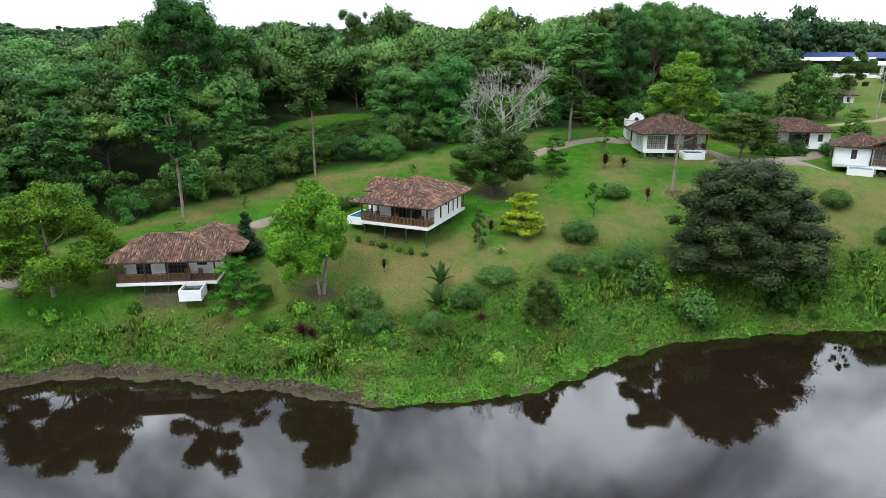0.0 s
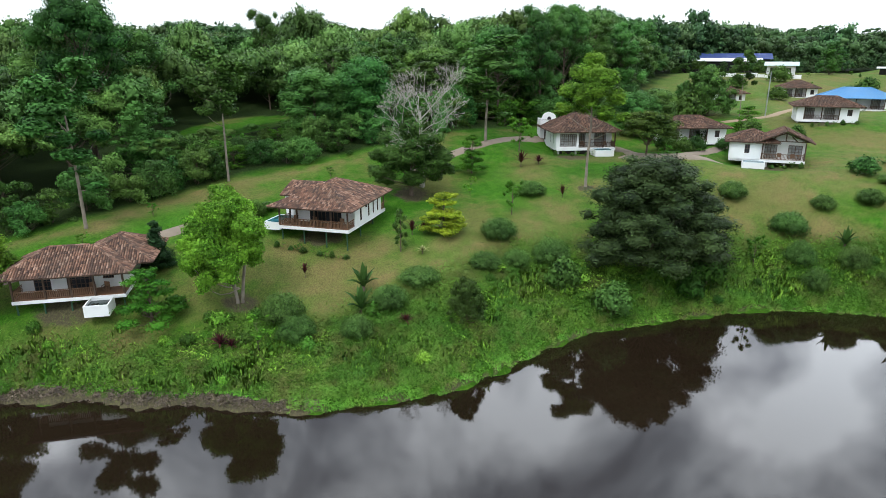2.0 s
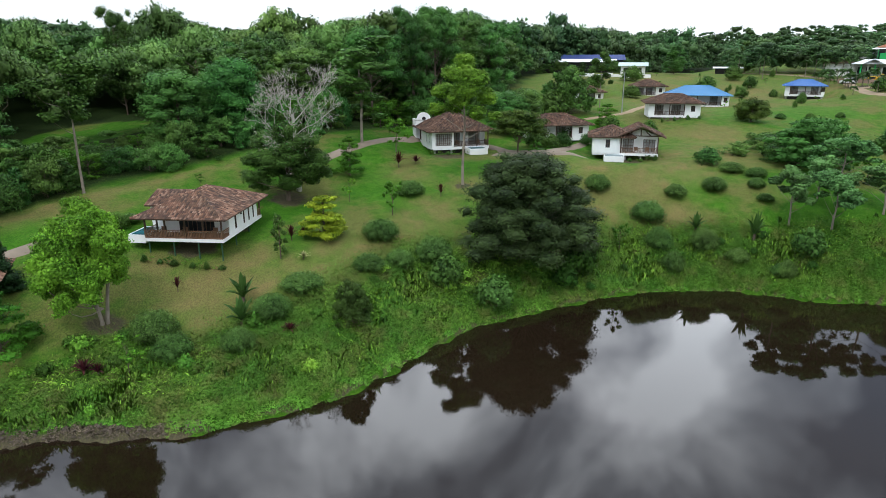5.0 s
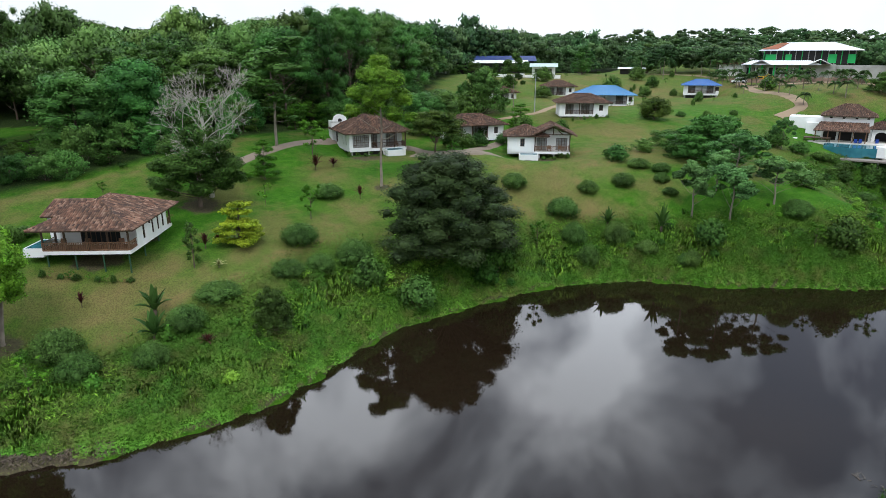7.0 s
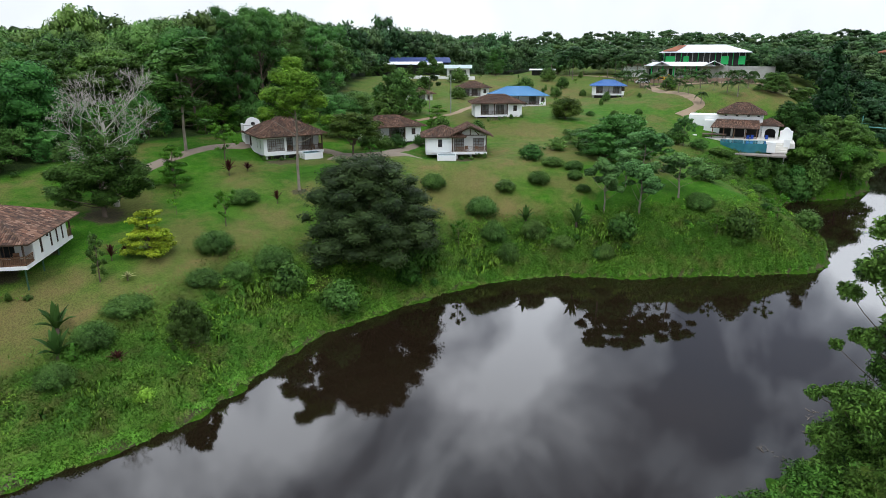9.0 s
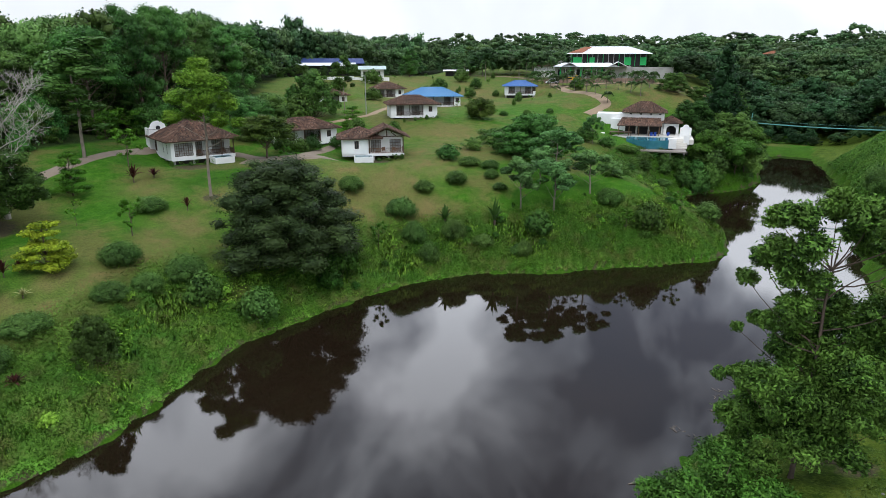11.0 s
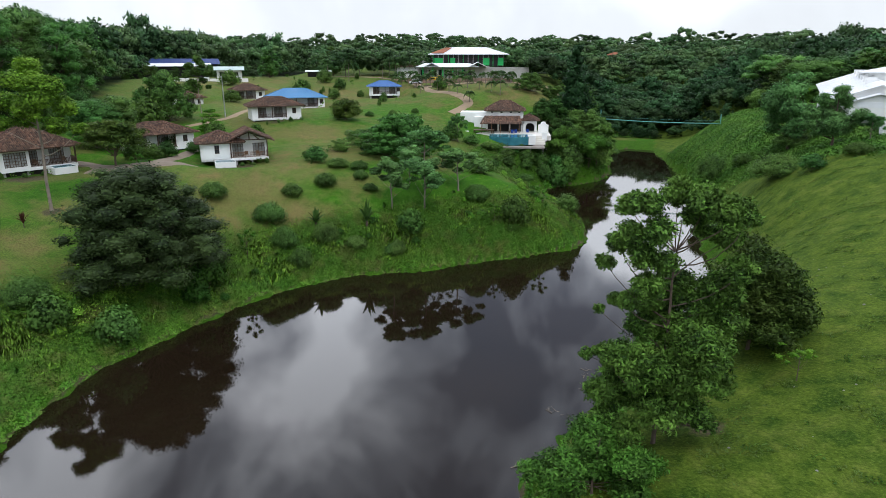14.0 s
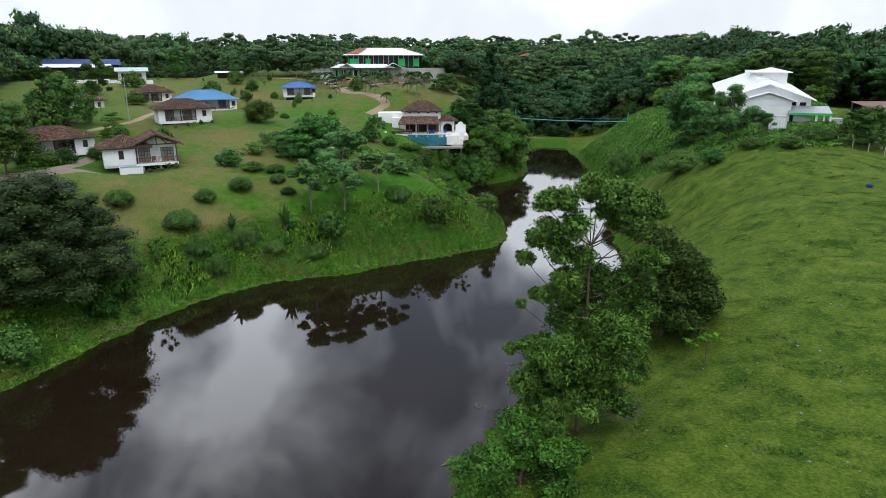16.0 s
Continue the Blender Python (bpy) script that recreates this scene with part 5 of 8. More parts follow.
def puff_leaves(rng, puffs, per_area, size, up=0.35, inner=0.55, jitter=0.7, aspect=0.6, sides=4, core=0.0, solid=0.5):
    """Leaves over a cloud of soft ellipsoids (cx, cy, cz, rx, ry, rz)."""
    out = []
    mid = np.mean([p[:3] for p in puffs], 0)
    for cx, cy, cz, rx, ry, rz in puffs:
        tone = rng.uniform(0, 1)
        # solid cuts the core's tone, so shade inside the crown is in the colour
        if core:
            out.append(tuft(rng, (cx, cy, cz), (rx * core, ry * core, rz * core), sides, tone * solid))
        k = max(6, int(per_area * (rx * ry + rx * rz + ry * rz)))
        d = rng.normal(size=(k, 3))
        d[:, 2] += 0.25
        d /= np.linalg.norm(d, axis=1)[:, None]
        rad = inner + (1 - inner) * rng.uniform(0, 1, k) ** 0.6
        rad *= rng.uniform(0.82, 1.22, k)
        rad *= 1 + 0.14 * np.sin(d[:, 0] * 7 + cx * 5) * np.sin(d[:, 1] * 6 + cy * 3)
        c = np.array([cx, cy, cz]) + d * rad[:, None] * np.array([rx, ry, rz])
        lobe = d / np.array([rx, ry, rz]) * min(rx, ry, rz)
        nn = lobe + rng.normal(size=(k, 3)) * jitter + np.array([0, 0, up])
        whole = (c - mid) / (np.linalg.norm(c - mid, axis=1)[:, None] + 0.01)
        out.append(cards(rng, c, nn, size, aspect, sides=sides, shade=lobe * 0.8 + whole * 0.3, tone=np.clip(tone + rng.normal(size=k) * 0.12, 0, 1)))
    return np.concatenate(out)


def leaf_mesh(name, v, mat, sides=4):
    me = mesh_of(name, v[:, :3], np.arange(len(v)).reshape(-1, sides), mat, True)
    me.attributes.new("custom_normal", "FLOAT_VECTOR", "POINT").data.foreach_set("vector", np.ascontiguousarray(v[:, 3:6], dtype=np.float32).ravel())
    me.attributes.new("tuft", "FLOAT", "POINT").data.foreach_set("value", np.ascontiguousarray(v[:, 6], dtype=np.float32))
    return me


def limb(rng, a, b, r0, r1, bend=0.12, steps=4, sides=6):
    a, b = Vector(a), Vector(b)
    L = (b - a).length
    pts, rad = [], []
    off = Vector(rng.normal(size=3) * L * bend)
    for i in range(steps + 1):
        k = i / steps
        pts.append(a.lerp(b, k) + off * math.sin(math.pi * k) + Vector((0, 0, -L * 0.05 * math.sin(math.pi * k))))
        rad.append(r0 + (r1 - r0) * k)
    return tube(pts, rad, sides)


def crown_puffs(rng, H_, R, bare, puffs_n, shape, squash, wild):
    """Leafy masses of a crown, as ellipsoids round the stem."""
    z0 = H_ * bare
    puffs = []
    for i in range(puffs_n):
        k = (i + 0.5) / puffs_n
        ang = i * 2.39996 + rng.uniform(-0.4, 0.4)
        if shape == "round":
            z = z0 + (H_ - z0) * (0.12 + 0.76 * k)
            reach = R * 0.74 * math.sin(math.pi * min(0.97, 0.2 + 0.75 * k)) ** 0.7
            rr = R * rng.uniform(0.3, 0.46)
        elif shape == "flat":
            z = z0 + (H_ - z0) * (0.45 + 0.42 * rng.uniform())
            reach = R * 0.8 * math.sqrt(k)
            z -= (H_ - z0) * 0.42 * (reach / R) ** 2
            rr = R * rng.uniform(0.24, 0.36)
        elif shape == "umbrella":      # lobes over a broad dome, a few hanging below it
            reach = R * 0.84 * math.sqrt(k)
            hang = 0.45 if i % 4 == 3 else 0.0
            z = z0 + (H_ - z0) * (0.36 - hang * 0.5 + 0.5 * math.sqrt(1 - 0.9 * (reach / R) ** 2) + rng.uniform(-0.05, 0.05))
            rr = R * rng.uniform(0.22, 0.34)
        elif shape == "tiers":
            lay = int(k * 5) / 5
            z = z0 + (H_ - z0) * (0.05 + 0.9 * lay)
            reach = R * (1 - 0.75 * lay) * rng.uniform(0.3, 0.82)
            rr = R * rng.uniform(0.26, 0.36) * (1 - 0.45 * lay)
        elif shape == "dome":
            k2 = (i * 0.618) % 1.0
            z = z0 + (H_ - z0) * (0.08 + 0.8 * k)
            reach = R * 0.86 * math.sqrt(max(0.02, 1 - (0.05 + 0.95 * k) ** 1.7)) * (0.55 + 0.45 * k2 ** 0.4)
            rr = R * rng.uniform(0.11, 0.21)
        elif shape == "cone":
            z = z0 + (H_ - z0) * k * 0.95
            reach = R * (1 - k) * rng.uniform(0.3, 0.75)
            rr = R * (0.2 + 0.32 * (1 - k))
        else:  # open: loose clusters
            z = z0 + (H_ - z0) * (0.08 + 0.86 * rng.uniform())
            reach = R * rng.uniform(0.15, 0.9)
            rr = R * rng.uniform(0.16, 0.3)
        sq = 0.28 if shape == "tiers" else squash
        x, y = math.cos(ang) * reach, math.sin(ang) * reach
        puffs.append((x, y, z, rr * rng.uniform(0.85, 1.2), rr * rng.uniform(0.85, 1.2), rr * sq * rng.uniform(0.85, 1.25)))
    if shape == "dome":      # the leafy heart
        puffs += [(0, 0, z0 + (H_ - z0) * 0.3, R * 0.5, R * 0.5, (H_ - z0) * 0.28), (0, 0, z0 + (H_ - z0) * 0.58, R * 0.4, R * 0.4, (H_ - z0) * 0.25)]
    return [(p[0] + rng.normal() * R * wild, p[1] + rng.normal() * R * wild, p[2] + rng.normal() * R * wild * 0.6, *p[3:]) for p in puffs]


def tree_proto(seed, H_, R, bare, puffs_n, leaf, density, mat, bark, shape="round", trunk_r=0.02, squash=0.55, twigs=0, inner=0.5, up=0.35, aspect=0.6, jitter=0.5, sides=4, wild=0.07, core=0.6):
    """Meshes (trunk, crown) of a tree H_ tall with crown radius R; bare: the clear part of the trunk."""
    rng = np.random.default_rng(seed)
    puffs = crown_puffs(rng, H_, R, bare, puffs_n, shape, squash, wild)
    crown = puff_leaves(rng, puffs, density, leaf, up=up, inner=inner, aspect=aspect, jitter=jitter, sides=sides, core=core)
    r0 = H_ * trunk_r
    bits = []
    lean = rng.normal(size=2) * H_ * 0.02
    top = Vector((lean[0], lean[1], H_ * 0.86))
    stem = [Vector((0, 0, -0.4)), Vector((0, 0, H_ * 0.03))] + [Vector((lean[0] * k, lean[1] * k, H_ * 0.86 * k)) + Vector((*rng.normal(size=2) * H_ * 0.006, 0)) for k in (0.25, 0.45, 0.65, 0.85, 1.0)]
    bits.append(tube(stem, [r0 * 1.7, r0 * 1.2, r0, r0 * 0.85, r0 * 0.6, r0 * 0.32, r0 * 0.1], 8))
    for p in puffs:
        zz = min(max(p[2] - (abs(p[0]) + abs(p[1])) * 0.55 - 0.05 * H_, H_ * bare * 0.8), H_ * 0.82)
        k = zz / (H_ * 0.86)
        a = Vector((lean[0] * k, lean[1] * k, zz))
        bits.append(limb(rng, a, p[:3], r0 * 0.42 * (1 - 0.6 * k), r0 * 0.06, 0.12, 3, 4))
        for _ in range(twigs):
            q = np.array(p[:3]) + rng.normal(size=3) * np.array(p[3:]) * 0.8
            bits.append(limb(rng, p[:3], q, r0 * 0.08, r0 * 0.02, 0.1, 2, 4))
    vs, fs = merge(bits)
    return mesh_of("trunk", vs, fs, bark, True), leaf_mesh("crown", crown, mat, sides), *extent(crown)


def extent(v):
    """Height and half width of a crown."""
    return float(np.percentile(v[:, 2], 99.7)), float(np.percentile(np.abs(v[:, :2]), 99))


def cluster_tree(seed, clusters, leaf, density, mat, bark, trunk_r, subs=14, squash=0.5, up=0.6, jitter=0.5, depth=0.9, stems=1, inner=0.45, small=0.42, core=0.0, heart=0.8, aspect=0.62, reach=1.0):
    """A tree whose crown is a few leafy masses (x, z, r) on separate limbs, with gaps between them."""
    rng = np.random.default_rng(seed)
    puffs, bits = [], []
    H_ = max(z + r for x, z, r in clusters)
    R = max(abs(x) + r for x, z, r in clusters)
    base_z = 0.35 * H_
    for si in range(stems):
        ox = (si - (stems - 1) / 2) * trunk_r * 3
        bits.append(tube([(ox, 0, -0.5), (ox, 0, 0.3), (ox * 2.2, 0.1 * ox, H_ * 0.2), (ox * 3.5 + 0.2, 0.1, H_ * 0.42), (ox * 2 + 0.1, -0.1, H_ * 0.65), (0.3, 0.1, H_ * 0.85)], [trunk_r * 1.7, trunk_r * 1.15, trunk_r, trunk_r * 0.8, trunk_r * 0.5, trunk_r * 0.2], 8))
    for x, z, r in clusters:
        cy = rng.uniform(-1, 1) * depth * max(0.5, R * 0.55 - abs(x) * 0.25)
        root = Vector((0.1, 0, max(H_ * 0.12, min(z - abs(x) * 0.7 - r * 0.4, H_ * 0.75))))
        bits.append(limb(rng, root, (x, cy, z - r * 0.2), trunk_r * 0.38, trunk_r * 0.1, 0.08))
        puffs.append((x, cy, z, r * heart, r * heart, r * heart * 0.75))
        for _ in range(subs):
            d = rng.normal(size=3)
            d /= np.linalg.norm(d)
            q = np.array((x, cy, z)) + d * r * np.array((0.75, 0.9, 0.62)) * rng.uniform(0.35, reach)
            rr = r * small * rng.uniform(0.7, 1.25)
            puffs.append((*q, rr, rr, rr * squash))
            bits.append(limb(rng, (x, cy, z - r * 0.2), q, trunk_r * 0.12, trunk_r * 0.03, 0.1, 2, 4))
    crown = puff_leaves(rng, puffs, density, leaf, up=up, inner=inner, jitter=jitter, aspect=aspect, core=core)
    vs, fs = merge(bits)
    return mesh_of("trunk", vs, fs, bark, True), leaf_mesh("crown", crown, mat), extent(crown)[0], float(np.percentile(crown[:, 0], 99.3) - np.percentile(crown[:, 0], 0.7)) / 2


def plant(proto, x, y, h, w, label, category="tree", name="tree", group="", turn=None, sink=0.0):
    trunk, crown, H_, R = proto
    ob = new(name)
    turn = turn if turn is not None else (x * 37.7 + y * 91.3) % 360
    s, sw = h / H_, w / (2 * R)
    ob.matrix_world = pose(x, y, gz(x, y) - sink, 0, 0, turn) @ Matrix.Diagonal((sw, sw, s, 1))
    tagged(ob, label, category, group)
    if trunk:
        child("trunk", trunk, ob)
    child("crown", crown, ob)
    return ob


P_FOREST = [tree_proto(100 + i, 16, 5.6, b, pn, 0.31, den * 1.5, m_, M_BROWNBARK, sh, 0.012, sq, jitter=0.5, sides=3, core=0.62, wild=0.1, inner=0.4) for i, (b, pn, sh, sq, den, m_) in enumerate([(0.08, 38, "round", 0.62, 26, M_FOREST), (0.2, 40, "umbrella", 0.6, 28, M_FOREST), (0.04, 54, "dome", 0.75, 40, M_FOREST), (0.1, 44, "open", 0.6, 36, M_BROAD), (0.2, 40, "umbrella", 0.65, 28, M_FOREST_PALE), (0.04, 54, "dome", 0.7, 40, M_FOREST_PALE)])]
P_GIANT = [tree_proto(120 + i, 26, 8.5, 0.12, 64, 0.33, den * 1.5, M_FOREST, M_BROWNBARK, sh, 0.012, 0.6, jitter=0.5, sides=3, core=0.6, wild=0.09, inner=0.4) for i, (sh, den) in enumerate((("umbrella", 16), ("open", 24), ("umbrella", 16)))]
P_LIGHT = cluster_tree(201, [(-0.8, 10.3, 2.2), (0.6, 9.4, 2.2), (-1.2, 9.7, 2.1), (-3.4, 8.4, 1.9), (1.7, 9.2, 1.6), (2.6, 7.8, 1.7), (-2.2, 9.6, 1.7), (1.3, 8.6, 1.9), (-4.4, 7.5, 2.1), (-3.2, 4.3, 1.8), (-1.4, 6.9, 2.5), (1.9, 5.3, 1.5), (-5.6, 5.2, 1.5), (-2.2, 9.4, 2.0), (0.6, 10.2, 1.5), (-3.6, 6.0, 2.0), (0.4, 6.2, 2.1), (-4.2, 5.8, 2.0), (-2.4, 5.6, 2.2), (-0.4, 8.6, 2.4), (1.7, 7.0, 1.9), (-1.0, 4.6, 1.8), (2.6, 6.2, 1.2), (-5.6, 6.6, 1.3), (-3.8, 3.2, 1.5), (-2.4, 2.9, 1.5), (-1.0, 3.5, 1.4), (0.9, 4.2, 1.3), (-5.2, 3.8, 1.2)], 0.24, 150, M_LIGHT, M_BARK, 0.2, 16, 0.45, 0.8, 0.75, 1.0, 2)
P_SPREAD = cluster_tree(202, [(-4.6, 6.2, 2.3), (-2.2, 8.6, 2.4), (0.8, 9.8, 2.2), (3.2, 8.2, 2.2), (5.0, 6.0, 2.1), (-5.6, 4.0, 2.0), (1.0, 6.4, 2.8), (-2.0, 5.4, 2.6), (3.6, 4.2, 2.3), (5.8, 4.4, 1.6), (0.2, 3.6, 2.3), (-3.6, 3.0, 1.9), (2.0, 10.4, 1.4), (2.2, 2.8, 1.8), (-1.4, 2.8, 1.8), (4.6, 3.0, 1.5), (0.4, 8.2, 2.4), (-5.0, 5.0, 2.0)], 0.23, 180, M_LIGHT, M_BARK, 0.2, 16, 0.45, 0.8, 0.75, 1.2)
P_TIER = tree_proto(203, 5.8, 3.5, 0.1, 34, 0.19, 165, M_LIGHT_DEEP, M_BROWNBARK, "tiers", 0.02)
P_CONIFER = tree_proto(204, 5.5, 1.9, 0.03, 34, 0.22, 95, M_PINE, M_BROWNBARK, "cone", 0.018, 0.6)
P_TALL = [cluster_tree(205 + k, [(0.3, 18.6, 1.6), (-1.8, 17.0, 1.7), (2.0, 16.6, 1.7), (-3.4, 14.6, 1.5), (3.4, 14.0, 1.5), (0.2, 15.0, 2.0), (-1.8, 12.4, 1.6), (2.0, 12.0, 1.6), (-3.0, 10.6, 1.1), (0.4, 10.6, 1.4)] + k * [(0.3, 8.6, 1.2), (-0.6, 6.8, 1.0), (0.5, 5.2, 0.8), (1.6, 9.0, 1.0)], 0.42, 80, M_FOREST if k else M_BROAD, M_BARK, 0.14, 12, 0.5, 0.6, 0.5, 1.0) for k in range(2)]
P_BRIGHT = cluster_tree(208, [(0.2, 16.0, 1.7), (-1.4, 14.6, 1.7), (1.8, 14.0, 1.7), (-2.6, 12.2, 1.8), (2.9, 11.6, 1.6), (0.2, 12.6, 2.0), (0.4, 14.4, 1.6), (-0.6, 11.4, 1.6), (-1.0, 10.2, 1.6), (-3.4, 10.0, 1.2), (1.9, 9.6, 1.5), (3.8, 9.2, 1.0)], 0.25, 200, M_BRIGHTLEAF, M_BARK, 0.17, 13, 0.42, 0.8, 0.45, 0.9)
P_MANGO = cluster_tree(209, [(0, 10.2, 2.0), (-2.4, 8.4, 2.2), (2.4, 8.6, 2.1), (-4.0, 6.0, 2.0), (4.0, 6.2, 2.1), (0.2, 7.2, 2.6), (-2.2, 4.8, 2.2), (2.4, 4.6, 2.2), (-4.6, 4.0, 1.5), (4.8, 4.2, 1.5), (0, 4.4, 2.2), (-3.2, 2.9, 1.7), (3.2, 3.0, 1.7), (0.3, 2.8, 1.9), (-1.4, 6.2, 2.2), (1.6, 5.8, 2.2)], 0.25, 170, M_BROAD, M_BROWNBARK, 0.24, 13, 0.5, 0.7, 0.5, 1.1)
P_HALL = cluster_tree(231, [(0, 10.2, 2.0), (-2.4, 8.4, 2.2), (2.4, 8.6, 2.1), (-4.0, 6.0, 2.0), (4.0, 6.2, 2.1), (0.2, 7.2, 2.6), (-2.2, 4.8, 2.2), (2.4, 4.6, 2.2), (-4.6, 4.0, 1.5), (4.8, 4.2, 1.5), (0, 4.4, 2.2), (-3.2, 2.9, 1.7), (3.2, 3.0, 1.7), (0.3, 2.8, 1.9), (-1.4, 6.2, 2.2), (1.6, 5.8, 2.2)], 0.36, 75, M_BROADPALE, M_BROWNBARK, 0.24, 13, 0.5, 0.7, 0.5, 1.1)
P_YELLOW = tree_proto(210, 5.1, 2.9, 0.08, 46, 0.23, 170, M_YELLOWLEAF, M_BROWNBARK, "tiers", 0.02)
P_DARK = tree_proto(211, 16.5, 8.4, 0.0, 190, 0.27, 88, M_DARKLEAF, M_BROWNBARK, "dome", 0.009, 0.8, inner=0.35, up=0.8, wild=0.085, jitter=0.6)
P_FLAT = tree_proto(212, 6.6, 4.4, 0.25, 44, 0.3, 60, M_OLIVE, M_BROWNBARK, "flat", 0.02, 0.3)
P_BROADT = [cluster_tree(213 + k, [(0.3 * k, 9.0, 1.5), (-1.9, 8.2, 1.45), (2.1, 8.3, 1.5), (-3.6, 6.9, 1.3), (3.7, 7.0, 1.3), (0.5, 7.2, 1.5), (-1.7, 6.0, 1.3), (2.0, 5.9, 1.35), (-3.9, 5.2, 0.95), (4.1, 5.3, 0.9), (0.3 - 0.8 * k, 4.6, 1.0)], 0.36, 120, M_BROADPALE, M_BARK, 0.13, 13, 0.5, 0.6, 0.55, 1.0) for k in range(2)]
P_MASS = tree_proto(216, 9, 6.5, 0.0, 70, 0.42, 40, M_FOREST, M_BROWNBARK, "dome", 0.014, 0.65, inner=0.35, wild=0.09, jitter=0.7)
P_SMALL = tree_proto(217, 4.5, 1.6, 0.2, 18, 0.24, 80, M_LIGHT_DEEP, M_BROWNBARK, "open", 0.013, 0.8)
NEAR_TOP = [(-3.1, 16.9, 1.16), (-1.8, 17.7, 1.31), (-0.1, 18.0, 1.46), (1.6, 18.0, 1.46), (3.2, 17.5, 1.47), (4.3, 16.7, 0.85), (-2.7, 15.5, 1.25), (-0.9, 16.1, 1.4), (-3.5, 14.4, 1.02), (-4.4, 12.9, 0.87), (-1.8, 14.2, 1.33), (-0.4, 13.8, 1.1), (-1.3, 12.4, 1.19), (1.8, 15.8, 0.93), (3.2, 15.2, 1.25), (4.1, 13.8, 1.26), (1.0, 16.7, 1.08), (-3.5, 10.1, 0.73), (-4.4, 9.9, 0.49), (-2.6, 11.1, 0.8)]
NEAR_LOW = [(-1.1, 10.5, 1.45), (0.6, 11.3, 1.44), (2.2, 10.8, 1.37), (3.2, 11.7, 1.28), (-1.7, 8.7, 1.06), (0.1, 8.8, 1.71), (2.1, 8.8, 1.71), (3.6, 9.4, 1.22), (-3.1, 6.8, 0.92), (-5.1, 6.2, 0.46), (-4.1, 6.5, 0.5), (-2.6, 5.5, 1.52), (-0.8, 6.3, 1.75), (1.3, 6.3, 1.84), (2.9, 6.4, 1.5), (4.0, 5.1, 0.68), (-3.4, 3.2, 1.55), (-1.8, 3.3, 1.64), (0.1, 3.7, 1.63), (1.7, 3.7, 1.46), (3.1, 3.1, 0.78), (-3.8, 1.6, 1.1), (-2.2, 1.8, 1.2), (-0.5, 2.4, 1.1), (1.1, 2.4, 0.96)]
P_NEAR = cluster_tree(218, [(x, z, 0.84 * r) for x, z, r in NEAR_TOP] + [(x, z, 1.1 * r) for x, z, r in NEAR_LOW], 0.30, 150, M_NEARLEAF, M_BROWNBARK, 0.15, 34, 0.8, 0.5, 0.9, 0.75, 1, 0.25, 0.36, 0.0, 1.0, 0.36, 1.3)
P_SECOND = cluster_tree(219, [(-0.3, 7.9, 1.53), (-1.4, 6.5, 1.75), (1.0, 7.0, 1.75), (-0.7, 4.7, 2.18), (1.4, 4.9, 2.08), (2.7, 4.3, 1.25), (-1.3, 2.7, 2.0), (0.8, 2.7, 2.0), (2.5, 2.6, 1.26), (-0.6, 1.4, 1.38), (-2.0, 3.9, 1.46), (-2.4, 2.2, 1.37), (-0.7, 8.6, 1.22), (1.2, 1.4, 1.17)], 0.30, 120, M_OLIVE, M_BROWNBARK, 0.11, 24, 0.7, 0.5, 0.9, 0.8, 1, 0.25, 0.4, 0.0, 1.0, 0.36, 1.25)
P_SLOPE = tree_proto(223, 8, 5, 0.0, 46, 0.34, 46, M_BROAD_FRESH, M_BROWNBARK, "umbrella", 0.014, 0.7, inner=0.4, jitter=0.6)
P_ROUND = tree_proto(220, 4.7, 3.3, 0.12, 28, 0.28, 60, M_OLIVE, M_BROWNBARK, "round", 0.025, 0.7)
P_SEED = tree_proto(221, 4, 1.8, 0.3, 14, 0.2, 40, M_LIGHT, M_BROWNBARK, "open", 0.009, 0.5)
P_COLUMN = tree_proto(222, 5.4, 0.9, 0.03, 18, 0.22, 90, M_BROAD, M_BROWNBARK, "round", 0.012, 1.1)


def bush_proto(seed, R, h, leaf, density, mat, puffs_n=14):
    rng = np.random.default_rng(seed)
    puffs = [(0, 0, h * 0.42, R * 0.8, R * 0.8, h * 0.5)]
    for i in range(puffs_n):
        a, k = i * 2.39996, math.sqrt((i + 0.5) / puffs_n)
        rr = R * rng.uniform(0.24, 0.36)
        puffs.append((math.cos(a) * R * 0.72 * k, math.sin(a) * R * 0.72 * k, h * (0.72 - 0.48 * k * k) * rng.uniform(0.85, 1.12), rr, rr, min(rr, h * 0.35)))
    stem = merge([limb(rng, (0, 0, -0.2), p[:3], 0.05, 0.015) for p in puffs[1:6]])
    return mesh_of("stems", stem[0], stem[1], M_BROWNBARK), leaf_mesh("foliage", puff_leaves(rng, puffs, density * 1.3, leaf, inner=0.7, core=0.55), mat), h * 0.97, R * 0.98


P_BUSH = [bush_proto(300 + i, 2.3, 2.5, 0.15, 170, M_BUSH, 22) for i in range(3)]
P_LEAFY = bush_proto(305, 2.4, 3.2, 0.34, 48, M_SHRUBDEEP, 16)
P_SHRUB = [bush_proto(310 + i, 2.4, 3.6, 0.36, 34, m_) for i, m_ in enumerate((M_BROAD, M_FOREST))]
P_UNDER = [tree_proto(320 + i, 6.0, 3.3, 0.0, 30, 0.25, den * 1.4, m_, M_BROWNBARK, sh, 0.012, 0.6, wild=0.13, inner=0.4, jitter=0.7, core=0.0, sides=3) for i, (sh, den, m_) in enumerate((("dome", 80, M_FOREST), ("open", 54, M_BROAD), ("flat", 46, M_FOREST_PALE), ("round", 36, M_FOREST), ("open", 54, M_LIGHT_DEEP)))]
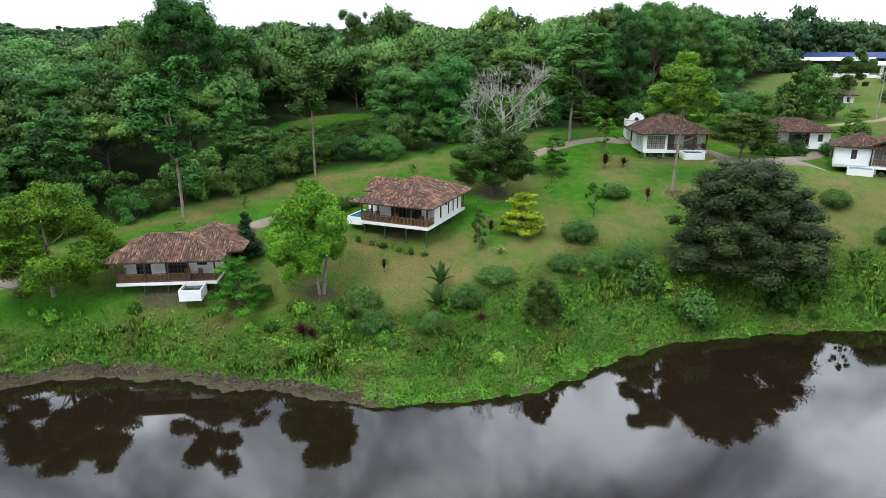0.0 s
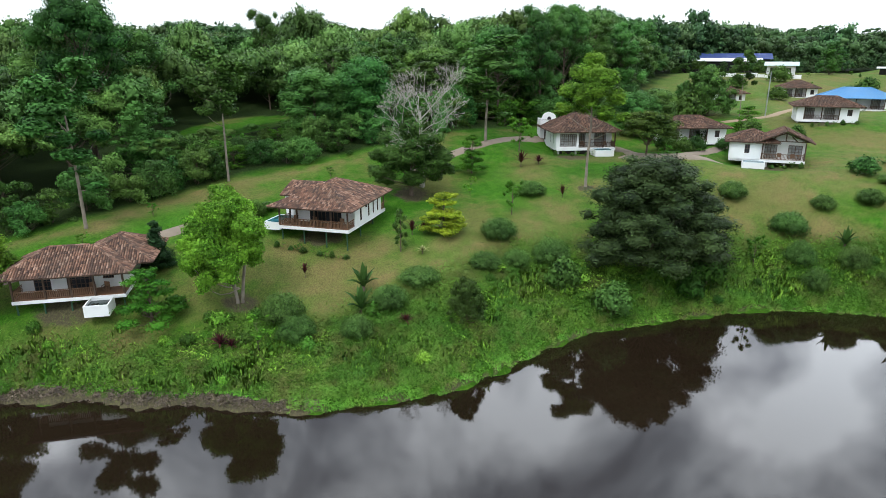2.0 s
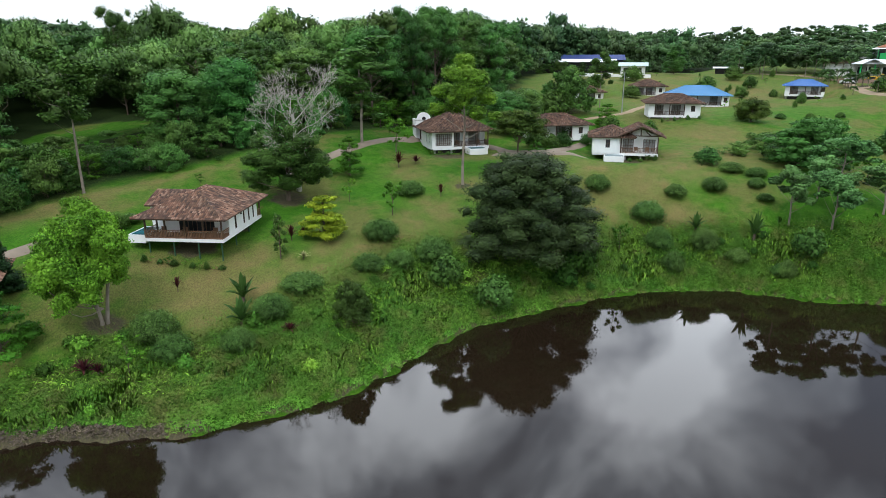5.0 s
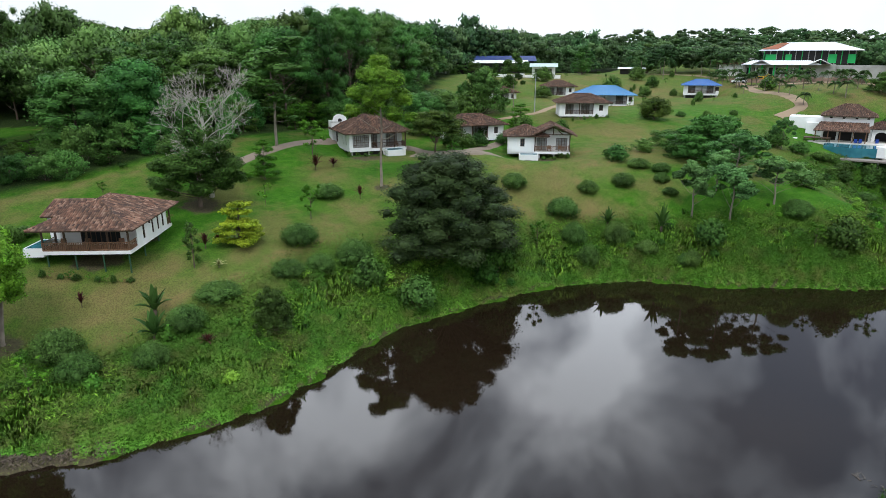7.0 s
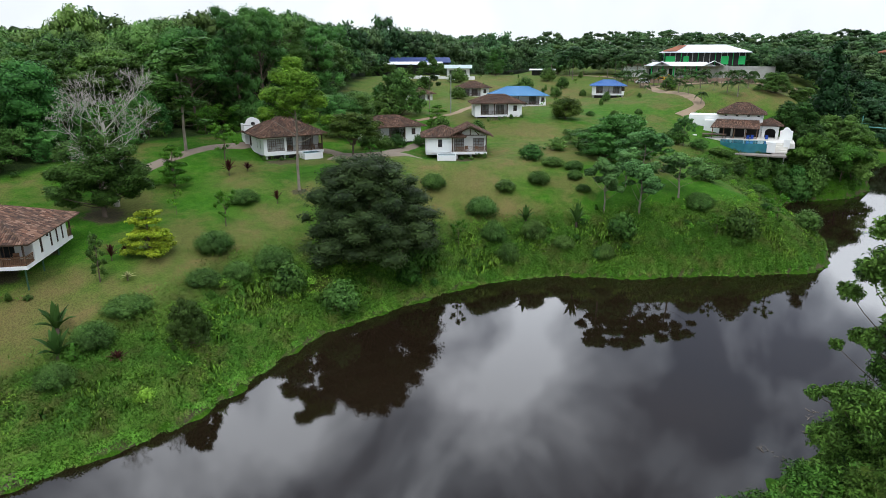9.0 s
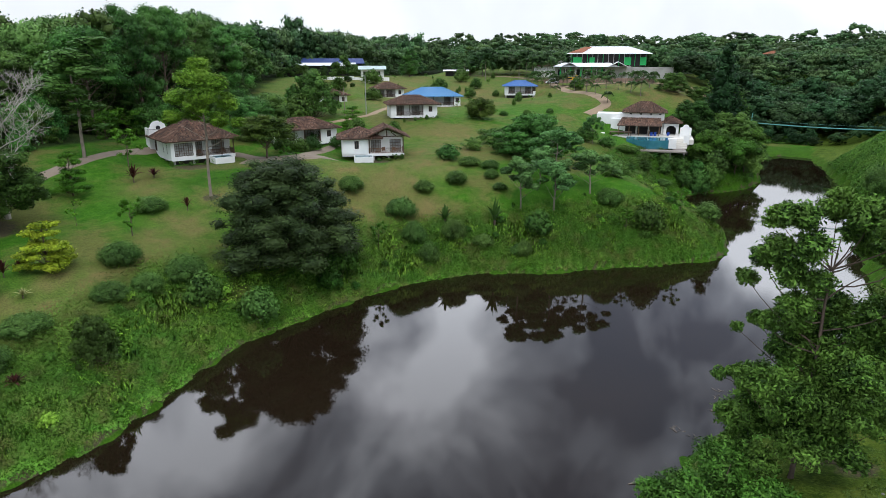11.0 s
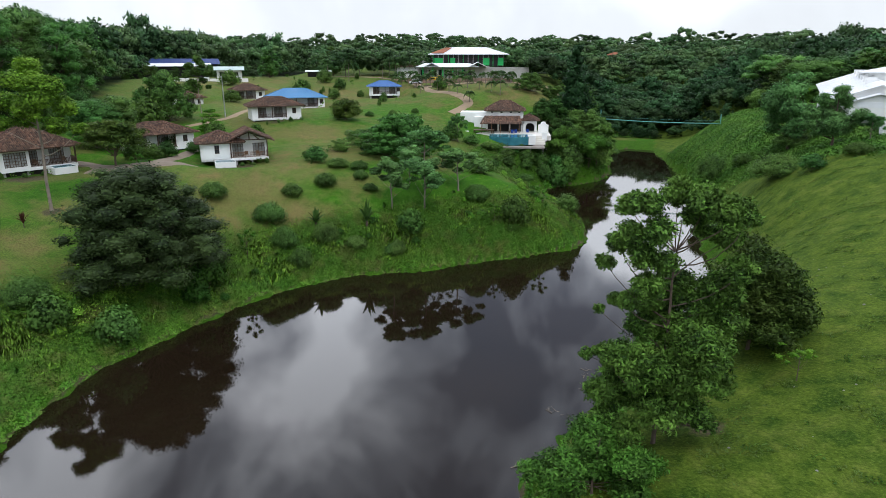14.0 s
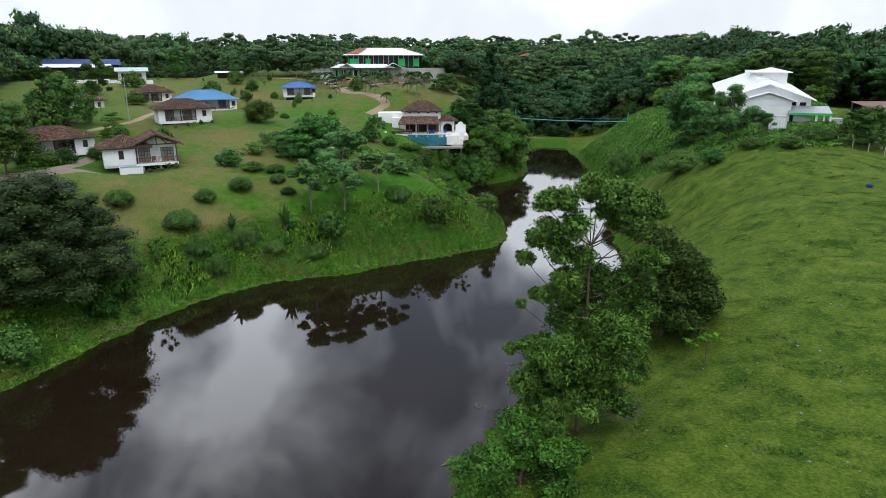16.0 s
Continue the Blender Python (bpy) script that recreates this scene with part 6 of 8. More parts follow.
P_HERB = [bush_proto(330 + i, 1.0, 1.0, 0.2, 60, m_, 9) for i, m_ in enumerate((M_WEED, M_BUSH, M_BROAD_FRESH, M_DRYGRASS))]
P_BANKSHRUB = cluster_tree(315, [(0, 3.6, 1.4), (-2, 2.9, 1.3), (2.1, 2.8, 1.3), (-3.2, 1.8, 1.0), (3.2, 1.7, 1.0), (0.4, 2.2, 1.6), (-1.6, 1.2, 1.2), (1.8, 1.1, 1.2), (0, 0.8, 1.2)], 0.24, 130, M_BROAD_FRESH, M_BROWNBARK, 0.07, 22, 0.7, 0.5, 0.9, 0.9, 1, 0.25, 0.5, 0.0, 1.0, 0.36)


def spiky(seed, count, length, width, mat, lean=0.5, stem=0.3, two_ranks=False):
    """Long strap leaves from one base (cordyline, traveller's palm, banana)."""
    rng = np.random.default_rng(seed)
    vs, fs = [], []
    for i in range(count):
        a = i * 2.39996 if not two_ranks else (0 if i % 2 else math.pi)
        le = lean * (i + 1) / count * (1.4 if two_ranks else 1) + rng.uniform(-0.1, 0.1)
        L = length * rng.uniform(0.8, 1.1)
        o = len(vs)
        for k in range(5):
            t_ = k / 4
            r = L * t_ * math.sin(le * (0.6 + 0.7 * t_))
            z = stem + L * t_ * math.cos(le * (0.6 + 0.7 * t_))
            w = width * math.sin(math.pi * (0.12 + 0.85 * t_)) * 0.5
            c = Vector((math.cos(a) * r, math.sin(a) * r, z))
            s = Vector((-math.sin(a), math.cos(a), 0)) * w
            vs += [c - s, c + Vector((0, 0, -w * 0.4)), c + s]
        for k in range(4):
            b = o + k * 3
            fs += [(b, b + 1, b + 4, b + 3), (b + 1, b + 2, b + 5, b + 4)]
    tv, tf = tube([(0, 0, -0.2), (0, 0, stem + 0.2)], [width * 0.35, width * 0.25], 6)
    return mesh_of("stem", tv, tf, M_BROWNBARK), mesh_of("leaves", vs, fs, mat), stem + length, length * 0.55


P_RED = spiky(401, 26, 1.5, 0.22, M_RED, 1.0, 0.5)
P_TRAV = spiky(402, 12, 2.6, 0.85, M_FRONDS, 0.95, 0.5)
P_PALEBUSH = spiky(403, 20, 1.0, 0.2, M_PALE, 1.1, 0.4)


def palm_proto(seed, h, fronds=14, length=2.4):
    rng = np.random.default_rng(seed)
    pts = [(0.05 * math.sin(k), 0, h * k / 6) for k in range(7)]
    tv, tf = tube([(0, 0, -0.3)] + pts, [0.2] + [0.17 - 0.012 * k for k in range(7)], 7)
    vs, fs = [], []
    for i in range(fronds):
        a = i * 2.39996
        rise = rng.uniform(-0.2, 1.1)
        for k in range(9):
            for sgn in (-1, 1):
                t0 = (k + 0.5) / 9
                r = length * t0 * math.cos(rise) * (1 - 0.15 * t0)
                z = h + length * (t0 * math.sin(rise) - 0.75 * t0 * t0)
                c = Vector((math.cos(a) * r, math.sin(a) * r, z))
                side = Vector((-math.sin(a), math.cos(a), 0)) * sgn
                fwd = Vector((math.cos(a), math.sin(a), 0))
                ll = length * 0.3 * math.sin(math.pi * (0.15 + 0.75 * t0))
                tip = c + side * ll + fwd * ll * 0.6 + Vector((0, 0, -ll * 0.5))
                o = len(vs)
                vs += [c - fwd * 0.14, c + fwd * 0.22, tip]
                fs.append((o, o + 1, o + 2))
    return mesh_of("trunk", tv, tf, M_BARK, True), mesh_of("fronds", vs, fs, M_FRONDS), h + length * 0.35, length


P_PALM = [palm_proto(500, 3.0, 18, 2.9), palm_proto(501, 5.0, 20, 3.3)]

# bleached tree, nearly leafless
rng = np.random.default_rng(42)
bits = [tube([(0, 0, -0.4), (0.2, 0, 3), (-0.1, 0.2, 6), (0.2, 0.1, 9)], [0.42, 0.33, 0.26, 0.18], 8)]
tips = []


def fork(a, d, L, r, depth):
    b = Vector(a) + d * L
    bits.append(limb(rng, a, b, r, r * 0.62, 0.07, 3 if depth > 1 else 2, 5 if depth > 1 else 3))
    if depth == 0:
        tips.append(b)
        return
    for _ in range(3):
        dd = (d + Vector(rng.normal(size=3) * 0.55) + Vector((0, 0, 0.12))).normalized()
        fork(b, dd, L * rng.uniform(0.6, 0.8), max(r * 0.58, 0.016), depth - 1)


for k in range(8):
    a = k * 2.4
    fork((0.1, 0.1, 3.6 + 0.65 * k), Vector((math.cos(a), math.sin(a), 0.35 + 0.08 * k)).normalized(), 2.7, 0.085, 5)
vs, fs = merge(bits)
bare_leaves = cards(rng, np.array([t_ for t_ in tips if t_.z < 11])[::2] + rng.normal(size=(len([t_ for t_ in tips if t_.z < 11][::2]), 3)) * 0.2, rng.normal(size=(len([t_ for t_ in tips if t_.z < 11][::2]), 3)) + np.array([0, 0, 1]), 0.4)
bv = np.array([tuple(q) for q in vs])
P_BARE = (mesh_of("trunk", vs, fs, M_GREYBARK), leaf_mesh("crown", bare_leaves, M_FOREST), *extent(bv))

# trees that stand singly
LABELS = {
    "light": (P_LIGHT, "fresh green spreading tree with pale forked trunk on the bank"),
    "leftspread": (P_SPREAD, "wide spreading green tree beside the gravel road"),
    "conifer": (P_CONIFER, "small dark conifer behind the villa"),
    "tallpale": (P_TALL[0], "tall slim tree with pale bare trunk at the wood's edge"),
    "tallvine": (P_TALL[1], "tall tree hung with creepers at the wood's edge"),
    "mango": (P_MANGO, "dense dark green tree behind the villa"),
    "bare": (P_BARE, "bleached nearly leafless tree with fine twigs"),
    "tallL": (P_TALL[1], "tall pale-trunked tree beside the gravel road"),
    "tallbright": (P_BRIGHT, "tall tree with straight pale trunk and yellow-green crown"),
    "yellow": (P_YELLOW, "small bright yellow-green tree on the lawn"),
    "column": (P_COLUMN, "slim columnar green tree on the lawn"),
    "tier": (P_TIER, "small tree with layered fresh green branches on the lawn"),
    "small": (P_SMALL, "slender young green tree in the grass"),
    "seed": (P_SEED, "thin light green sapling in the grass"),
    "flat": (P_FLAT, "flat-topped olive green tree beside the turning place"),
    "bigdark": (P_MASS, "large dark tree between the villas"),
    "conif": (P_MASS, "small dark feathery tree on the bank"),
    "round": (P_ROUND, "round olive-brown tree on the lawn"),
}
FACING = {"light": 10, "leftspread": 32, "tallbright": -22, "mango": -6}
for key, (proto, label) in LABELS.items():
    for x, y, h, w in PLACES[key]:
        plant(proto, x, y, h, w, label, turn=FACING.get(key))
plant(P_NEAR, 40.6, 10.5, P_NEAR[2], 2 * P_NEAR[3], "tall loose tree with clustered leaves on the near bank", turn=-75.5)
plant(P_SECOND, 54.5, 7.2, P_SECOND[2], 2.55 * P_SECOND[3], "dense olive green tree at the meadow's edge", turn=-83.7)
plant(P_DARK, 38.8, 72.6, 18.0 - gz(38.8, 72.6), 17.8, "huge dense dark-leaved tree at the water's edge")
for x, y, h, w in ((43.4, 67.4, 5.2, 5.4), (46.0, 69.4, 4.2, 4.2), (41.2, 66.2, 3.0, 3.6)):
    plant(P_LEAFY, x, y, h, w, "leafy green shrub under the dark tree", "shrub", "shrub")
for i, (x, y, h, w) in enumerate(PLACES["broad"]):
    plant(P_BROADT[i % 2], x, y, h, w, "loose broad-leaved tree on the grassy point")
plant(P_MASS, *PLACES["mass"][0], "dark bushy tree in the hollow")
plant(P_MASS, 98.5, 79.5, 7.5, 11, "dark bushy tree in the hollow")
plant(P_CONIFER, 170.5, 76, 22, 12.5, "tall dark pine beside the inlet")
for x, y, h, w in ((163, 80, 7, 11), (164, 70, 9, 13), (171, 70, 8, 12), (177, 78, 11, 12), (157, 73, 6.5, 9), (186, 90, 5, 9), (180, 95, 5.5, 9), (196, 94, 5, 9), (206, 99, 4.5, 9)):
    plant(P_MASS, x, y, h, w, "dark bushy tree beside the inlet")
for i, (x, y, h, w) in enumerate(PLACES["wtree"]):
    plant((P_HALL, P_HALL, P_BROADT[0], P_MASS)[i], x, y, h, w, "broad-leaved tree beside the white hall")
plant(P_BANKSHRUB, *PLACES["bankshrub"][0], "bright green shrub overhanging the near bank", "shrub", "shrub")
for i, (x, y, h, w) in enumerate(PLACES["bush"]):
    plant(P_BUSH[i % 3], x, y, 0.84 * h, w, "rounded clipped grey-green bush on the grass", "bush", "bush", "rounded bushes")
for i, (x, y, h, w) in enumerate(PLACES["shrub"]):
    plant(P_SHRUB[i % 2], x, y, h, w, "dark leafy shrub on the grassy slope", "shrub", "shrub")
for x, y, h, w in PLACES["hedge"]:
    plant(P_SHRUB[0], x, y, h, w, "leafy hedge plant beside the villa", "shrub", "shrub")
for x, y, h, w in PLACES["red"] + PLACES["reddark"] + [(9.8, 77.4, 1.5, 1.0), (-11.6, 58.7, 1.3, 1.2)]:
    plant(P_RED, x, y, h, w, "purple-red leaved garden plant", "plant", "cordyline", "red plants")
for x, y, h, w in PLACES["white"]:
    plant(P_PALEBUSH, x, y, h, w, "pale yellow garden plant on the lawn", "plant", "garden_plant")
for x, y, h, w in PLACES["trav"] + PLACES["palm"]:
    plant(P_TRAV, x, y, h, w, "fan of long upright banana-like leaves", "plant", "fan_palm", "fan palms")
# low planting along the villas' feet
rng = np.random.default_rng(77)
for ox, oy, ang, n_, step in ((-8.6, 76.6, -25, 11, 0.95), (38.4, 110.0, -4, 8, 1.4), (71.6, 96.0, -32, 6, 1.1), (96, 118.2, -14, 7, 1.5)):
    for i in range(n_):
        d = i * step + rng.uniform(-0.2, 0.2)
        plant((P_SHRUB[0], P_SEED, P_HERB[1], P_SMALL)[i % 4], ox + d * math.cos(radians(ang)), oy + d * math.sin(radians(ang)), rng.uniform(0.6, 1.2), rng.uniform(0.7, 1.2), "low leafy plant at the villa's foot", "plant", "garden_plant", "foundation plants")

# rank weeds in clumps on the bank
rng = np.random.default_rng(5)
for i in range(330):
    x, y = rng.uniform(-50, 118), rng.uniform(48, 84)
    s_ = float(shore_distance(np.array([x]), np.array([y]))[0])
    if not 0.8 < s_ < 12 or y < 0.28 * x + 14:
        continue
    h = rng.uniform(0.5, 1.5)
    plant((P_HERB[0], P_HERB[2], P_HERB[3])[i % 3] if i % 9 else P_LEAFY, x, y, h, h * rng.uniform(1.2, 2.2), "clump of rank leafy weeds on the bank", "weed", "weed_clump", "weed clumps", sink=0.1)

# ---- woods ----
def in_woods(x, y):
    """How far inside the wooded ground a place lies; below zero: open."""
    b = float(beyond_edge(x, y)[0])
    a, d = math.degrees(math.atan2(x, y)), math.hypot(x, y)
    east = min((a - 66) * 3.2, d - (252 if a < 77 else 252 - (a - 77) * 12 if a < 82 else 192 if a < 88 else 178))
    if 95 < x < 215 and -24 < y < -6:
        east = -1
    return max(b, east)


CLEARING = (-23, 147, 11, 12)
rng = np.random.default_rng(7)
near_woods, far_crowns, taken = [], [], {}
for _ in range(30000):
    x, y = rng.uniform(-150, 420), rng.uniform(-120, 420)
    az_, d = math.degrees(math.atan2(x, y)), math.hypot(x, y)
    if not -42 < az_ < 105 or d > 430:
        continue
    b = in_woods(x, y)
    if b < 2.0 or math.hypot((x - CLEARING[0]) / CLEARING[2], (y - CLEARING[1]) / CLEARING[3]) < 1:
        continue
    low_ = -15 < az_ < -3 and d < 132
    gap = 2.5 if low_ else 2.9 if b < 11 else 5.8 if b < 45 else 7.8
    cell = (int(x // 9), int(y // 9))
    if any((x - p) ** 2 + (y - q) ** 2 < gap * gap for i in (-1, 0, 1) for j in (-1, 0, 1) for p, q in taken.get((cell[0] + i, cell[1] + j), ())):
        continue
    taken.setdefault(cell, []).append((x, y))
    if b < 11:
        h, w = rng.uniform(2.5, 4.5) + b * 0.35, rng.uniform(4.2, 6.5)
    else:
        h = min(rng.uniform(8.5, 13.5) + min(b, 60) * 0.1, 19)
        if rng.uniform() < 0.06:
            h *= 1.3
        w = h * rng.uniform(0.6, 1.0)
    if low_:      # low young growth in front of the clearing
        h = min(h, 27.5 - 0.104 * d - gz(x, y) + 2.5 + rng.uniform(-2, 0.5))
        h = max(h, 2.2)
        w = min(w, h * 1.3)
    if 62 < az_ < 84 and d > 240:
        h *= 0.82
    if 21 < az_ < 52 and d > 205:      # taller trees behind the barn
        h *= 1.22
    if 4 < az_ < 34 and d > 150:
        h *= 1.16
    if d > 185 and b >= 11:      # broad umbrella crowns
        w = min(h * rng.uniform(0.85, 1.25), 17.0)
    else:
        w = min(w, 12.0)
    (near_woods if (d < 165 and b < 30) or (az_ > 77 and d < 236 and b < 30) else far_crowns).append((x, y, h, w, b))
for i, (x, y, h, w, b) in enumerate(near_woods):
    if b < 11 or h < 6:
        plant(P_UNDER[i % 5], x, y, h, w, "dense leafy undergrowth shrub at the wood's edge", "shrub", "shrub", "undergrowth", sink=0.4)
    else:
        plant(P_FOREST[i % 6], x, y, h, w, "dense dark green rainforest tree", "tree", "tree", "forest trees", sink=0.3)
for x, y, h, w, k in ((-40, 112, 28.5, 14, 2), (-47, 118, 23, 14, 0), (-38, 128, 22.5, 14, 2), (-18, 172, 24.5, 9, 1), (44, 138, 24.5, 11, 1), (52, 146, 25, 12, 3), (33, 132, 20, 13, 2), (62, 156, 22, 13, 4), (74, 164, 21, 12, 1), (-60, 110, 20, 14, 5)):
    plant(P_GIANT[k % 3], x, y, h, w, "tall emergent rainforest tree above the canopy", "tree", "tree", "forest trees", sink=0.3)


def far_crown(seed, shape, n_, leaf, per, squash, core):
    """The leaves of a far tree, one metre tall and one metre wide."""
    rng_ = np.random.default_rng(seed)
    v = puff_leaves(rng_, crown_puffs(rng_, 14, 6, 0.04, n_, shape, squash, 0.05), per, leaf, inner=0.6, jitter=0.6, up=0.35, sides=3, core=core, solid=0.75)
    h, r = extent(v)
    v[:, :3] /= np.array([2 * r, 2 * r, h])
    return v


def canopy(name, crowns, protos, label, seed, mat, sink=0.03):
    rng_ = np.random.default_rng(seed)
    out, tones = [], []
    xs, ys = np.array([c[0] for c in crowns]), np.array([c[1] for c in crowns])
    for (x, y, h, w, *_), z in zip(crowns, ground_at(xs, ys)):
        v = protos[rng_.integers(len(protos))]
        a = rng_.uniform(0, 2 * math.pi)
        ca, sa = math.cos(a), math.sin(a)
        q = v.copy()
        q[:, 0], q[:, 1], q[:, 2] = x + (v[:, 0] * ca - v[:, 1] * sa) * w, y + (v[:, 0] * sa + v[:, 1] * ca) * w, z + (v[:, 2] * (1 + sink) - sink) * h
        q[:, 3], q[:, 4] = v[:, 3] * ca - v[:, 4] * sa, v[:, 3] * sa + v[:, 4] * ca
        out.append(q)
        tones.append(np.full(len(v), rng_.uniform(), np.float32))
    v = np.concatenate(out)
    ob = new(name, leaf_mesh(name, v, mat, 3))
    ob.data.attributes.new("tone", "FLOAT", "POINT").data.foreach_set("value", np.concatenate(tones))
    return tagged(ob, label, "woods", kind="stuff")


FAR_A = [far_crown(600 + i, "umbrella", n_, 0.42, 17, sq, 0.6) for i, (n_, sq) in enumerate(((22, 0.7), (26, 0.6), (30, 0.75), (24, 0.55)))]
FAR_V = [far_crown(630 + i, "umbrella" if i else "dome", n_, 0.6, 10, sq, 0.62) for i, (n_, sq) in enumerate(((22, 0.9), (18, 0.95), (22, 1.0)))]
FAR_B = [far_crown(610 + i, "umbrella", n_, 0.66, 5.5, sq, 0.62) for i, (n_, sq) in enumerate(((13, 0.7), (14, 0.6), (16, 0.75)))]
FAR_C = [far_crown(620 + i, "umbrella", n_, 1.0, 2.0, sq, 0.75) for i, (n_, sq) in enumerate(((8, 0.7), (9, 0.6), (10, 0.8)))]
rng = np.random.default_rng(17)
for _ in range(300):
    a, d = radians(rng.uniform(44, 74)), rng.uniform(268, 410)
    x, y = math.sin(a) * d, math.cos(a) * d
    if math.hypot(x - 262, y - 250) > 24 and beyond_edge(x, y)[0] < 4 and math.hypot(x - 394, y - 144) > 16:
        h = rng.uniform(7, 12)
        far_crowns.append((x, y, h, h * rng.uniform(1.0, 1.5), 9))
far_crowns = [(c_, math.hypot(c_[0], c_[1]), math.degrees(math.atan2(c_[0], c_[1]))) for c_ in far_crowns]
canopy("distant_woods", [c_ for c_, d, a in far_crowns if d < 250 and a < 62], FAR_A, "dense rainforest on the slopes behind", 8, M_MIDWOODS)
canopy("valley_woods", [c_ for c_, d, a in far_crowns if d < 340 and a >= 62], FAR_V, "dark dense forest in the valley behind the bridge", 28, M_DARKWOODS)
canopy("hill_woods", [c_ for c_, d, a in far_crowns if d >= (250 if a < 62 else 340)], FAR_B, "rainforest rising over the hills behind", 18, M_FOREST_FAR, 0.3)
ring = []
rng = np.random.default_rng(9)
for i in range(2300):
    a, d = rng.uniform(radians(-44), radians(104)), math.sqrt(rng.uniform((395 if i < 1700 else 830) ** 2, 990 ** 2))
    x, y = math.sin(a) * d, math.cos(a) * d
    h = rng.uniform(8, 14) * (1.4 if rng.uniform() < 0.06 else 1)
    ring.append((x, y, h, h * rng.uniform(1.2, 1.8)))
canopy("far_woods", ring, FAR_C, "far wooded hills along the skyline", 10, M_FOREST_FAR, 0.5)

# ---- the pool lodge above the inlet ----
def pool_lodge(m):
    h = thing("pool_lodge", m, "white two-storey lodge with brown tiled roofs and open veranda", "house")
    box("terrace", -13.8, 13.8, -0.6, 12, -1.2, 0, M_TILEFLOOR, h, "pale stone terrace")
    box("terrace_wing", 8.8, 13.8, -4.5, -0.6, -1.2, -0.004, M_TILEFLOOR, h)
    wall(h, -4.6, 5.8, 4.6, 4.9, 0, 3.2, [(-4.4, -1.5, 0, 2.7), (-1.0, 1.9, 0, 2.7), (2.4, 5.5, 0, 2.7)])
    # Black panels close behind the openings imitate the shaded hall.
    for x in (-4.4, -1.0, 2.4):
        box("shade_panel", x - 0.05, x + 3.15, 4.91, 4.945, 0, 2.75, M_BLACK, h)
    posts(h, (-6.0, -3.2, -0.6, 2.2, 4.9), 0.4, 2.6, M_WOOD, 0.12)
    planes = [[(-6.6, -0.2, 2.5), (5.6, -0.2, 2.5), (5.2, 5.0, 4.1), (-5.4, 5.0, 4.1)]]
    roof(h, planes, [], M_TILE, 61, label="brown tiled veranda roof")
    # upper storey
    bm = bmesh.new()
    box_into(bm, -4.9, 6.1, 4.95, 13, 0, 5.5)
    up = part("upper_storey", bm, M_WALL, h)
    for x in (-3.2, -0.4, 2.4, 4.9):
        box("vent", x - 0.3, x + 0.3, 4.9, 4.96, 4.9, 5.25, M_BLACK, h, "small dark vent window")
    p, l_ = hip_planes(-5.6, 6.9, 4.2, 13.8, 5.5, 0.52)
    roof(h, p, l_, M_OLDTILE, 62)
    box("side_block", -13, -5.0, 9, 15, 0, 4.7, M_WALL, h, "flat-roofed white side block")
    box("parapet", -8.6, -4.95, 6.4, 9.0, 0, 3.6, M_WALL, h)
    # right wing with an arched opening
    bm = bmesh.new()
    arch = [(6.15, 0), (6.9, 0)]
    for k in range(9):
        w_ = math.pi * (1 - k / 8)
        arch.append((8.2 + 1.3 * math.cos(w_), 1.4 + 0.9 * math.sin(w_)))
    arch += [(9.5, 0), (10.2, 0), (10.2, 3.0), (6.15, 3.0)]
    f = [bm.verts.new((x, 4.3, z)) for x, z in arch]
    bm.faces.new(f)
    ex = bmesh.ops.extrude_face_region(bm, geom=list(bm.faces))
    bmesh.ops.translate(bm, vec=(0, 0.35, 0), verts=[g for g in ex["geom"] if isinstance(g, bmesh.types.BMVert)])
    bmesh.ops.recalc_face_normals(bm, faces=bm.faces)
    part("arched_wall", bm, M_WALL, h, "white wall with an arched opening")
    wall(h, 9.9, 10.2, 4.7, 11, 0, 3.0)
    # black sheet for the shaded space behind the arch
    box("shade_panel", 6.2, 9.9, 7.5, 7.6, 0, 2.9, M_BLACK, h)
    p, l_ = hip_planes(4.9, 11.2, 3.6, 12, 3.0, 0.45)
    roof(h, p, l_, M_OLDTILE, 63)
    # pool: infinity edge with a tiled front wall
    bm = bmesh.new()
    front = [(-3.6, -0.65), (-3.6, -5.4)]
    for k in range(11):
        x = -3.2 + 11.0 * k / 10
        front.append((x, -6.4 - 2.0 * math.sin(math.pi * k / 10)))
    front += [(8.6, -5.4), (8.6, -0.65)]
    f = [bm.verts.new((x, y, -0.12)) for x, y in front]
    bm.faces.new(f)
    ex = bmesh.ops.extrude_face_region(bm, geom=list(bm.faces))
    bmesh.ops.translate(bm, vec=(0, 0, -2.0), verts=[g for g in ex["geom"] if isinstance(g, bmesh.types.BMVert)])
    bmesh.ops.recalc_face_normals(bm, faces=bm.faces)
    part("pool", bm, M_POOL, h, "teal infinity pool with tiled front")
    box("pool_block", 7.2, 9.4, -6.6, -4.6, -2.1, 0.25, M_WALL, h)
    for k in range(4):
        box("step", 9.4, 12.2, -5.0 - k * 0.5, -4.5 - k * 0.5, -2.1, -0.35 - k * 0.45, M_TILEFLOOR, h)
    box("lower_deck", -1.5, 11.8, -11.2, -8.6, -2.5, -2.15, M_GREYDECK, h, "weathered grey timber lower deck")
    box("lower_deck_side", 8.7, 11.8, -8.6, -4.6, -2.5, -2.15, M_GREYDECK, h)
    box("retaining_wall", -9, 13, -1.2, 2, -7, -1.2, M_CONCRETE, h)
    for x, z in ((4.5, -5), (8, -7), (11.4, -9.5)):
        box("pillar", x - 0.15, x + 0.15, -9.4, -9.1, z, -2.5, M_CONCRETE, h)
    # curved white garden wall
    bm = bmesh.new()
    prof = [(10.4, 0), (10.4, 2.2), (10.9, 2.3)]
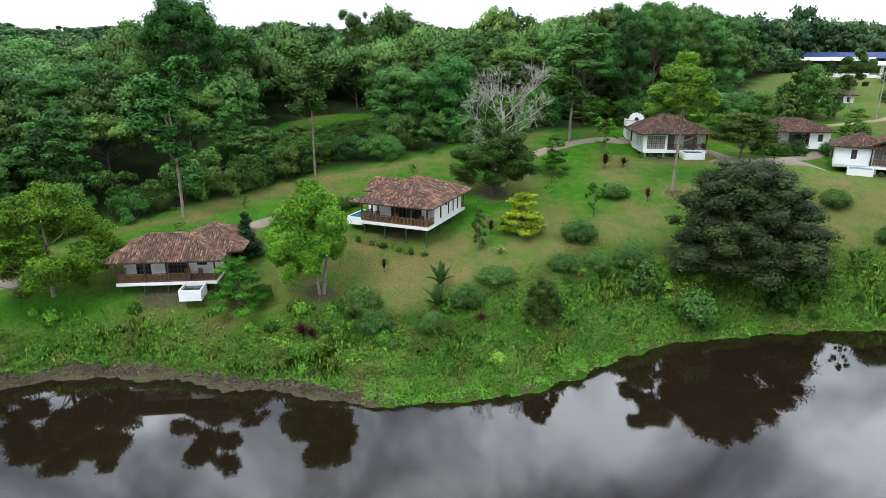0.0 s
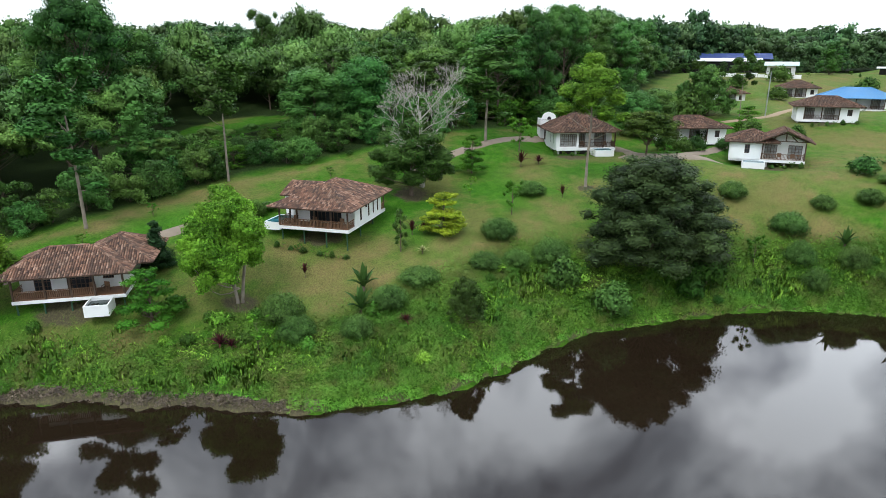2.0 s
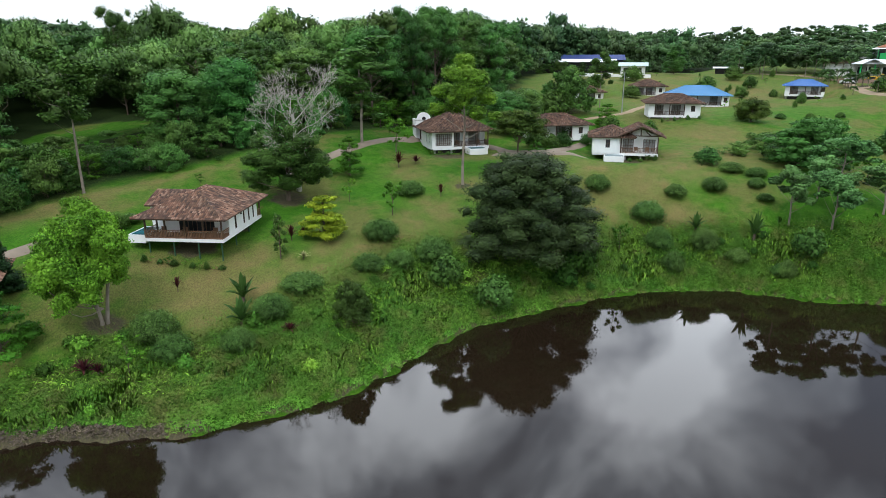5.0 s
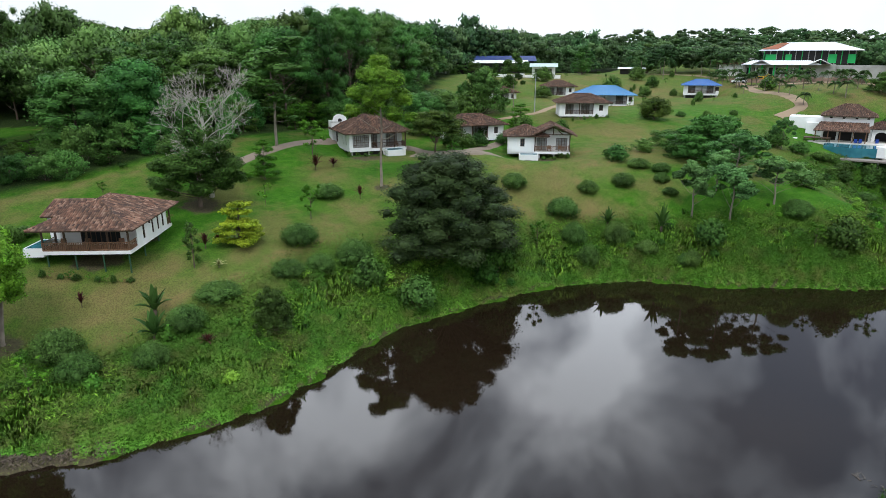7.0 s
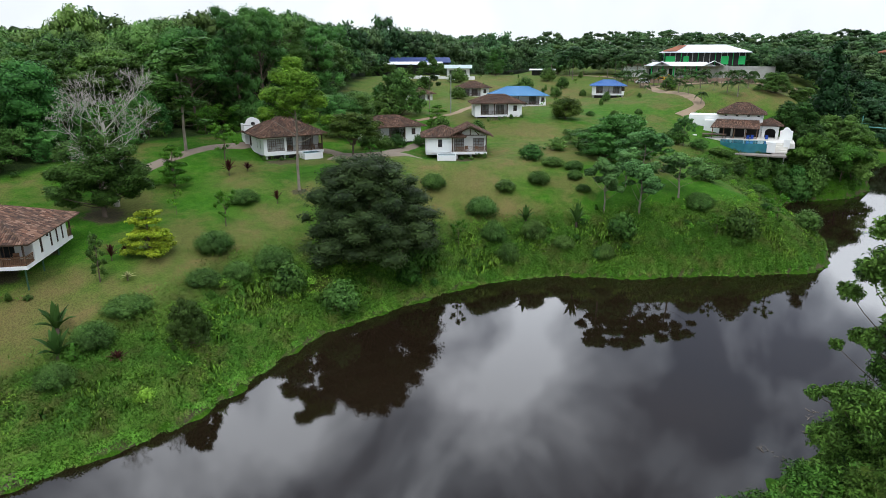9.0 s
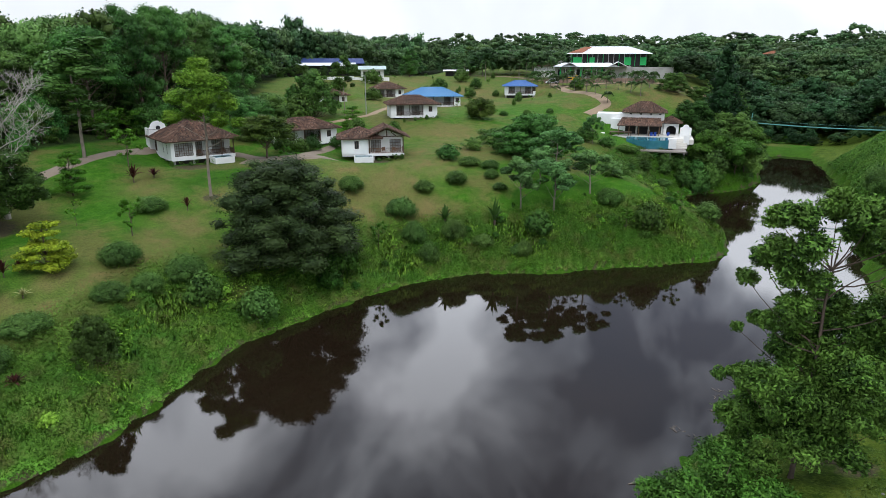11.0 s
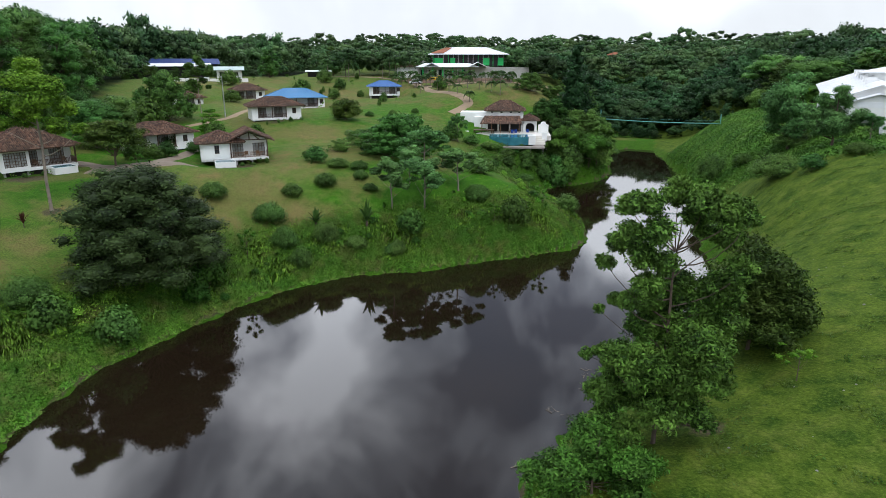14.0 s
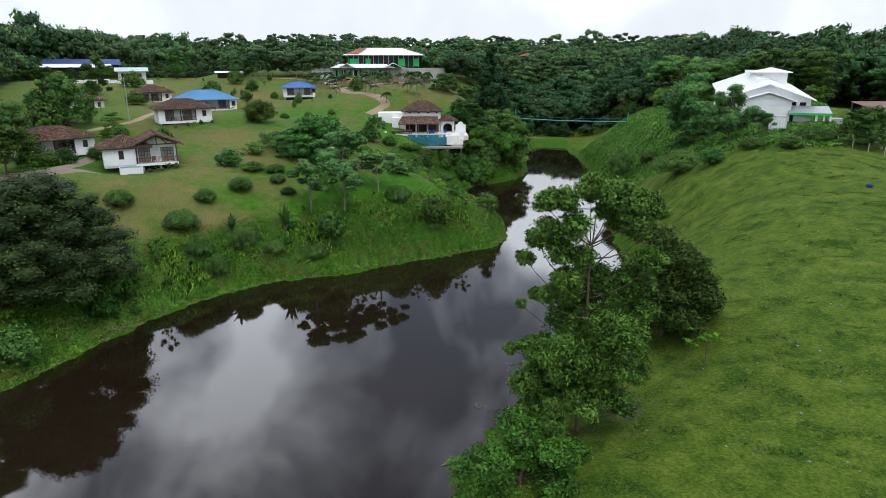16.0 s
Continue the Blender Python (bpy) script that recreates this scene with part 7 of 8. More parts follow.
    for k in range(9):
        w_ = math.pi * (1 - k / 8)
        prof.append((11.9 + 0.8 * math.cos(w_), 2.4 + 0.6 * math.sin(w_)))
    prof += [(12.9, 2.3), (13.4, 2.2), (13.4, 0)]
    f = [bm.verts.new((x, 1.2, z)) for x, z in prof]
    bm.faces.new(f)
    ex = bmesh.ops.extrude_face_region(bm, geom=list(bm.faces))
    bmesh.ops.translate(bm, vec=(0, 0.35, 0), verts=[g for g in ex["geom"] if isinstance(g, bmesh.types.BMVert)])
    bmesh.ops.recalc_face_normals(bm, faces=bm.faces)
    part("garden_wall", bm, M_WALL, h, "curved white garden wall")
    box("garden_arch", 11.2, 12.6, -5.2, -4.9, -1.2, 0.9, M_WALL, h)
    box("white_seat", -13.6, -9.8, -0.5, 0.6, 0, 0.55, M_WALL, h)
    box("pergola", -8.4, -2.4, -0.9, 1.8, 0.75, 0.92, M_DARKWOOD, h, "low dark timber deck roof")
    for x in (-8.2, -2.6):
        for y in (-0.7, 1.6):
            box("pergola_post", x - 0.08, x + 0.08, y - 0.08, y + 0.08, 0, 0.75, M_DARKWOOD, h)
    for x, y in ((2.9, -0.1), (3.9, 0.3), (7.4, 1.6)):
        c_ = thing("pool_chair", m @ pose(x, y, 0.002), "deep blue cushioned chair on the terrace", "chair", "blue chairs")
        box("seat", -0.35, 0.35, -0.35, 0.35, 0.15, 0.45, M_BLUECLOTH, c_)
        box("backrest", -0.35, 0.35, 0.2, 0.35, 0.45, 0.95, M_BLUECLOTH, c_)
    return h


L0 = np.array((145.5, 84.5, 11.9))
pool_lodge(pose(*L0, 0, 0, -60) @ Matrix.Diagonal((0.9, 1.0, 1.0, 1)))


for x, y, h, w in ((134, 76, 1.9, 4), (138, 73, 3.3, 4.5), (142, 71.5, 3.8, 5), (130, 79.5, 1.8, 4), (145.5, 69, 4, 5), (127, 82, 2.6, 4.5), (124, 86, 3.6, 6), (150, 71, 3.0, 6), (129, 73, 2.5, 3.5), (140, 70, 2.6, 3.6), (143, 66.8, 6.0, 6), (146.5, 65.8, 5.5, 6.5), (139.5, 69, 4.0, 4.6), (136, 72, 2.4, 4), (149.5, 66.5, 6.5, 7), (131.5, 75.5, 2.0, 3.6)):
    plant(P_SHRUB[int(x) % 2], x, y, h, w, "leafy shrub on the slope below the terrace", "shrub", "shrub", "slope shrubs")
rng = np.random.default_rng(15)
for i in range(26):
    x, y = rng.uniform(112, 150), rng.uniform(58, 80)
    s_ = float(shore_distance(np.array([x]), np.array([y]))[0])
    if 1.0 < s_ < 11:
        plant(P_UNDER[i % 4], x, y, rng.uniform(1.2, 2.2), rng.uniform(2, 3.6), "low leafy shrub on the slope above the inlet", "shrub", "shrub", "slope shrubs")
for i, (x, y, h, w) in enumerate(((156.5, 64.5, 8.5, 10), (160.5, 64.0, 7, 9), (153.5, 70.0, 7, 8), (168, 67.5, 7.5, 9), (173, 66.5, 5.5, 7), (149.5, 70.5, 5, 6))):
    plant((P_SLOPE, P_UNDER[2], P_SLOPE)[i % 3], x, y, h, w, "broad fresh green tree above the inlet", "tree", "tree", "inlet trees")
plant(P_BROADT[0], 124.2, 84.2, 6.6, 4.6, "loose broad-leaved tree beside the pool terrace")


# ---- hilltop building with green frames ----
def green_building(m):
    h = thing("hilltop_building", m, "large two-storey building with white roofs and green window frames", "building")
    box("ground_floor", -15, 14, 3, 22, -3, 4.2, M_CONCRETE, h, "grey rendered ground floor")
    for i in range(11):
        x = -15 + i * 2.0
        box("column", x - 0.22, x + 0.22, 0.2, 0.6, -2, 4.0, M_GREENPAINT if i % 2 else M_CONCRETE, h)
    for i in range(9):
        x = -14 + i * 2.4
        box("window", x, x + 1.3, 2.9, 2.98, 0.7, 3.0, M_GLASS, h)
    p, l_ = hip_planes(-16, 9.5, -0.8, 6.6, 4.1, 0.38)
    roof(h, p, l_, M_WHITEROOF, 71, False, "white sheet porch roof")
    g, l_ = gable_planes(5.5, 12.5, -1.6, 7, 4.2, 0.5, "y")
    roof(h, g, l_, M_WHITEROOF, 72, False)
    g, l_ = gable_planes(-12.5, -6.5, -1.6, 6, 4.2, 0.5, "y")
    roof(h, g, l_, M_WHITEROOF, 73, False)
    box("upper_floor", -9, 20, 8, 22, 4.2, 9.0, M_BLACK, h, "dark glazed upper floor")
    for i in range(15):
        x = -9 + i * 2.05
        box("mullion", x - 0.12, x + 0.12, 7.8, 8.0, 4.2, 9.0, M_GREENPAINT if i % 3 == 0 else M_CONCRETE, h)
    for x, w_ in ((-8.5, 3.5), (-2, 2), (11.5, 2.6), (17.5, 2.4)):
        box("green_panel", x, x + w_, 7.7, 7.79, 4.6, 7.6, M_GREENPAINT, h, "bright green wall panel")
    p, l_ = hip_planes(-11, 22, 5.8, 24, 9.0, 0.32)
    roof(h, p, l_, M_WHITEROOF, 74, False, "big white hipped roof")
    vs, fs = thick_plane([(-10.2, 6.4, 9.45), (-4.8, 6.4, 9.45), (-1.2, 13.5, 11.75), (-4.0, 13.5, 11.75)], 0.05)
    child("tiled_patch", mesh_of("tiled_patch", vs, fs, M_TILE_NEW), h, "patch of red roof tiles")
    box("stair_block", 13, 30, 4, 16, -3, 3.9, M_CONCRETE, h, "bare concrete stair block")
    vs, fs = merge([thick_plane([(14.5 + k * 0.5, 2.2, 3.6 - k * 0.32), (15.0 + k * 0.5, 2.2, 3.6 - k * 0.32), (15.0 + k * 0.5, 3.9, 3.6 - k * 0.32), (14.5 + k * 0.5, 3.9, 3.6 - k * 0.32)], 2.0) for k in range(12)])
    child("stairs", mesh_of("stairs", vs, fs, M_CONCRETE), h)
    box("side_house", -24, -15.2, 8, 18, -2, 4.2, M_WALL, h, "white side house")
    p, l_ = hip_planes(-25, -14.6, 7, 19, 4.2, 0.35)
    roof(h, p, l_, M_TILE, 75)
    box("rear_house", -17, -9.2, 20, 28, 0, 8.4, M_WALL, h)
    return h


green_building(pose(216.5, 148.2, 23.9, 0, 0, -55))
box_site = thing("earth_bank", pose(206, 141, 0, 0, 0, -55), "bare red-brown earth bank below the building site", "bank", kind="structure")
vs, fs = [], []
for i in range(41):
    x = -18 + i
    for y, dz in ((-2.4, -0.2), (-0.8, 1.0 + 0.25 * math.sin(i * 1.7)), (0.8, 1.25 + 0.2 * math.sin(i * 2.3)), (2.6, -0.2)):
        w_ = Vector((206, 141, 0)) + Matrix.Rotation(radians(-55), 3, "Z") @ Vector((x, y + 0.5 * math.sin(i * 0.4), 0))
        vs.append((x, y + 0.5 * math.sin(i * 0.4), gz(w_.x, w_.y) + dz))
fs = [(i * 4 + k, i * 4 + k + 1, i * 4 + k + 5, i * 4 + k + 4) for i in range(40) for k in range(3)]
child("soil", mesh_of("soil", vs, fs, M_SOIL, True), box_site)


# ---- white hall beyond the meadow ----
def white_hall(m):
    h = thing("white_hall", m, "large white hall with white gabled roof and green-edged porch", "building")
    W, D, E_, S, UP = 14.5, 29.0, 4.7, 0.36, 2.0
    wall(h, 0, W, 0, 0.3, -2, E_, [(0.7, 1.6, 1.0, 3.4), (11.2, 12.2, 5.5, 6.1), (12.7, 13.8, 5.5, 6.1)])
    # black panels painted in for the shade behind the front openings
    for x in (0.7, 10.9, 12.6):
        box("shade_panel", x - 0.1, x + 1.4, 0.6, 0.7, -1.0 if x < 1 else 3.4, 1.5 if x < 1 else 4.4, M_BLACK, h)
    wall(h, 0, 0.3, 0.3, D, -3, E_)
    wall(h, W - 0.3, W, 0.3, D, -2, E_)
    wall(h, 0.3, W - 0.3, D - 0.3, D, -2, E_)
    bm = bmesh.new()
    tri = [bm.verts.new(c) for c in ((0, 0, E_), (W, 0, E_), (W / 2, 0, E_ + W / 2 * S))]
    bm.faces.new(tri)
    ex = bmesh.ops.extrude_face_region(bm, geom=list(bm.faces))
    bmesh.ops.translate(bm, vec=(0, 0.3, 0), verts=[g for g in ex["geom"] if isinstance(g, bmesh.types.BMVert)])
    bmesh.ops.recalc_face_normals(bm, faces=bm.faces)
    part("gable", bm, M_WALL, h)
    # the roof climbs gently towards the rear
    a_, b_, m_ = -0.8, W + 0.8, W / 2
    z0, z1, r0 = E_ - 0.8 * S + 0.03, E_ - 0.8 * S + 0.03 + UP, m_ * S + 0.8 * S
    p = [[(a_, D + 0.5, z1), (a_, -0.9, z0), (m_, -0.9, z0 + r0), (m_, D + 0.5, z1 + r0)], [(b_, -0.9, z0), (b_, D + 0.5, z1), (m_, D + 0.5, z1 + r0), (m_, -0.9, z0 + r0)]]
    roof(h, p, [], M_WHITEROOF, 81, False, "white sheet metal roof")
    box("rear_upstand", 0.31, W - 0.31, D - 0.32, D - 0.02, E_ - 0.01, E_ + UP - 0.1, M_WALL, h)
    # projecting front bay with its own gable
    box("front_bay", 3.0, 11.0, -2.6, -0.01, 2.0, 4.4, M_WALL, h)
    for x in (3.1, 6.8, 10.5):
        box("bay_column", x, x + 0.45, -2.5, -2.05, -2.0, 2.0, M_WALL, h)
    g, l_ = gable_planes(2.2, 11.8, -3.2, 0.4, 4.4, 0.32, "y")
    roof(h, g, l_, M_WHITEROOF, 82, False)
    bm = bmesh.new()
    bm.faces.new([bm.verts.new(c) for c in ((3.0, -2.6, 4.4), (11.0, -2.6, 4.4), (7.0, -2.6, 5.66))])
    ex = bmesh.ops.extrude_face_region(bm, geom=list(bm.faces))
    bmesh.ops.translate(bm, vec=(0, 0.2, 0), verts=[g for g in ex["geom"] if isinstance(g, bmesh.types.BMVert)])
    bmesh.ops.recalc_face_normals(bm, faces=bm.faces)
    part("bay_gable", bm, M_WALL, h)
    box("bay_recess", 3.9, 10.1, -2.66, -2.61, 3.6, 4.5, M_WHITEROOF, h, "pale recessed panel")
    for k in range(6):
        box("roof_monitor", W / 2 - 1.7, W / 2 + 0.4, 6 + k * 4, 7 + k * 4, E_ + 2.2 + k * 0.28, E_ + 3.4 + k * 0.28, M_WALL, h, "white rooflight box")
    # tower block
    box("tower", 6.6, 12.2, 14, 20, E_, 9.2, M_WALL, h)
    p, l_ = hip_planes(5.8, 13.0, 13.2, 20.8, 9.2, 0.25)
    roof(h, p, l_, M_WHITEROOF, 83, False)
    # porch
    vs, fs = thick_plane([(10.6, -4.2, 2.4), (17.4, -4.2, 2.4), (17.4, 0.0, 3.5), (10.6, 0.0, 3.5)], 0.1)
    child("porch_roof", mesh_of("porch_roof", vs, fs, M_STEEL), h, "grey sheet porch roof")
    box("green_fascia", 10.6, 17.4, -4.3, -4.21, 2.1, 2.5, M_GREENPAINT, h, "bright green fascia")
    box("porch_room", 11.6, 14.4, -2.4, -0.02, -1.5, 2.3, M_WALL, h)
    box("door", 11.1, 11.58, -2.2, -0.5, -0.3, 1.8, M_BLACK, h)
    for x in (15.0, 16.2, 17.2):
        box("porch_column", x - 0.15, x + 0.15, -4.0, -3.7, -1.5, 2.3, M_WALL, h)
    box("shed", 17.9, 19.8, -1, 1.5, -1.5, 1.4, M_STEEL, h)
    return h


white_hall(pose(132.8, 10.5, 18.9, 0, 0, -81))

ct = thing("shipping_container", pose(120.3, 2.1, gz(122, 1) - 0.1, 0, 0, -87), "white corrugated shipping container in long grass", "container")
bm = bmesh.new()
N_ = 24
ring_ = []
for i in range(N_ + 1):
    x = 2.44 * i / N_
    ring_.append((x, 0.05 if i % 4 in (1, 2) else 0.0))
lo = [bm.verts.new((x, y, 0)) for x, y in ring_]
hi = [bm.verts.new((x, y, 2.5)) for x, y in ring_]
for i in range(N_):
    bm.faces.new((lo[i], lo[i + 1], hi[i + 1], hi[i]))
part("end_wall", bm, M_WHITEROOF, ct)
box("body", 0.0, 2.44, 0.06, 6.0, 0, 2.5, M_WHITEROOF, ct)
box("roof_panel", -0.03, 2.47, -0.03, 6.03, 2.5, 2.6, M_CONCRETE, ct)
for x in (-0.04, 2.36):
    box("corner_post", x, x + 0.12, -0.05, 0.07, 0, 2.55, M_WHITEROOF, ct)

ru = thing("open_shed", pose(139, -15.0, 18.9, 0, 0, -62), "open shed with a rusty corrugated roof on posts", "shed")
vs, fs = thick_plane([(0, 0, 2.6), (16, 0, 2.6), (16, 9, 3.9), (0, 9, 3.9)], 0.08)
child("roof", mesh_of("roof", vs, fs, M_RUST), ru)
for x in (0.3, 4, 8, 12, 15.7):
    for y, t_ in ((0.3, 2.5), (8.7, 3.7)):
        box("post", x - 0.1, x + 0.1, y - 0.1, y + 0.1, -1.5, t_, M_DARKWOOD, ru)
box("back_wall", 0.2, 15.8, 8.75, 8.9, -1, 3.7, M_BLACK, ru)


# ---- far sheds, greenhouse, chapel ----
def long_shed(m, w, d, e, mat, wall_mat, label, slope=0.25, name="shed"):
    h = thing(name, m, label, "building")
    box("wall", 0, w, 0, d, -3, e, wall_mat, h)
    p, l_ = gable_planes(-1, w + 1, -1.5, d + 1.5, e, slope, "x")
    roof(h, p, l_, mat, 91, False)
    # flat black panels on the wall stand in for shaded openings
    for i in range(int(w / 4)):
        box("opening", 1 + i * 4, 3.6 + i * 4, -0.06, -0.02, 0, e - 0.8, M_BLACK, h)
    return h


long_shed(pose(136, 252, 25.5, 0, 0, -31), 36, 14, 3.6, M_NAVYROOF, M_BLACK, "long barn with a dark blue sheet roof")
long_shed(pose(139, 245, 25.5, 0, 0, -31), 26, 6, 2.8, M_WHITEROOF, M_BLACK, "long white-roofed lean-to below the barn")
long_shed(pose(150, 211, 24.8, 0, 0, -36), 9, 7, 2.2, M_GREYROOF, M_WALL, "low white outbuilding with pale green roof")
long_shed(pose(189, 204, 23.5, 0, 0, -43), 9, 6, 2.6, M_WHITEROOF, M_BLACK, "small open shed under the trees", 0.1)
wl_ = thing("garden_wall", pose(126, 212, 0, 0, 0, -36), "low wavy white garden wall on the lawn", "wall")
for i in range(14):
    w_ = Vector((126, 212, 0)) + Matrix.Rotation(radians(-36), 3, "Z") @ Vector((i * 2.2, 0, 0))
    z_ = gz(w_.x, w_.y)
    box("wall_panel", i * 2.2, i * 2.2 + 2.1, math.sin(i) * 0.6 - 0.4, math.sin(i) * 0.6 + 0.4, z_ - 0.5, z_ + 1.0 + 0.3 * math.sin(i * 2), M_WALL, wl_)
ch_ = thing("chapel", pose(262, 250, gz(262, 250) - 0.6, 0, 0, -46), "small white chapel with an arched bell gable on a mound", "building")
box("nave", -2.4, 2.4, 0, 5, 0, 2.6, M_WALL, ch_)
bm = bmesh.new()
prof = [(-2.6, 0), (-2.6, 2.9), (-1.3, 3.2), (-1.3, 4.2)]
for k in range(9):
    w_ = math.pi * (1 - k / 8)
    prof.append((1.1 * math.cos(w_), 4.4 + 1.3 * math.sin(w_)))
prof += [(1.3, 4.2), (1.3, 3.2), (2.6, 2.9), (2.6, 0)]
bm.faces.new([bm.verts.new((x, -0.4, z)) for x, z in prof])
ex = bmesh.ops.extrude_face_region(bm, geom=list(bm.faces))
bmesh.ops.translate(bm, vec=(0, 0.39, 0), verts=[g for g in ex["geom"] if isinstance(g, bmesh.types.BMVert)])
bmesh.ops.recalc_face_normals(bm, faces=bm.faces)
part("bell_gable", bm, M_WALL, ch_, "curved white bell gable")
box("bell_arch", -0.5, 0.5, -0.47, -0.41, 3.5, 4.9, M_BLACK, ch_)
box("door", -0.6, 0.6, -0.47, -0.41, 0, 1.9, M_BLACK, ch_)
p, l_ = gable_planes(-2.8, 2.8, 0.01, 5.4, 2.6, 0.5, "y")
roof(ch_, p, l_, M_WALL, 95, False)


def far_house(x, y, z, w, mat, label, wall_mat):
    a = math.degrees(math.atan2(x, y))
    h = thing("far_house", pose(x, y, z, 0, 0, -a), label, "house", "far houses")
    box("wall", -w / 2, w / 2, 0, 9, -8, 3, wall_mat, h)
    p, l_ = hip_planes(-w / 2 - 1.5, w / 2 + 1.5, -1.5, 10.5, 3, 0.3)
    roof(h, p, l_, mat, 96, False)
    for i in range(int(w / 3)):
        box("window", -w / 2 + 0.8 + i * 3, -w / 2 + 2.2 + i * 3, -0.06, -0.02, 0.6, 2.2, M_GLASS, h)


far_house(394, 144, 31.0, 20, M_TILE_NEW, "far house with an orange hipped roof", M_WOOD)
far_house(415, 138, 31.5, 9, M_TILE_NEW, "far house with an orange hipped roof", M_WOOD)
far_house(346, 53.6, 33.2, 10, M_WHITEROOF, "far white house with a pale roof among trees", M_WALL)
far_house(350, 40, 33.4, 10, M_WHITEROOF, "far white house with a pale roof among trees", M_WALL)
far_house(350, 29, 33.4, 8, M_WHITEROOF, "far white house with a pale roof among trees", M_WALL)

# ---- cable footbridge over the inlet ----
br = thing("footbridge", Matrix.Identity(4), "slender pale green cable footbridge over the inlet", "bridge")
A_, B_ = Vector((181.5, 72.0, 13.8)), Vector((190.5, 40.5, 13.4))
bits = {"deck": [], "handrail": [], "handrail_far": []}
side_ = Vector((0.96, 0.27, 0))
for nm, dz, off, r in (("deck", 0, 0, 0.14), ("handrail", 0.8, -0.5, 0.012), ("handrail_far", 0.8, 0.5, 0.012)):
    pts = [A_.lerp(B_, k / 14) + side_ * off + Vector((0, 0, dz - 0.3 * math.sin(math.pi * k / 14))) for k in range(15)]
    vs, fs = tube(pts, [r] * 15, 6)
    child("deck" if nm == "deck" else "handrail", mesh_of(nm, vs, fs, M_TEALPAINT), br)
for q in (A_, B_):
    for off in (-0.7, 0.7):
        c_ = q + side_ * off
        vs, fs = tube([(c_.x, c_.y, gz(c_.x, c_.y) - 0.5), (c_.x, c_.y, q.z + 2.6)], [0.1, 0.08], 8)
        child("mast", mesh_of("mast", vs, fs, M_TEALPAINT), br)

# ---- vehicles on the hill ----
def van(x, y, turn, mat, label, name="van", L=4.8):
    m = pose(x, y, gz(x, y) + 0.05, 0, 0, turn)
    v = thing(name, m, label, "vehicle")
    bm = bmesh.new()
    prof = [(0, 0.35), (0, 0.95), (0.9, 1.1), (1.5, 1.85), (L - 0.2, 1.9), (L, 1.5), (L, 0.35)]
    f = [bm.verts.new((px_, -0.9, pz_)) for px_, pz_ in prof]
    bm.faces.new(f)
    ex = bmesh.ops.extrude_face_region(bm, geom=list(bm.faces))
    bmesh.ops.translate(bm, vec=(0, 1.8, 0), verts=[g for g in ex["geom"] if isinstance(g, bmesh.types.BMVert)])
    bmesh.ops.recalc_face_normals(bm, faces=bm.faces)
    bmesh.ops.bevel(bm, geom=list(bm.edges), offset=0.06, segments=2, affect="EDGES")
    part("body", bm, mat, v)
    for y_ in (-0.93, 0.9):
        box("side_window", 1.6, L - 0.4, y_, y_ + 0.03, 1.15, 1.7, M_GLASS, v)
    for wx in (0.9, L - 0.9):
        for y_ in (-0.85, 0.85):
            bm = bmesh.new()
            bmesh.ops.create_cone(bm, cap_ends=True, segments=16, radius1=0.35, radius2=0.35, depth=0.22, matrix=pose(wx, y_, 0.35, 90))
            w_ = part("wheel", bm, M_BLACK, v)
    return v


van(193.7, 153.6, -60, M_WHITEROOF, "white van parked on the earth road")
dg = van(200.2, 150.4, -60, M_YELLOW, "yellow digger parked beside the site", "digger", 3.6)
vs, fs = tube([(3.4, 0, 1.2), (4.8, 0, 2.6), (6.2, 0, 1.6), (6.4, 0, 0.5)], [0.22, 0.2, 0.16, 0.25], 6)
child("boom", mesh_of("boom", vs, fs, M_YELLOW), dg, "yellow digging arm")

# ---- palms of the building site and lawn ----
rng = np.random.default_rng(12)
for i in range(46):
    u_, v_ = rng.uniform(-26, 34), rng.uniform(-24, -3)
    x = 213 + u_ * 0.565 + v_ * 0.825
    y = 146 - u_ * 0.825 + v_ * 0.565
    h = rng.uniform(3.0, 5.2)
    plant(P_PALM[i % 2], x, y, h, h * 1.1, "young palm tree on the dry lawn", "palm", "palm_tree", "palms by the building", sink=0.1)
for i, (x, y) in enumerate(((172.9, 132.4), (173.5, 125.8), (168.9, 118), (166.3, 112.9), (175.2, 115.1), (172.6, 108.9), (170.9, 103.6), (169.4, 99.5), (200.4, 129.5), (185.1, 114.4), (183.9, 109.7), (178.3, 101.9), (208, 145.2), (198.4, 142.6), (186.2, 125.6), (180.8, 100), (160.1, 104.4), (187.2, 143.1))):
    h = 2.8 + 0.5 * (i * 7 % 5)
    plant(P_PALM[i % 2], x, y, h, h * 1.15, "young palm tree beside the earth road", "palm", "palm_tree", "palms by the building", sink=0.1)
for i in range(14):
    x, y = 205 + rng.uniform(-22, 60), 165 + rng.uniform(-5, 40)
    plant(P_PALM[1], x, y, rng.uniform(6, 9), 6, "palm tree behind the hilltop building", "palm", "palm_tree", "palms by the building", sink=0.1)
for x, y, h, w in ((178, 128, 4, 6), (150, 165, 5, 7), (175, 180, 5, 7), (185, 190, 4, 6), (140, 190, 5, 8), (120, 182, 4, 7), (152, 152, 3.2, 4.5), (118, 160, 3.5, 6), (97, 171, 4, 6), (78, 136, 6.5, 9), (62, 108, 2.6, 4), (65, 108.5, 3, 4), (60, 110.5, 3.6, 5), (71.5, 110, 2.4, 3.5), (140, 160, 3.5, 5), (168, 165, 4, 5), (132, 152, 3.2, 5), (71, 118, 4, 6), (82, 118, 3.4, 5), (88, 112, 3, 4)):
    plant(P_SHRUB[int(x) % 2], x, y, h, w, "leafy shrub on the far lawn", "shrub", "shrub", "far shrubs")
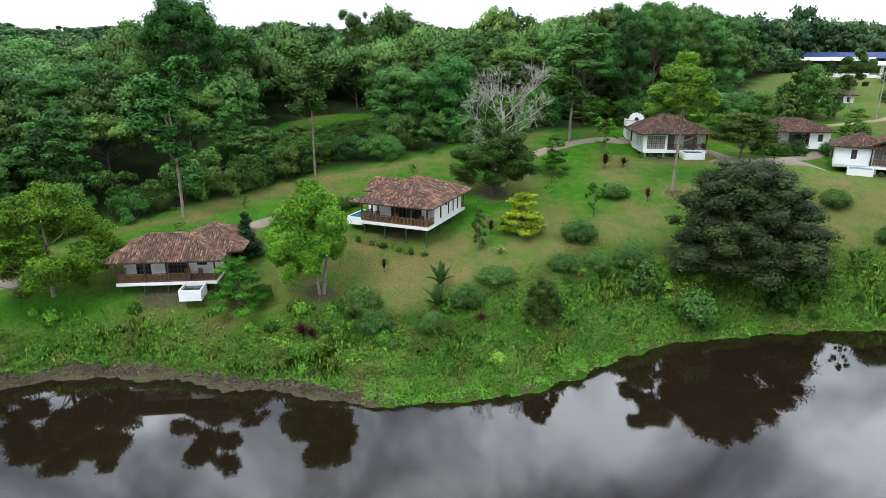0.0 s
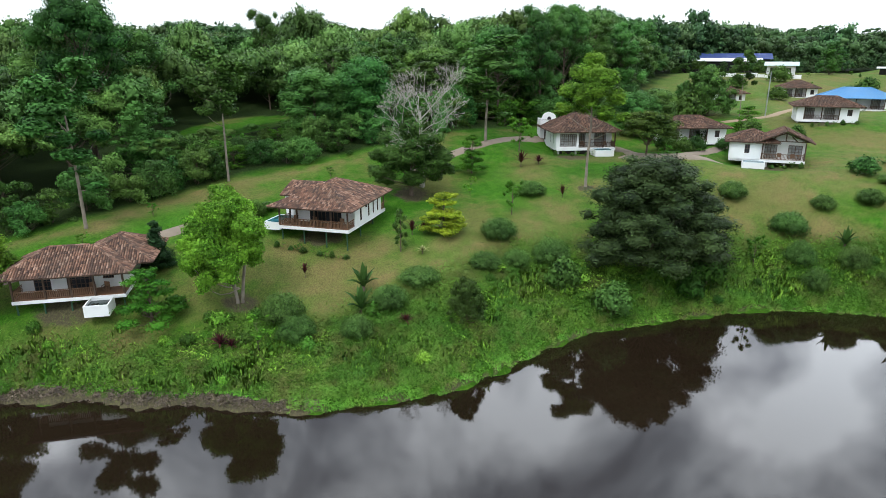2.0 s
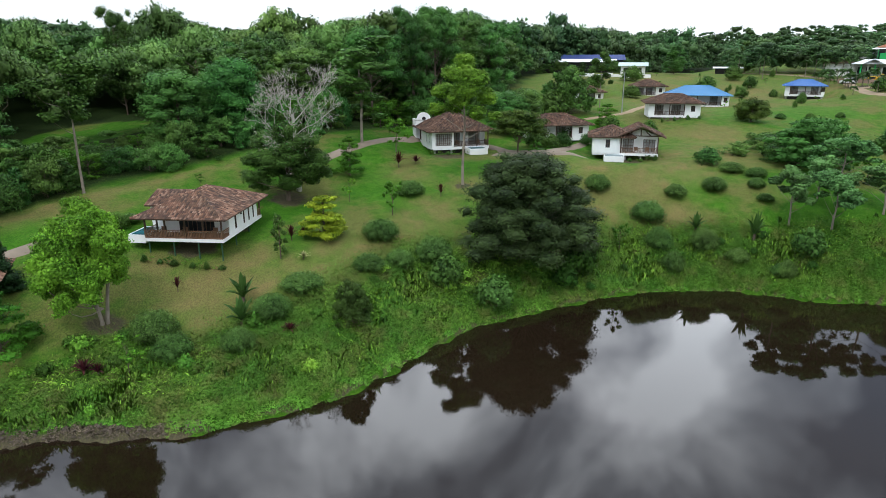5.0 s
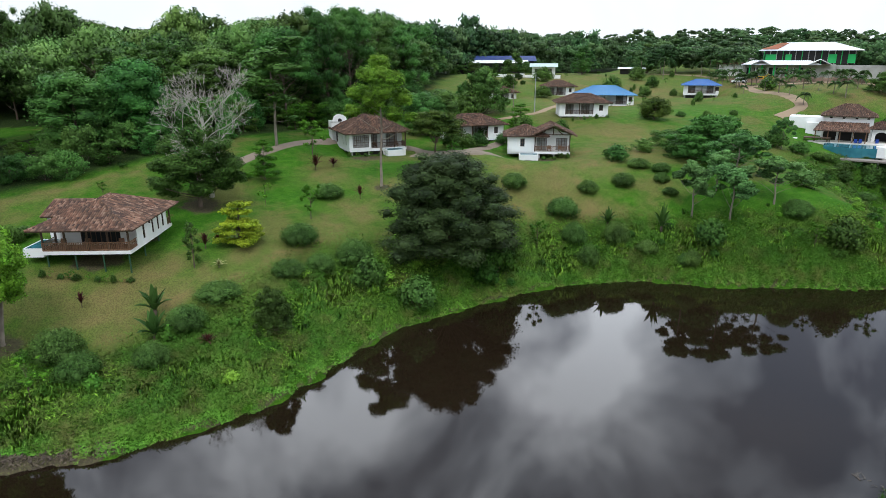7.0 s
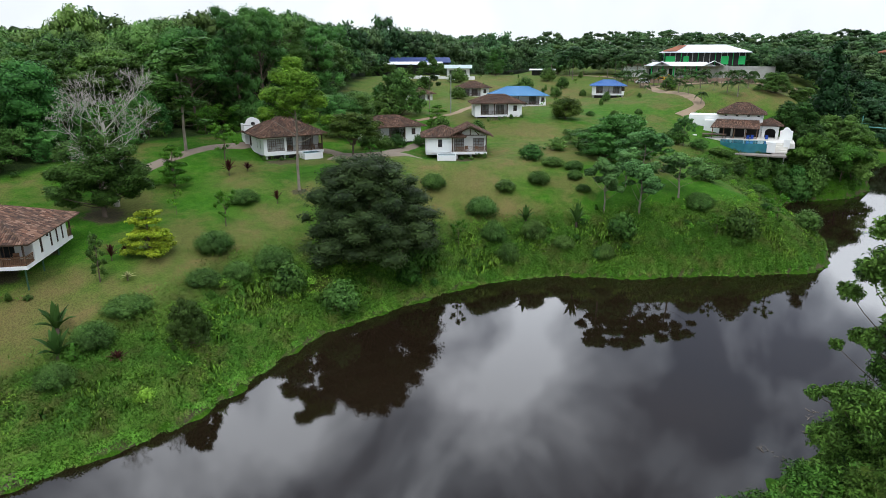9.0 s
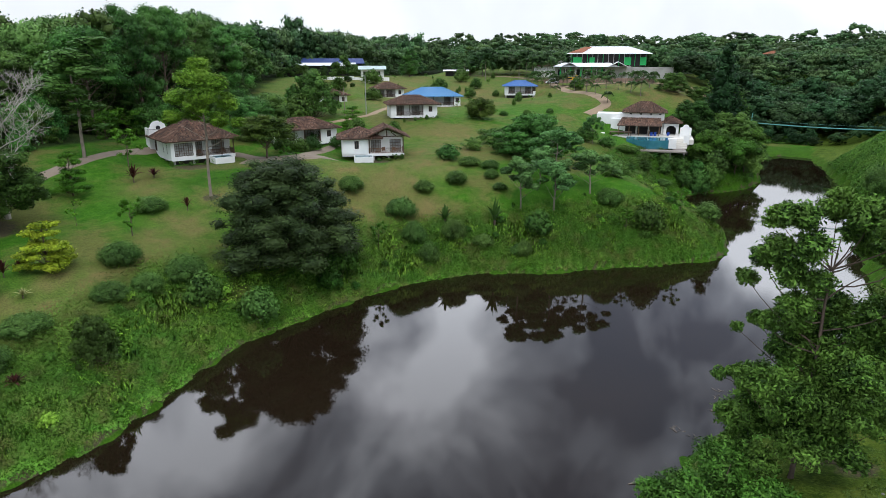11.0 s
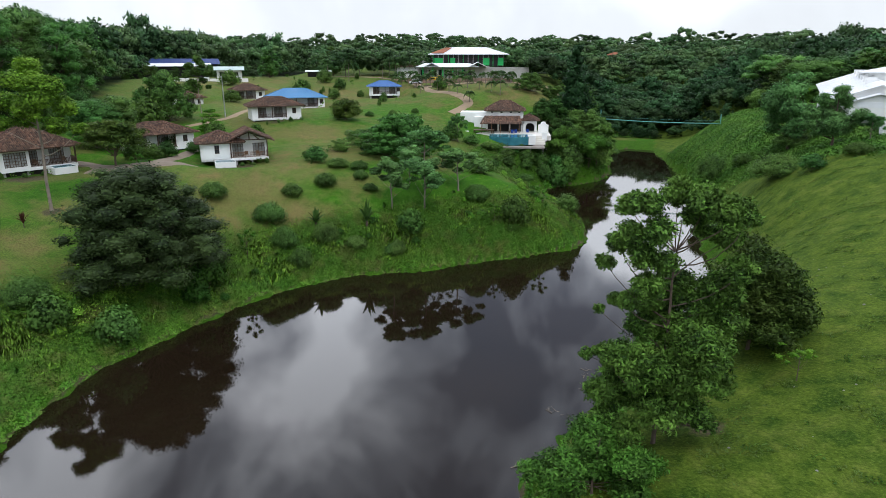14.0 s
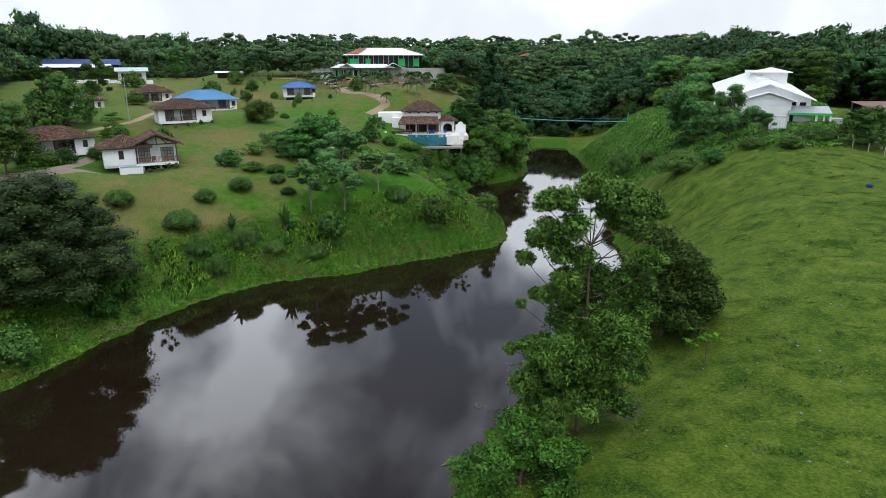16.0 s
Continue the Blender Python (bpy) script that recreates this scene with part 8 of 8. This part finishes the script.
for x, y, h, w in ((60, 124, 9, 9), (80, 178, 12, 11), (92, 205, 11, 12), (215, 215, 13, 9), (170, 205, 11, 9), (66, 128, 9, 9)):
    plant(P_FOREST[int(x) % 6], x, y, h, w, "green tree standing among the far lawns")
rng = np.random.default_rng(19)
for i in range(44):
    x, y = rng.uniform(112, 205), rng.uniform(118, 200)
    if not 0.6 < y / x < 1.35 or float(beyond_edge(x, y)[0]) > -6 or (148 < x < 176 and 128 < y < 152):
        continue
    h = rng.uniform(1.2, 3.0)
    plant((P_SEED, P_SMALL, P_SHRUB[0])[i % 3], x, y, h, h * rng.uniform(0.6, 1.1), "young tree planted on the far lawn", "tree", "tree", "young lawn trees")
for i, (x, y, h, w) in enumerate(((90, 89, 2.6, 5), (94, 86, 3.4, 5.5), (98, 91, 3.2, 6), (102, 86, 4.4, 6.5), (97, 81, 4.0, 6), (104, 92, 3.0, 5.5), (92, 82, 2.8, 5), (108, 88, 3.6, 6))):
    plant(P_UNDER[i % 5], x, y, h, w, "leafy shrub in the hollow between lawns", "shrub", "shrub", "hollow shrubs", sink=0.1)
for i in range(9):
    x, y = 131 + i * 3.6, 240 - i * 2.3
    plant(P_UNDER[i % 4], x, y, 3.0 + (i * 7 % 5) * 0.5, 5.5, "leafy hedge shrub below the barn", "shrub", "shrub", "barn hedge", sink=0.2)
plant(P_TALL[0], 88, 131, 15, 6, "tall thin bare-stemmed tree beside the far villas")

# ---- posts ----
for i in range(7):
    x, y = 111.5 - i * 0.9, -3.5 - i * 1.9
    fp = thing("fence_post", pose(x, y, gz(x, y) - 0.3, 0, 2 * math.sin(i * 3), 0), "thin grey timber fence post in the grass", "post", "fence posts")
    vs, fs = tube([(0, 0, 0), (0.02, 0, 1.55)], [0.06, 0.05], 6)
    child("post", mesh_of("post", vs, fs, M_GREYBARK), fp)
tb = thing("blue_tub", pose(87.6, -9.8, gz(87.6, -9.8) + 0.02, 0, 0, 20) @ Matrix.Diagonal((0.62, 0.62, 0.45, 1)), "blue plastic cattle tub on the meadow", "tub")
bm = bmesh.new()
bmesh.ops.create_cone(bm, cap_ends=True, segments=20, radius1=0.42, radius2=0.55, depth=0.5, matrix=pose(0, 0, 0.25) @ Matrix.Diagonal((1.5, 1, 1, 1)))
top_ = [f for f in bm.faces if f.normal.z > 0.9]
bmesh.ops.inset_region(bm, faces=top_, thickness=0.05)
bmesh.ops.translate(bm, vec=(0, 0, -0.35), verts=list({v for f in top_ for v in f.verts}))
part("basin", bm, M_BLUECLOTH, tb)
plant(P_TRAV, 120.7, 17.4, 3.6, 2.8, "clump of upright grey-green cactus-like leaves", "plant", "spiky_plant")
pl = thing("utility_pole", pose(111.3, -13.0, gz(111.3, -13.0) - 0.3), "weathered timber utility pole by the track", "pole")
vs, fs = tube([(0, 0, 0), (0, 0, 7.6)], [0.16, 0.11], 8)
child("pole", mesh_of("pole", vs, fs, M_GREYBARK), pl)
pl = thing("utility_pole", pose(95.8, 133.0, gz(95.8, 133.0) - 0.3), "tall grey utility pole by the villas", "pole")
vs, fs = tube([(0, 0, 0), (0, 0, 10)], [0.14, 0.09], 8)
child("pole", mesh_of("pole", vs, fs, M_STEEL), pl)

# ---- weeds, tall grass and tufts ----
def scatter(name, count, region, keep, size, tall, mat, label, seed, spread=0.5, aspect=0.35, sides=4):
    """Upright leaf cards standing on the ground wherever keep(x, y, shore) says so."""
    rng_ = np.random.default_rng(seed)
    x, y = rng_.uniform(region[0], region[1], count), rng_.uniform(region[2], region[3], count)
    s = shore_distance(x, y)
    ok = keep(x, y, s, rng_)
    x, y = x[ok], y[ok]
    k = len(x)
    z = ground_at(x, y)
    clump = np.array([0.5 + 0.5 * noise.noise((a * 0.45, b * 0.45, seed)) + 0.5 * noise.noise((a * 0.12, b * 0.12, seed + 9)) for a, b in zip(x, y)])
    hgt = tall * (0.2 + 1.5 * np.clip(clump - 0.15, 0, 1.3)) * rng_.uniform(0.6, 1.3, k)
    c = np.stack([x, y, z + hgt * 0.55], -1)
    nn = rng_.normal(size=(k, 3)) * spread + np.array([0, -0.25, 0.75])
    tone = np.array([noise.noise((a * 0.9, b * 0.9, seed + 3)) + 0.7 * noise.noise((a * 0.2, b * 0.2, seed + 5)) for a, b in zip(x, y)])
    v = cards(rng_, c, nn, size, aspect, 0.1, sides, np.tile((0.0, -0.15, 0.8), (k, 1)), np.clip(0.5 + 0.6 * tone + rng_.normal(size=k) * 0.15, 0, 1))
    v[:, 2] += np.repeat(rng_.uniform(-0.4, 0.5, k) * hgt, sides)
    ob = new(name, leaf_mesh(name, v, mat, sides))
    return tagged(ob, label, "grass", kind="stuff")


def tussocks(name, count, region, keep, tall, mat, label, seed, blades=9):
    """Tufts of long upright blades that bend outwards from a common root."""
    rng_ = np.random.default_rng(seed)
    x, y = rng_.uniform(region[0], region[1], count), rng_.uniform(region[2], region[3], count)
    s = shore_distance(x, y)
    ok = keep(x, y, s, rng_)
    x, y = x[ok], y[ok]
    patch = np.array([noise.noise((a * 0.16, b * 0.16, seed)) + 0.5 * noise.noise((a * 0.5, b * 0.5, seed + 2)) for a, b in zip(x, y)])
    stay = patch > rng_.uniform(-0.15, 0.35, len(x))
    x, y, patch = x[stay], y[stay], patch[stay]
    root = np.repeat(np.stack([x, y, ground_at(x, y)], -1), blades, 0)
    k = len(root)
    root[:, :2] += rng_.normal(size=(k, 2)) * 0.12
    hgt = np.repeat(tall * (0.6 + 0.7 * np.clip(patch, 0, 1)) * rng_.uniform(0.7, 1.3, len(x)), blades) * rng_.uniform(0.6, 1.2, k)
    turn_ = rng_.uniform(0, 2 * math.pi, k)
    lean = np.stack([np.cos(turn_), np.sin(turn_), np.zeros(k)], -1) * rng_.uniform(0.1, 0.7, k)[:, None]
    side = np.stack([-np.sin(turn_), np.cos(turn_), np.zeros(k)], -1)
    v = np.empty((k, 4, 7))
    wide = (hgt * rng_.uniform(0.05, 0.10, k))[:, None]
    half = root + (lean * 0.35 + np.array([0, 0, 0.62])) * hgt[:, None]
    v[:, 0, :3] = root
    v[:, 1, :3], v[:, 3, :3] = half + side * wide, half - side * wide
    v[:, 2, :3] = root + (lean + np.array([0, 0, 0.92])) * hgt[:, None]
    soft_ = lean * 0.6 + np.array([0, -0.2, 0.8]) + rng_.normal(size=(k, 3)) * 0.2
    v[:, :, 3:6] = (soft_ / np.linalg.norm(soft_, axis=1)[:, None])[:, None]
    v[:, :, 6] = np.clip(np.repeat(rng_.uniform(0, 1, len(x)), blades) + rng_.normal(size=k) * 0.15, 0, 1)[:, None]
    ob = new(name, leaf_mesh(name, v.reshape(-1, 7), mat))
    return tagged(ob, label, "grass", kind="stuff")


def on_bank(x, y, s, rng_):
    w = np.interp(x, [-60, -18, -10, 25, 35, 50, 62, 100, 125, 170], [4.6, 5.2, 11, 13, 11, 11, 9.5, 11, 14, 12])
    far_side = y > 0.28 * x + 14
    return (s > np.where(x < -5, 1.0, np.where(x < 22, 0.8, 0.3))) & (s < w + rng_.normal(size=len(x)) * 1.2) & far_side


scatter("bank_weeds", 1900000, (-62, 125, 36, 86), on_bank, 0.25, 0.65, M_WEED, "lush green weeds covering the pond bank", 21, 0.95, 0.15, 3)
scatter("tall_grass", 120000, (-30, 110, 40, 84), lambda x, y, s, r: on_bank(x, y, s, r) & (np.array([noise.noise((a * 0.11, b * 0.11, 4)) for a, b in zip(x, y)]) > 0.1), 0.42, 0.6, M_DRYGRASS, "yellow-green tall grass on the bank", 22, 0.8, 0.22)
scatter("water_edge_grass", 800000, (-45, 112, 38, 70), lambda x, y, s, r: (s > np.where(x > -6, -0.2, 0.9)) & (s < 2.2 + 0.4 * r.normal(size=len(x))) & (y > 0.28 * x + 14), 0.24, 0.22, M_EDGEGRASS, "bright low grass along the water's edge", 23, 0.7, 0.3, 3)
tussocks("bank_ferns", 42000, (-50, 112, 42, 84), lambda x, y, s, r: on_bank(x, y, s, r) & (s > 1.2) & (s < 8), 0.85, M_FERN, "upright light green ferns and tall grass on the bank", 31)
tussocks("dark_bank_weeds", 1500, (-50, 112, 42, 84), lambda x, y, s, r: on_bank(x, y, s, r) & (s > 1.5), 0.75, M_SHRUBDEEP, "dark green broad weeds between the ferns", 33, 12)
scatter("inlet_bank_weeds", 90000, (100, 190, 20, 95), lambda x, y, s, r: (s > 0.8) & (s < 13) & (y > 0.25 * x + 14), 0.4, 0.6, M_TUFT, "weeds on the banks of the inlet", 24, 0.6, 0.5)
scatter("near_bank_weeds", 60000, (28, 80, 2, 24), lambda x, y, s, r: (s > 0.3) & (s < 3.2 + r.normal(size=len(x))), 0.3, 0.4, M_WEED, "weeds along the near bank", 25, 0.6, 0.5)
scatter("meadow_tufts", 260000, (25, 112, -22, 24), lambda x, y, s, r: (s > 2.5) & (y < 0.28 * x + 6) & (np.array([noise.noise((a * 0.5, b * 0.25, 2)) + 0.6 * noise.noise((a * 1.5, b * 0.9, 6)) for a, b in zip(x, y)]) > 0.3), 0.17, 0.10, M_TUFT, "low grass tufts on the cattle meadow", 26, 0.5, 0.4)

scatter("hall_slope_weeds", 640000, (104, 205, -8, 66), lambda x, y, s, r: (s > 0.8) & (x > np.interp(y, [-12, -0.4, 13.8, 30, 60], [110, 106, 115, 138, 160]) + 1.5 * r.normal(size=len(x))) & (y < 0.30 * x + 16), 0.36, 0.6, M_HILLWEED, "rank green weeds on the slope below the white hall", 29, 0.8, 0.32, 3)
scatter("mud_litter", 60000, (-50, -3, 48, 60), lambda x, y, s, r: (s > -0.1) & (s < 1.5 + 0.4 * r.normal(size=len(x))), 0.3, 0.12, M_LITTER, "dead plant litter along the muddy edge", 27, 0.6, 0.3)

# twigs drifting by the near bank
rng = np.random.default_rng(44)
for x, y in ((45.9, 20.8), (46.6, 20.4), (52.2, 20.0), (53.6, 21.1), (46.3, 19.0), (36.9, 19.9), (55.7, 21.2)):
    tw = thing("drifting_twig", pose(x, y, 0.01, 0, 0, rng.uniform(0, 360)), "bleached dead twig drifting on the water", "twig", "drifting twigs")
    bits = [limb(rng, (0, 0, 0), (rng.uniform(0.6, 1.3), 0.1, 0.04), 0.04, 0.015, 0.12, 4, 5)]
    for k in range(4):
        q = rng.uniform(0.2, 0.9)
        bits.append(limb(rng, (q, 0, 0.02), (q + 0.3, rng.uniform(-0.5, 0.5), 0.08), 0.02, 0.008, 0.1, 2, 4))
    vs, fs = merge(bits)
    child("branch", mesh_of("branch", vs, fs, M_BARK), tw)

# stones and clods
rng = np.random.default_rng(31)


def stone_mesh(seed, mat):
    rg = random.Random(seed)
    bm = bmesh.new()
    bmesh.ops.create_icosphere(bm, subdivisions=2, radius=1)
    for v in bm.verts:
        v.co *= 0.8 + 0.35 * noise.noise(v.co * 1.3 + Vector((seed, 0, 0)))
        v.co.z *= 0.6
    me = bpy.data.meshes.new("stone")
    bm.to_mesh(me)
    bm.free()
    me.materials.append(mat)
    return me


STONES = [stone_mesh(i, M_STONE) for i in range(3)]
CLODS = [stone_mesh(i + 5, M_MUD) for i in range(3)]
for i in range(46):
    x, y = rng.uniform(30, 75), rng.uniform(-14, 6)
    ob = new("stone", STONES[i % 3])
    r = rng.uniform(0.05, 0.14)
    ob.matrix_world = pose(x, y, gz(x, y) + r * 0.15, 0, 0, rng.uniform(0, 360)) @ Matrix.Scale(r, 4)
    tagged(ob, "pale stone lying in the meadow grass", "stone", "meadow stones")
for i in range(150):
    x = rng.uniform(-46, -5)
    y = float(np.interp(x, SHORE[:20, 0], SHORE[:20, 1])) + abs(rng.normal()) * 0.7 + 0.1
    ob = new("clod", CLODS[i % 3])
    r = rng.uniform(0.06, 0.2)
    ob.matrix_world = pose(x, y, max(gz(x, y), -0.05) + 0.02, 0, 0, rng.uniform(0, 360)) @ Matrix.Diagonal((r * 1.6, r, r, 1))
    tagged(ob, "muddy clod at the water's edge", "clod", "muddy clods")
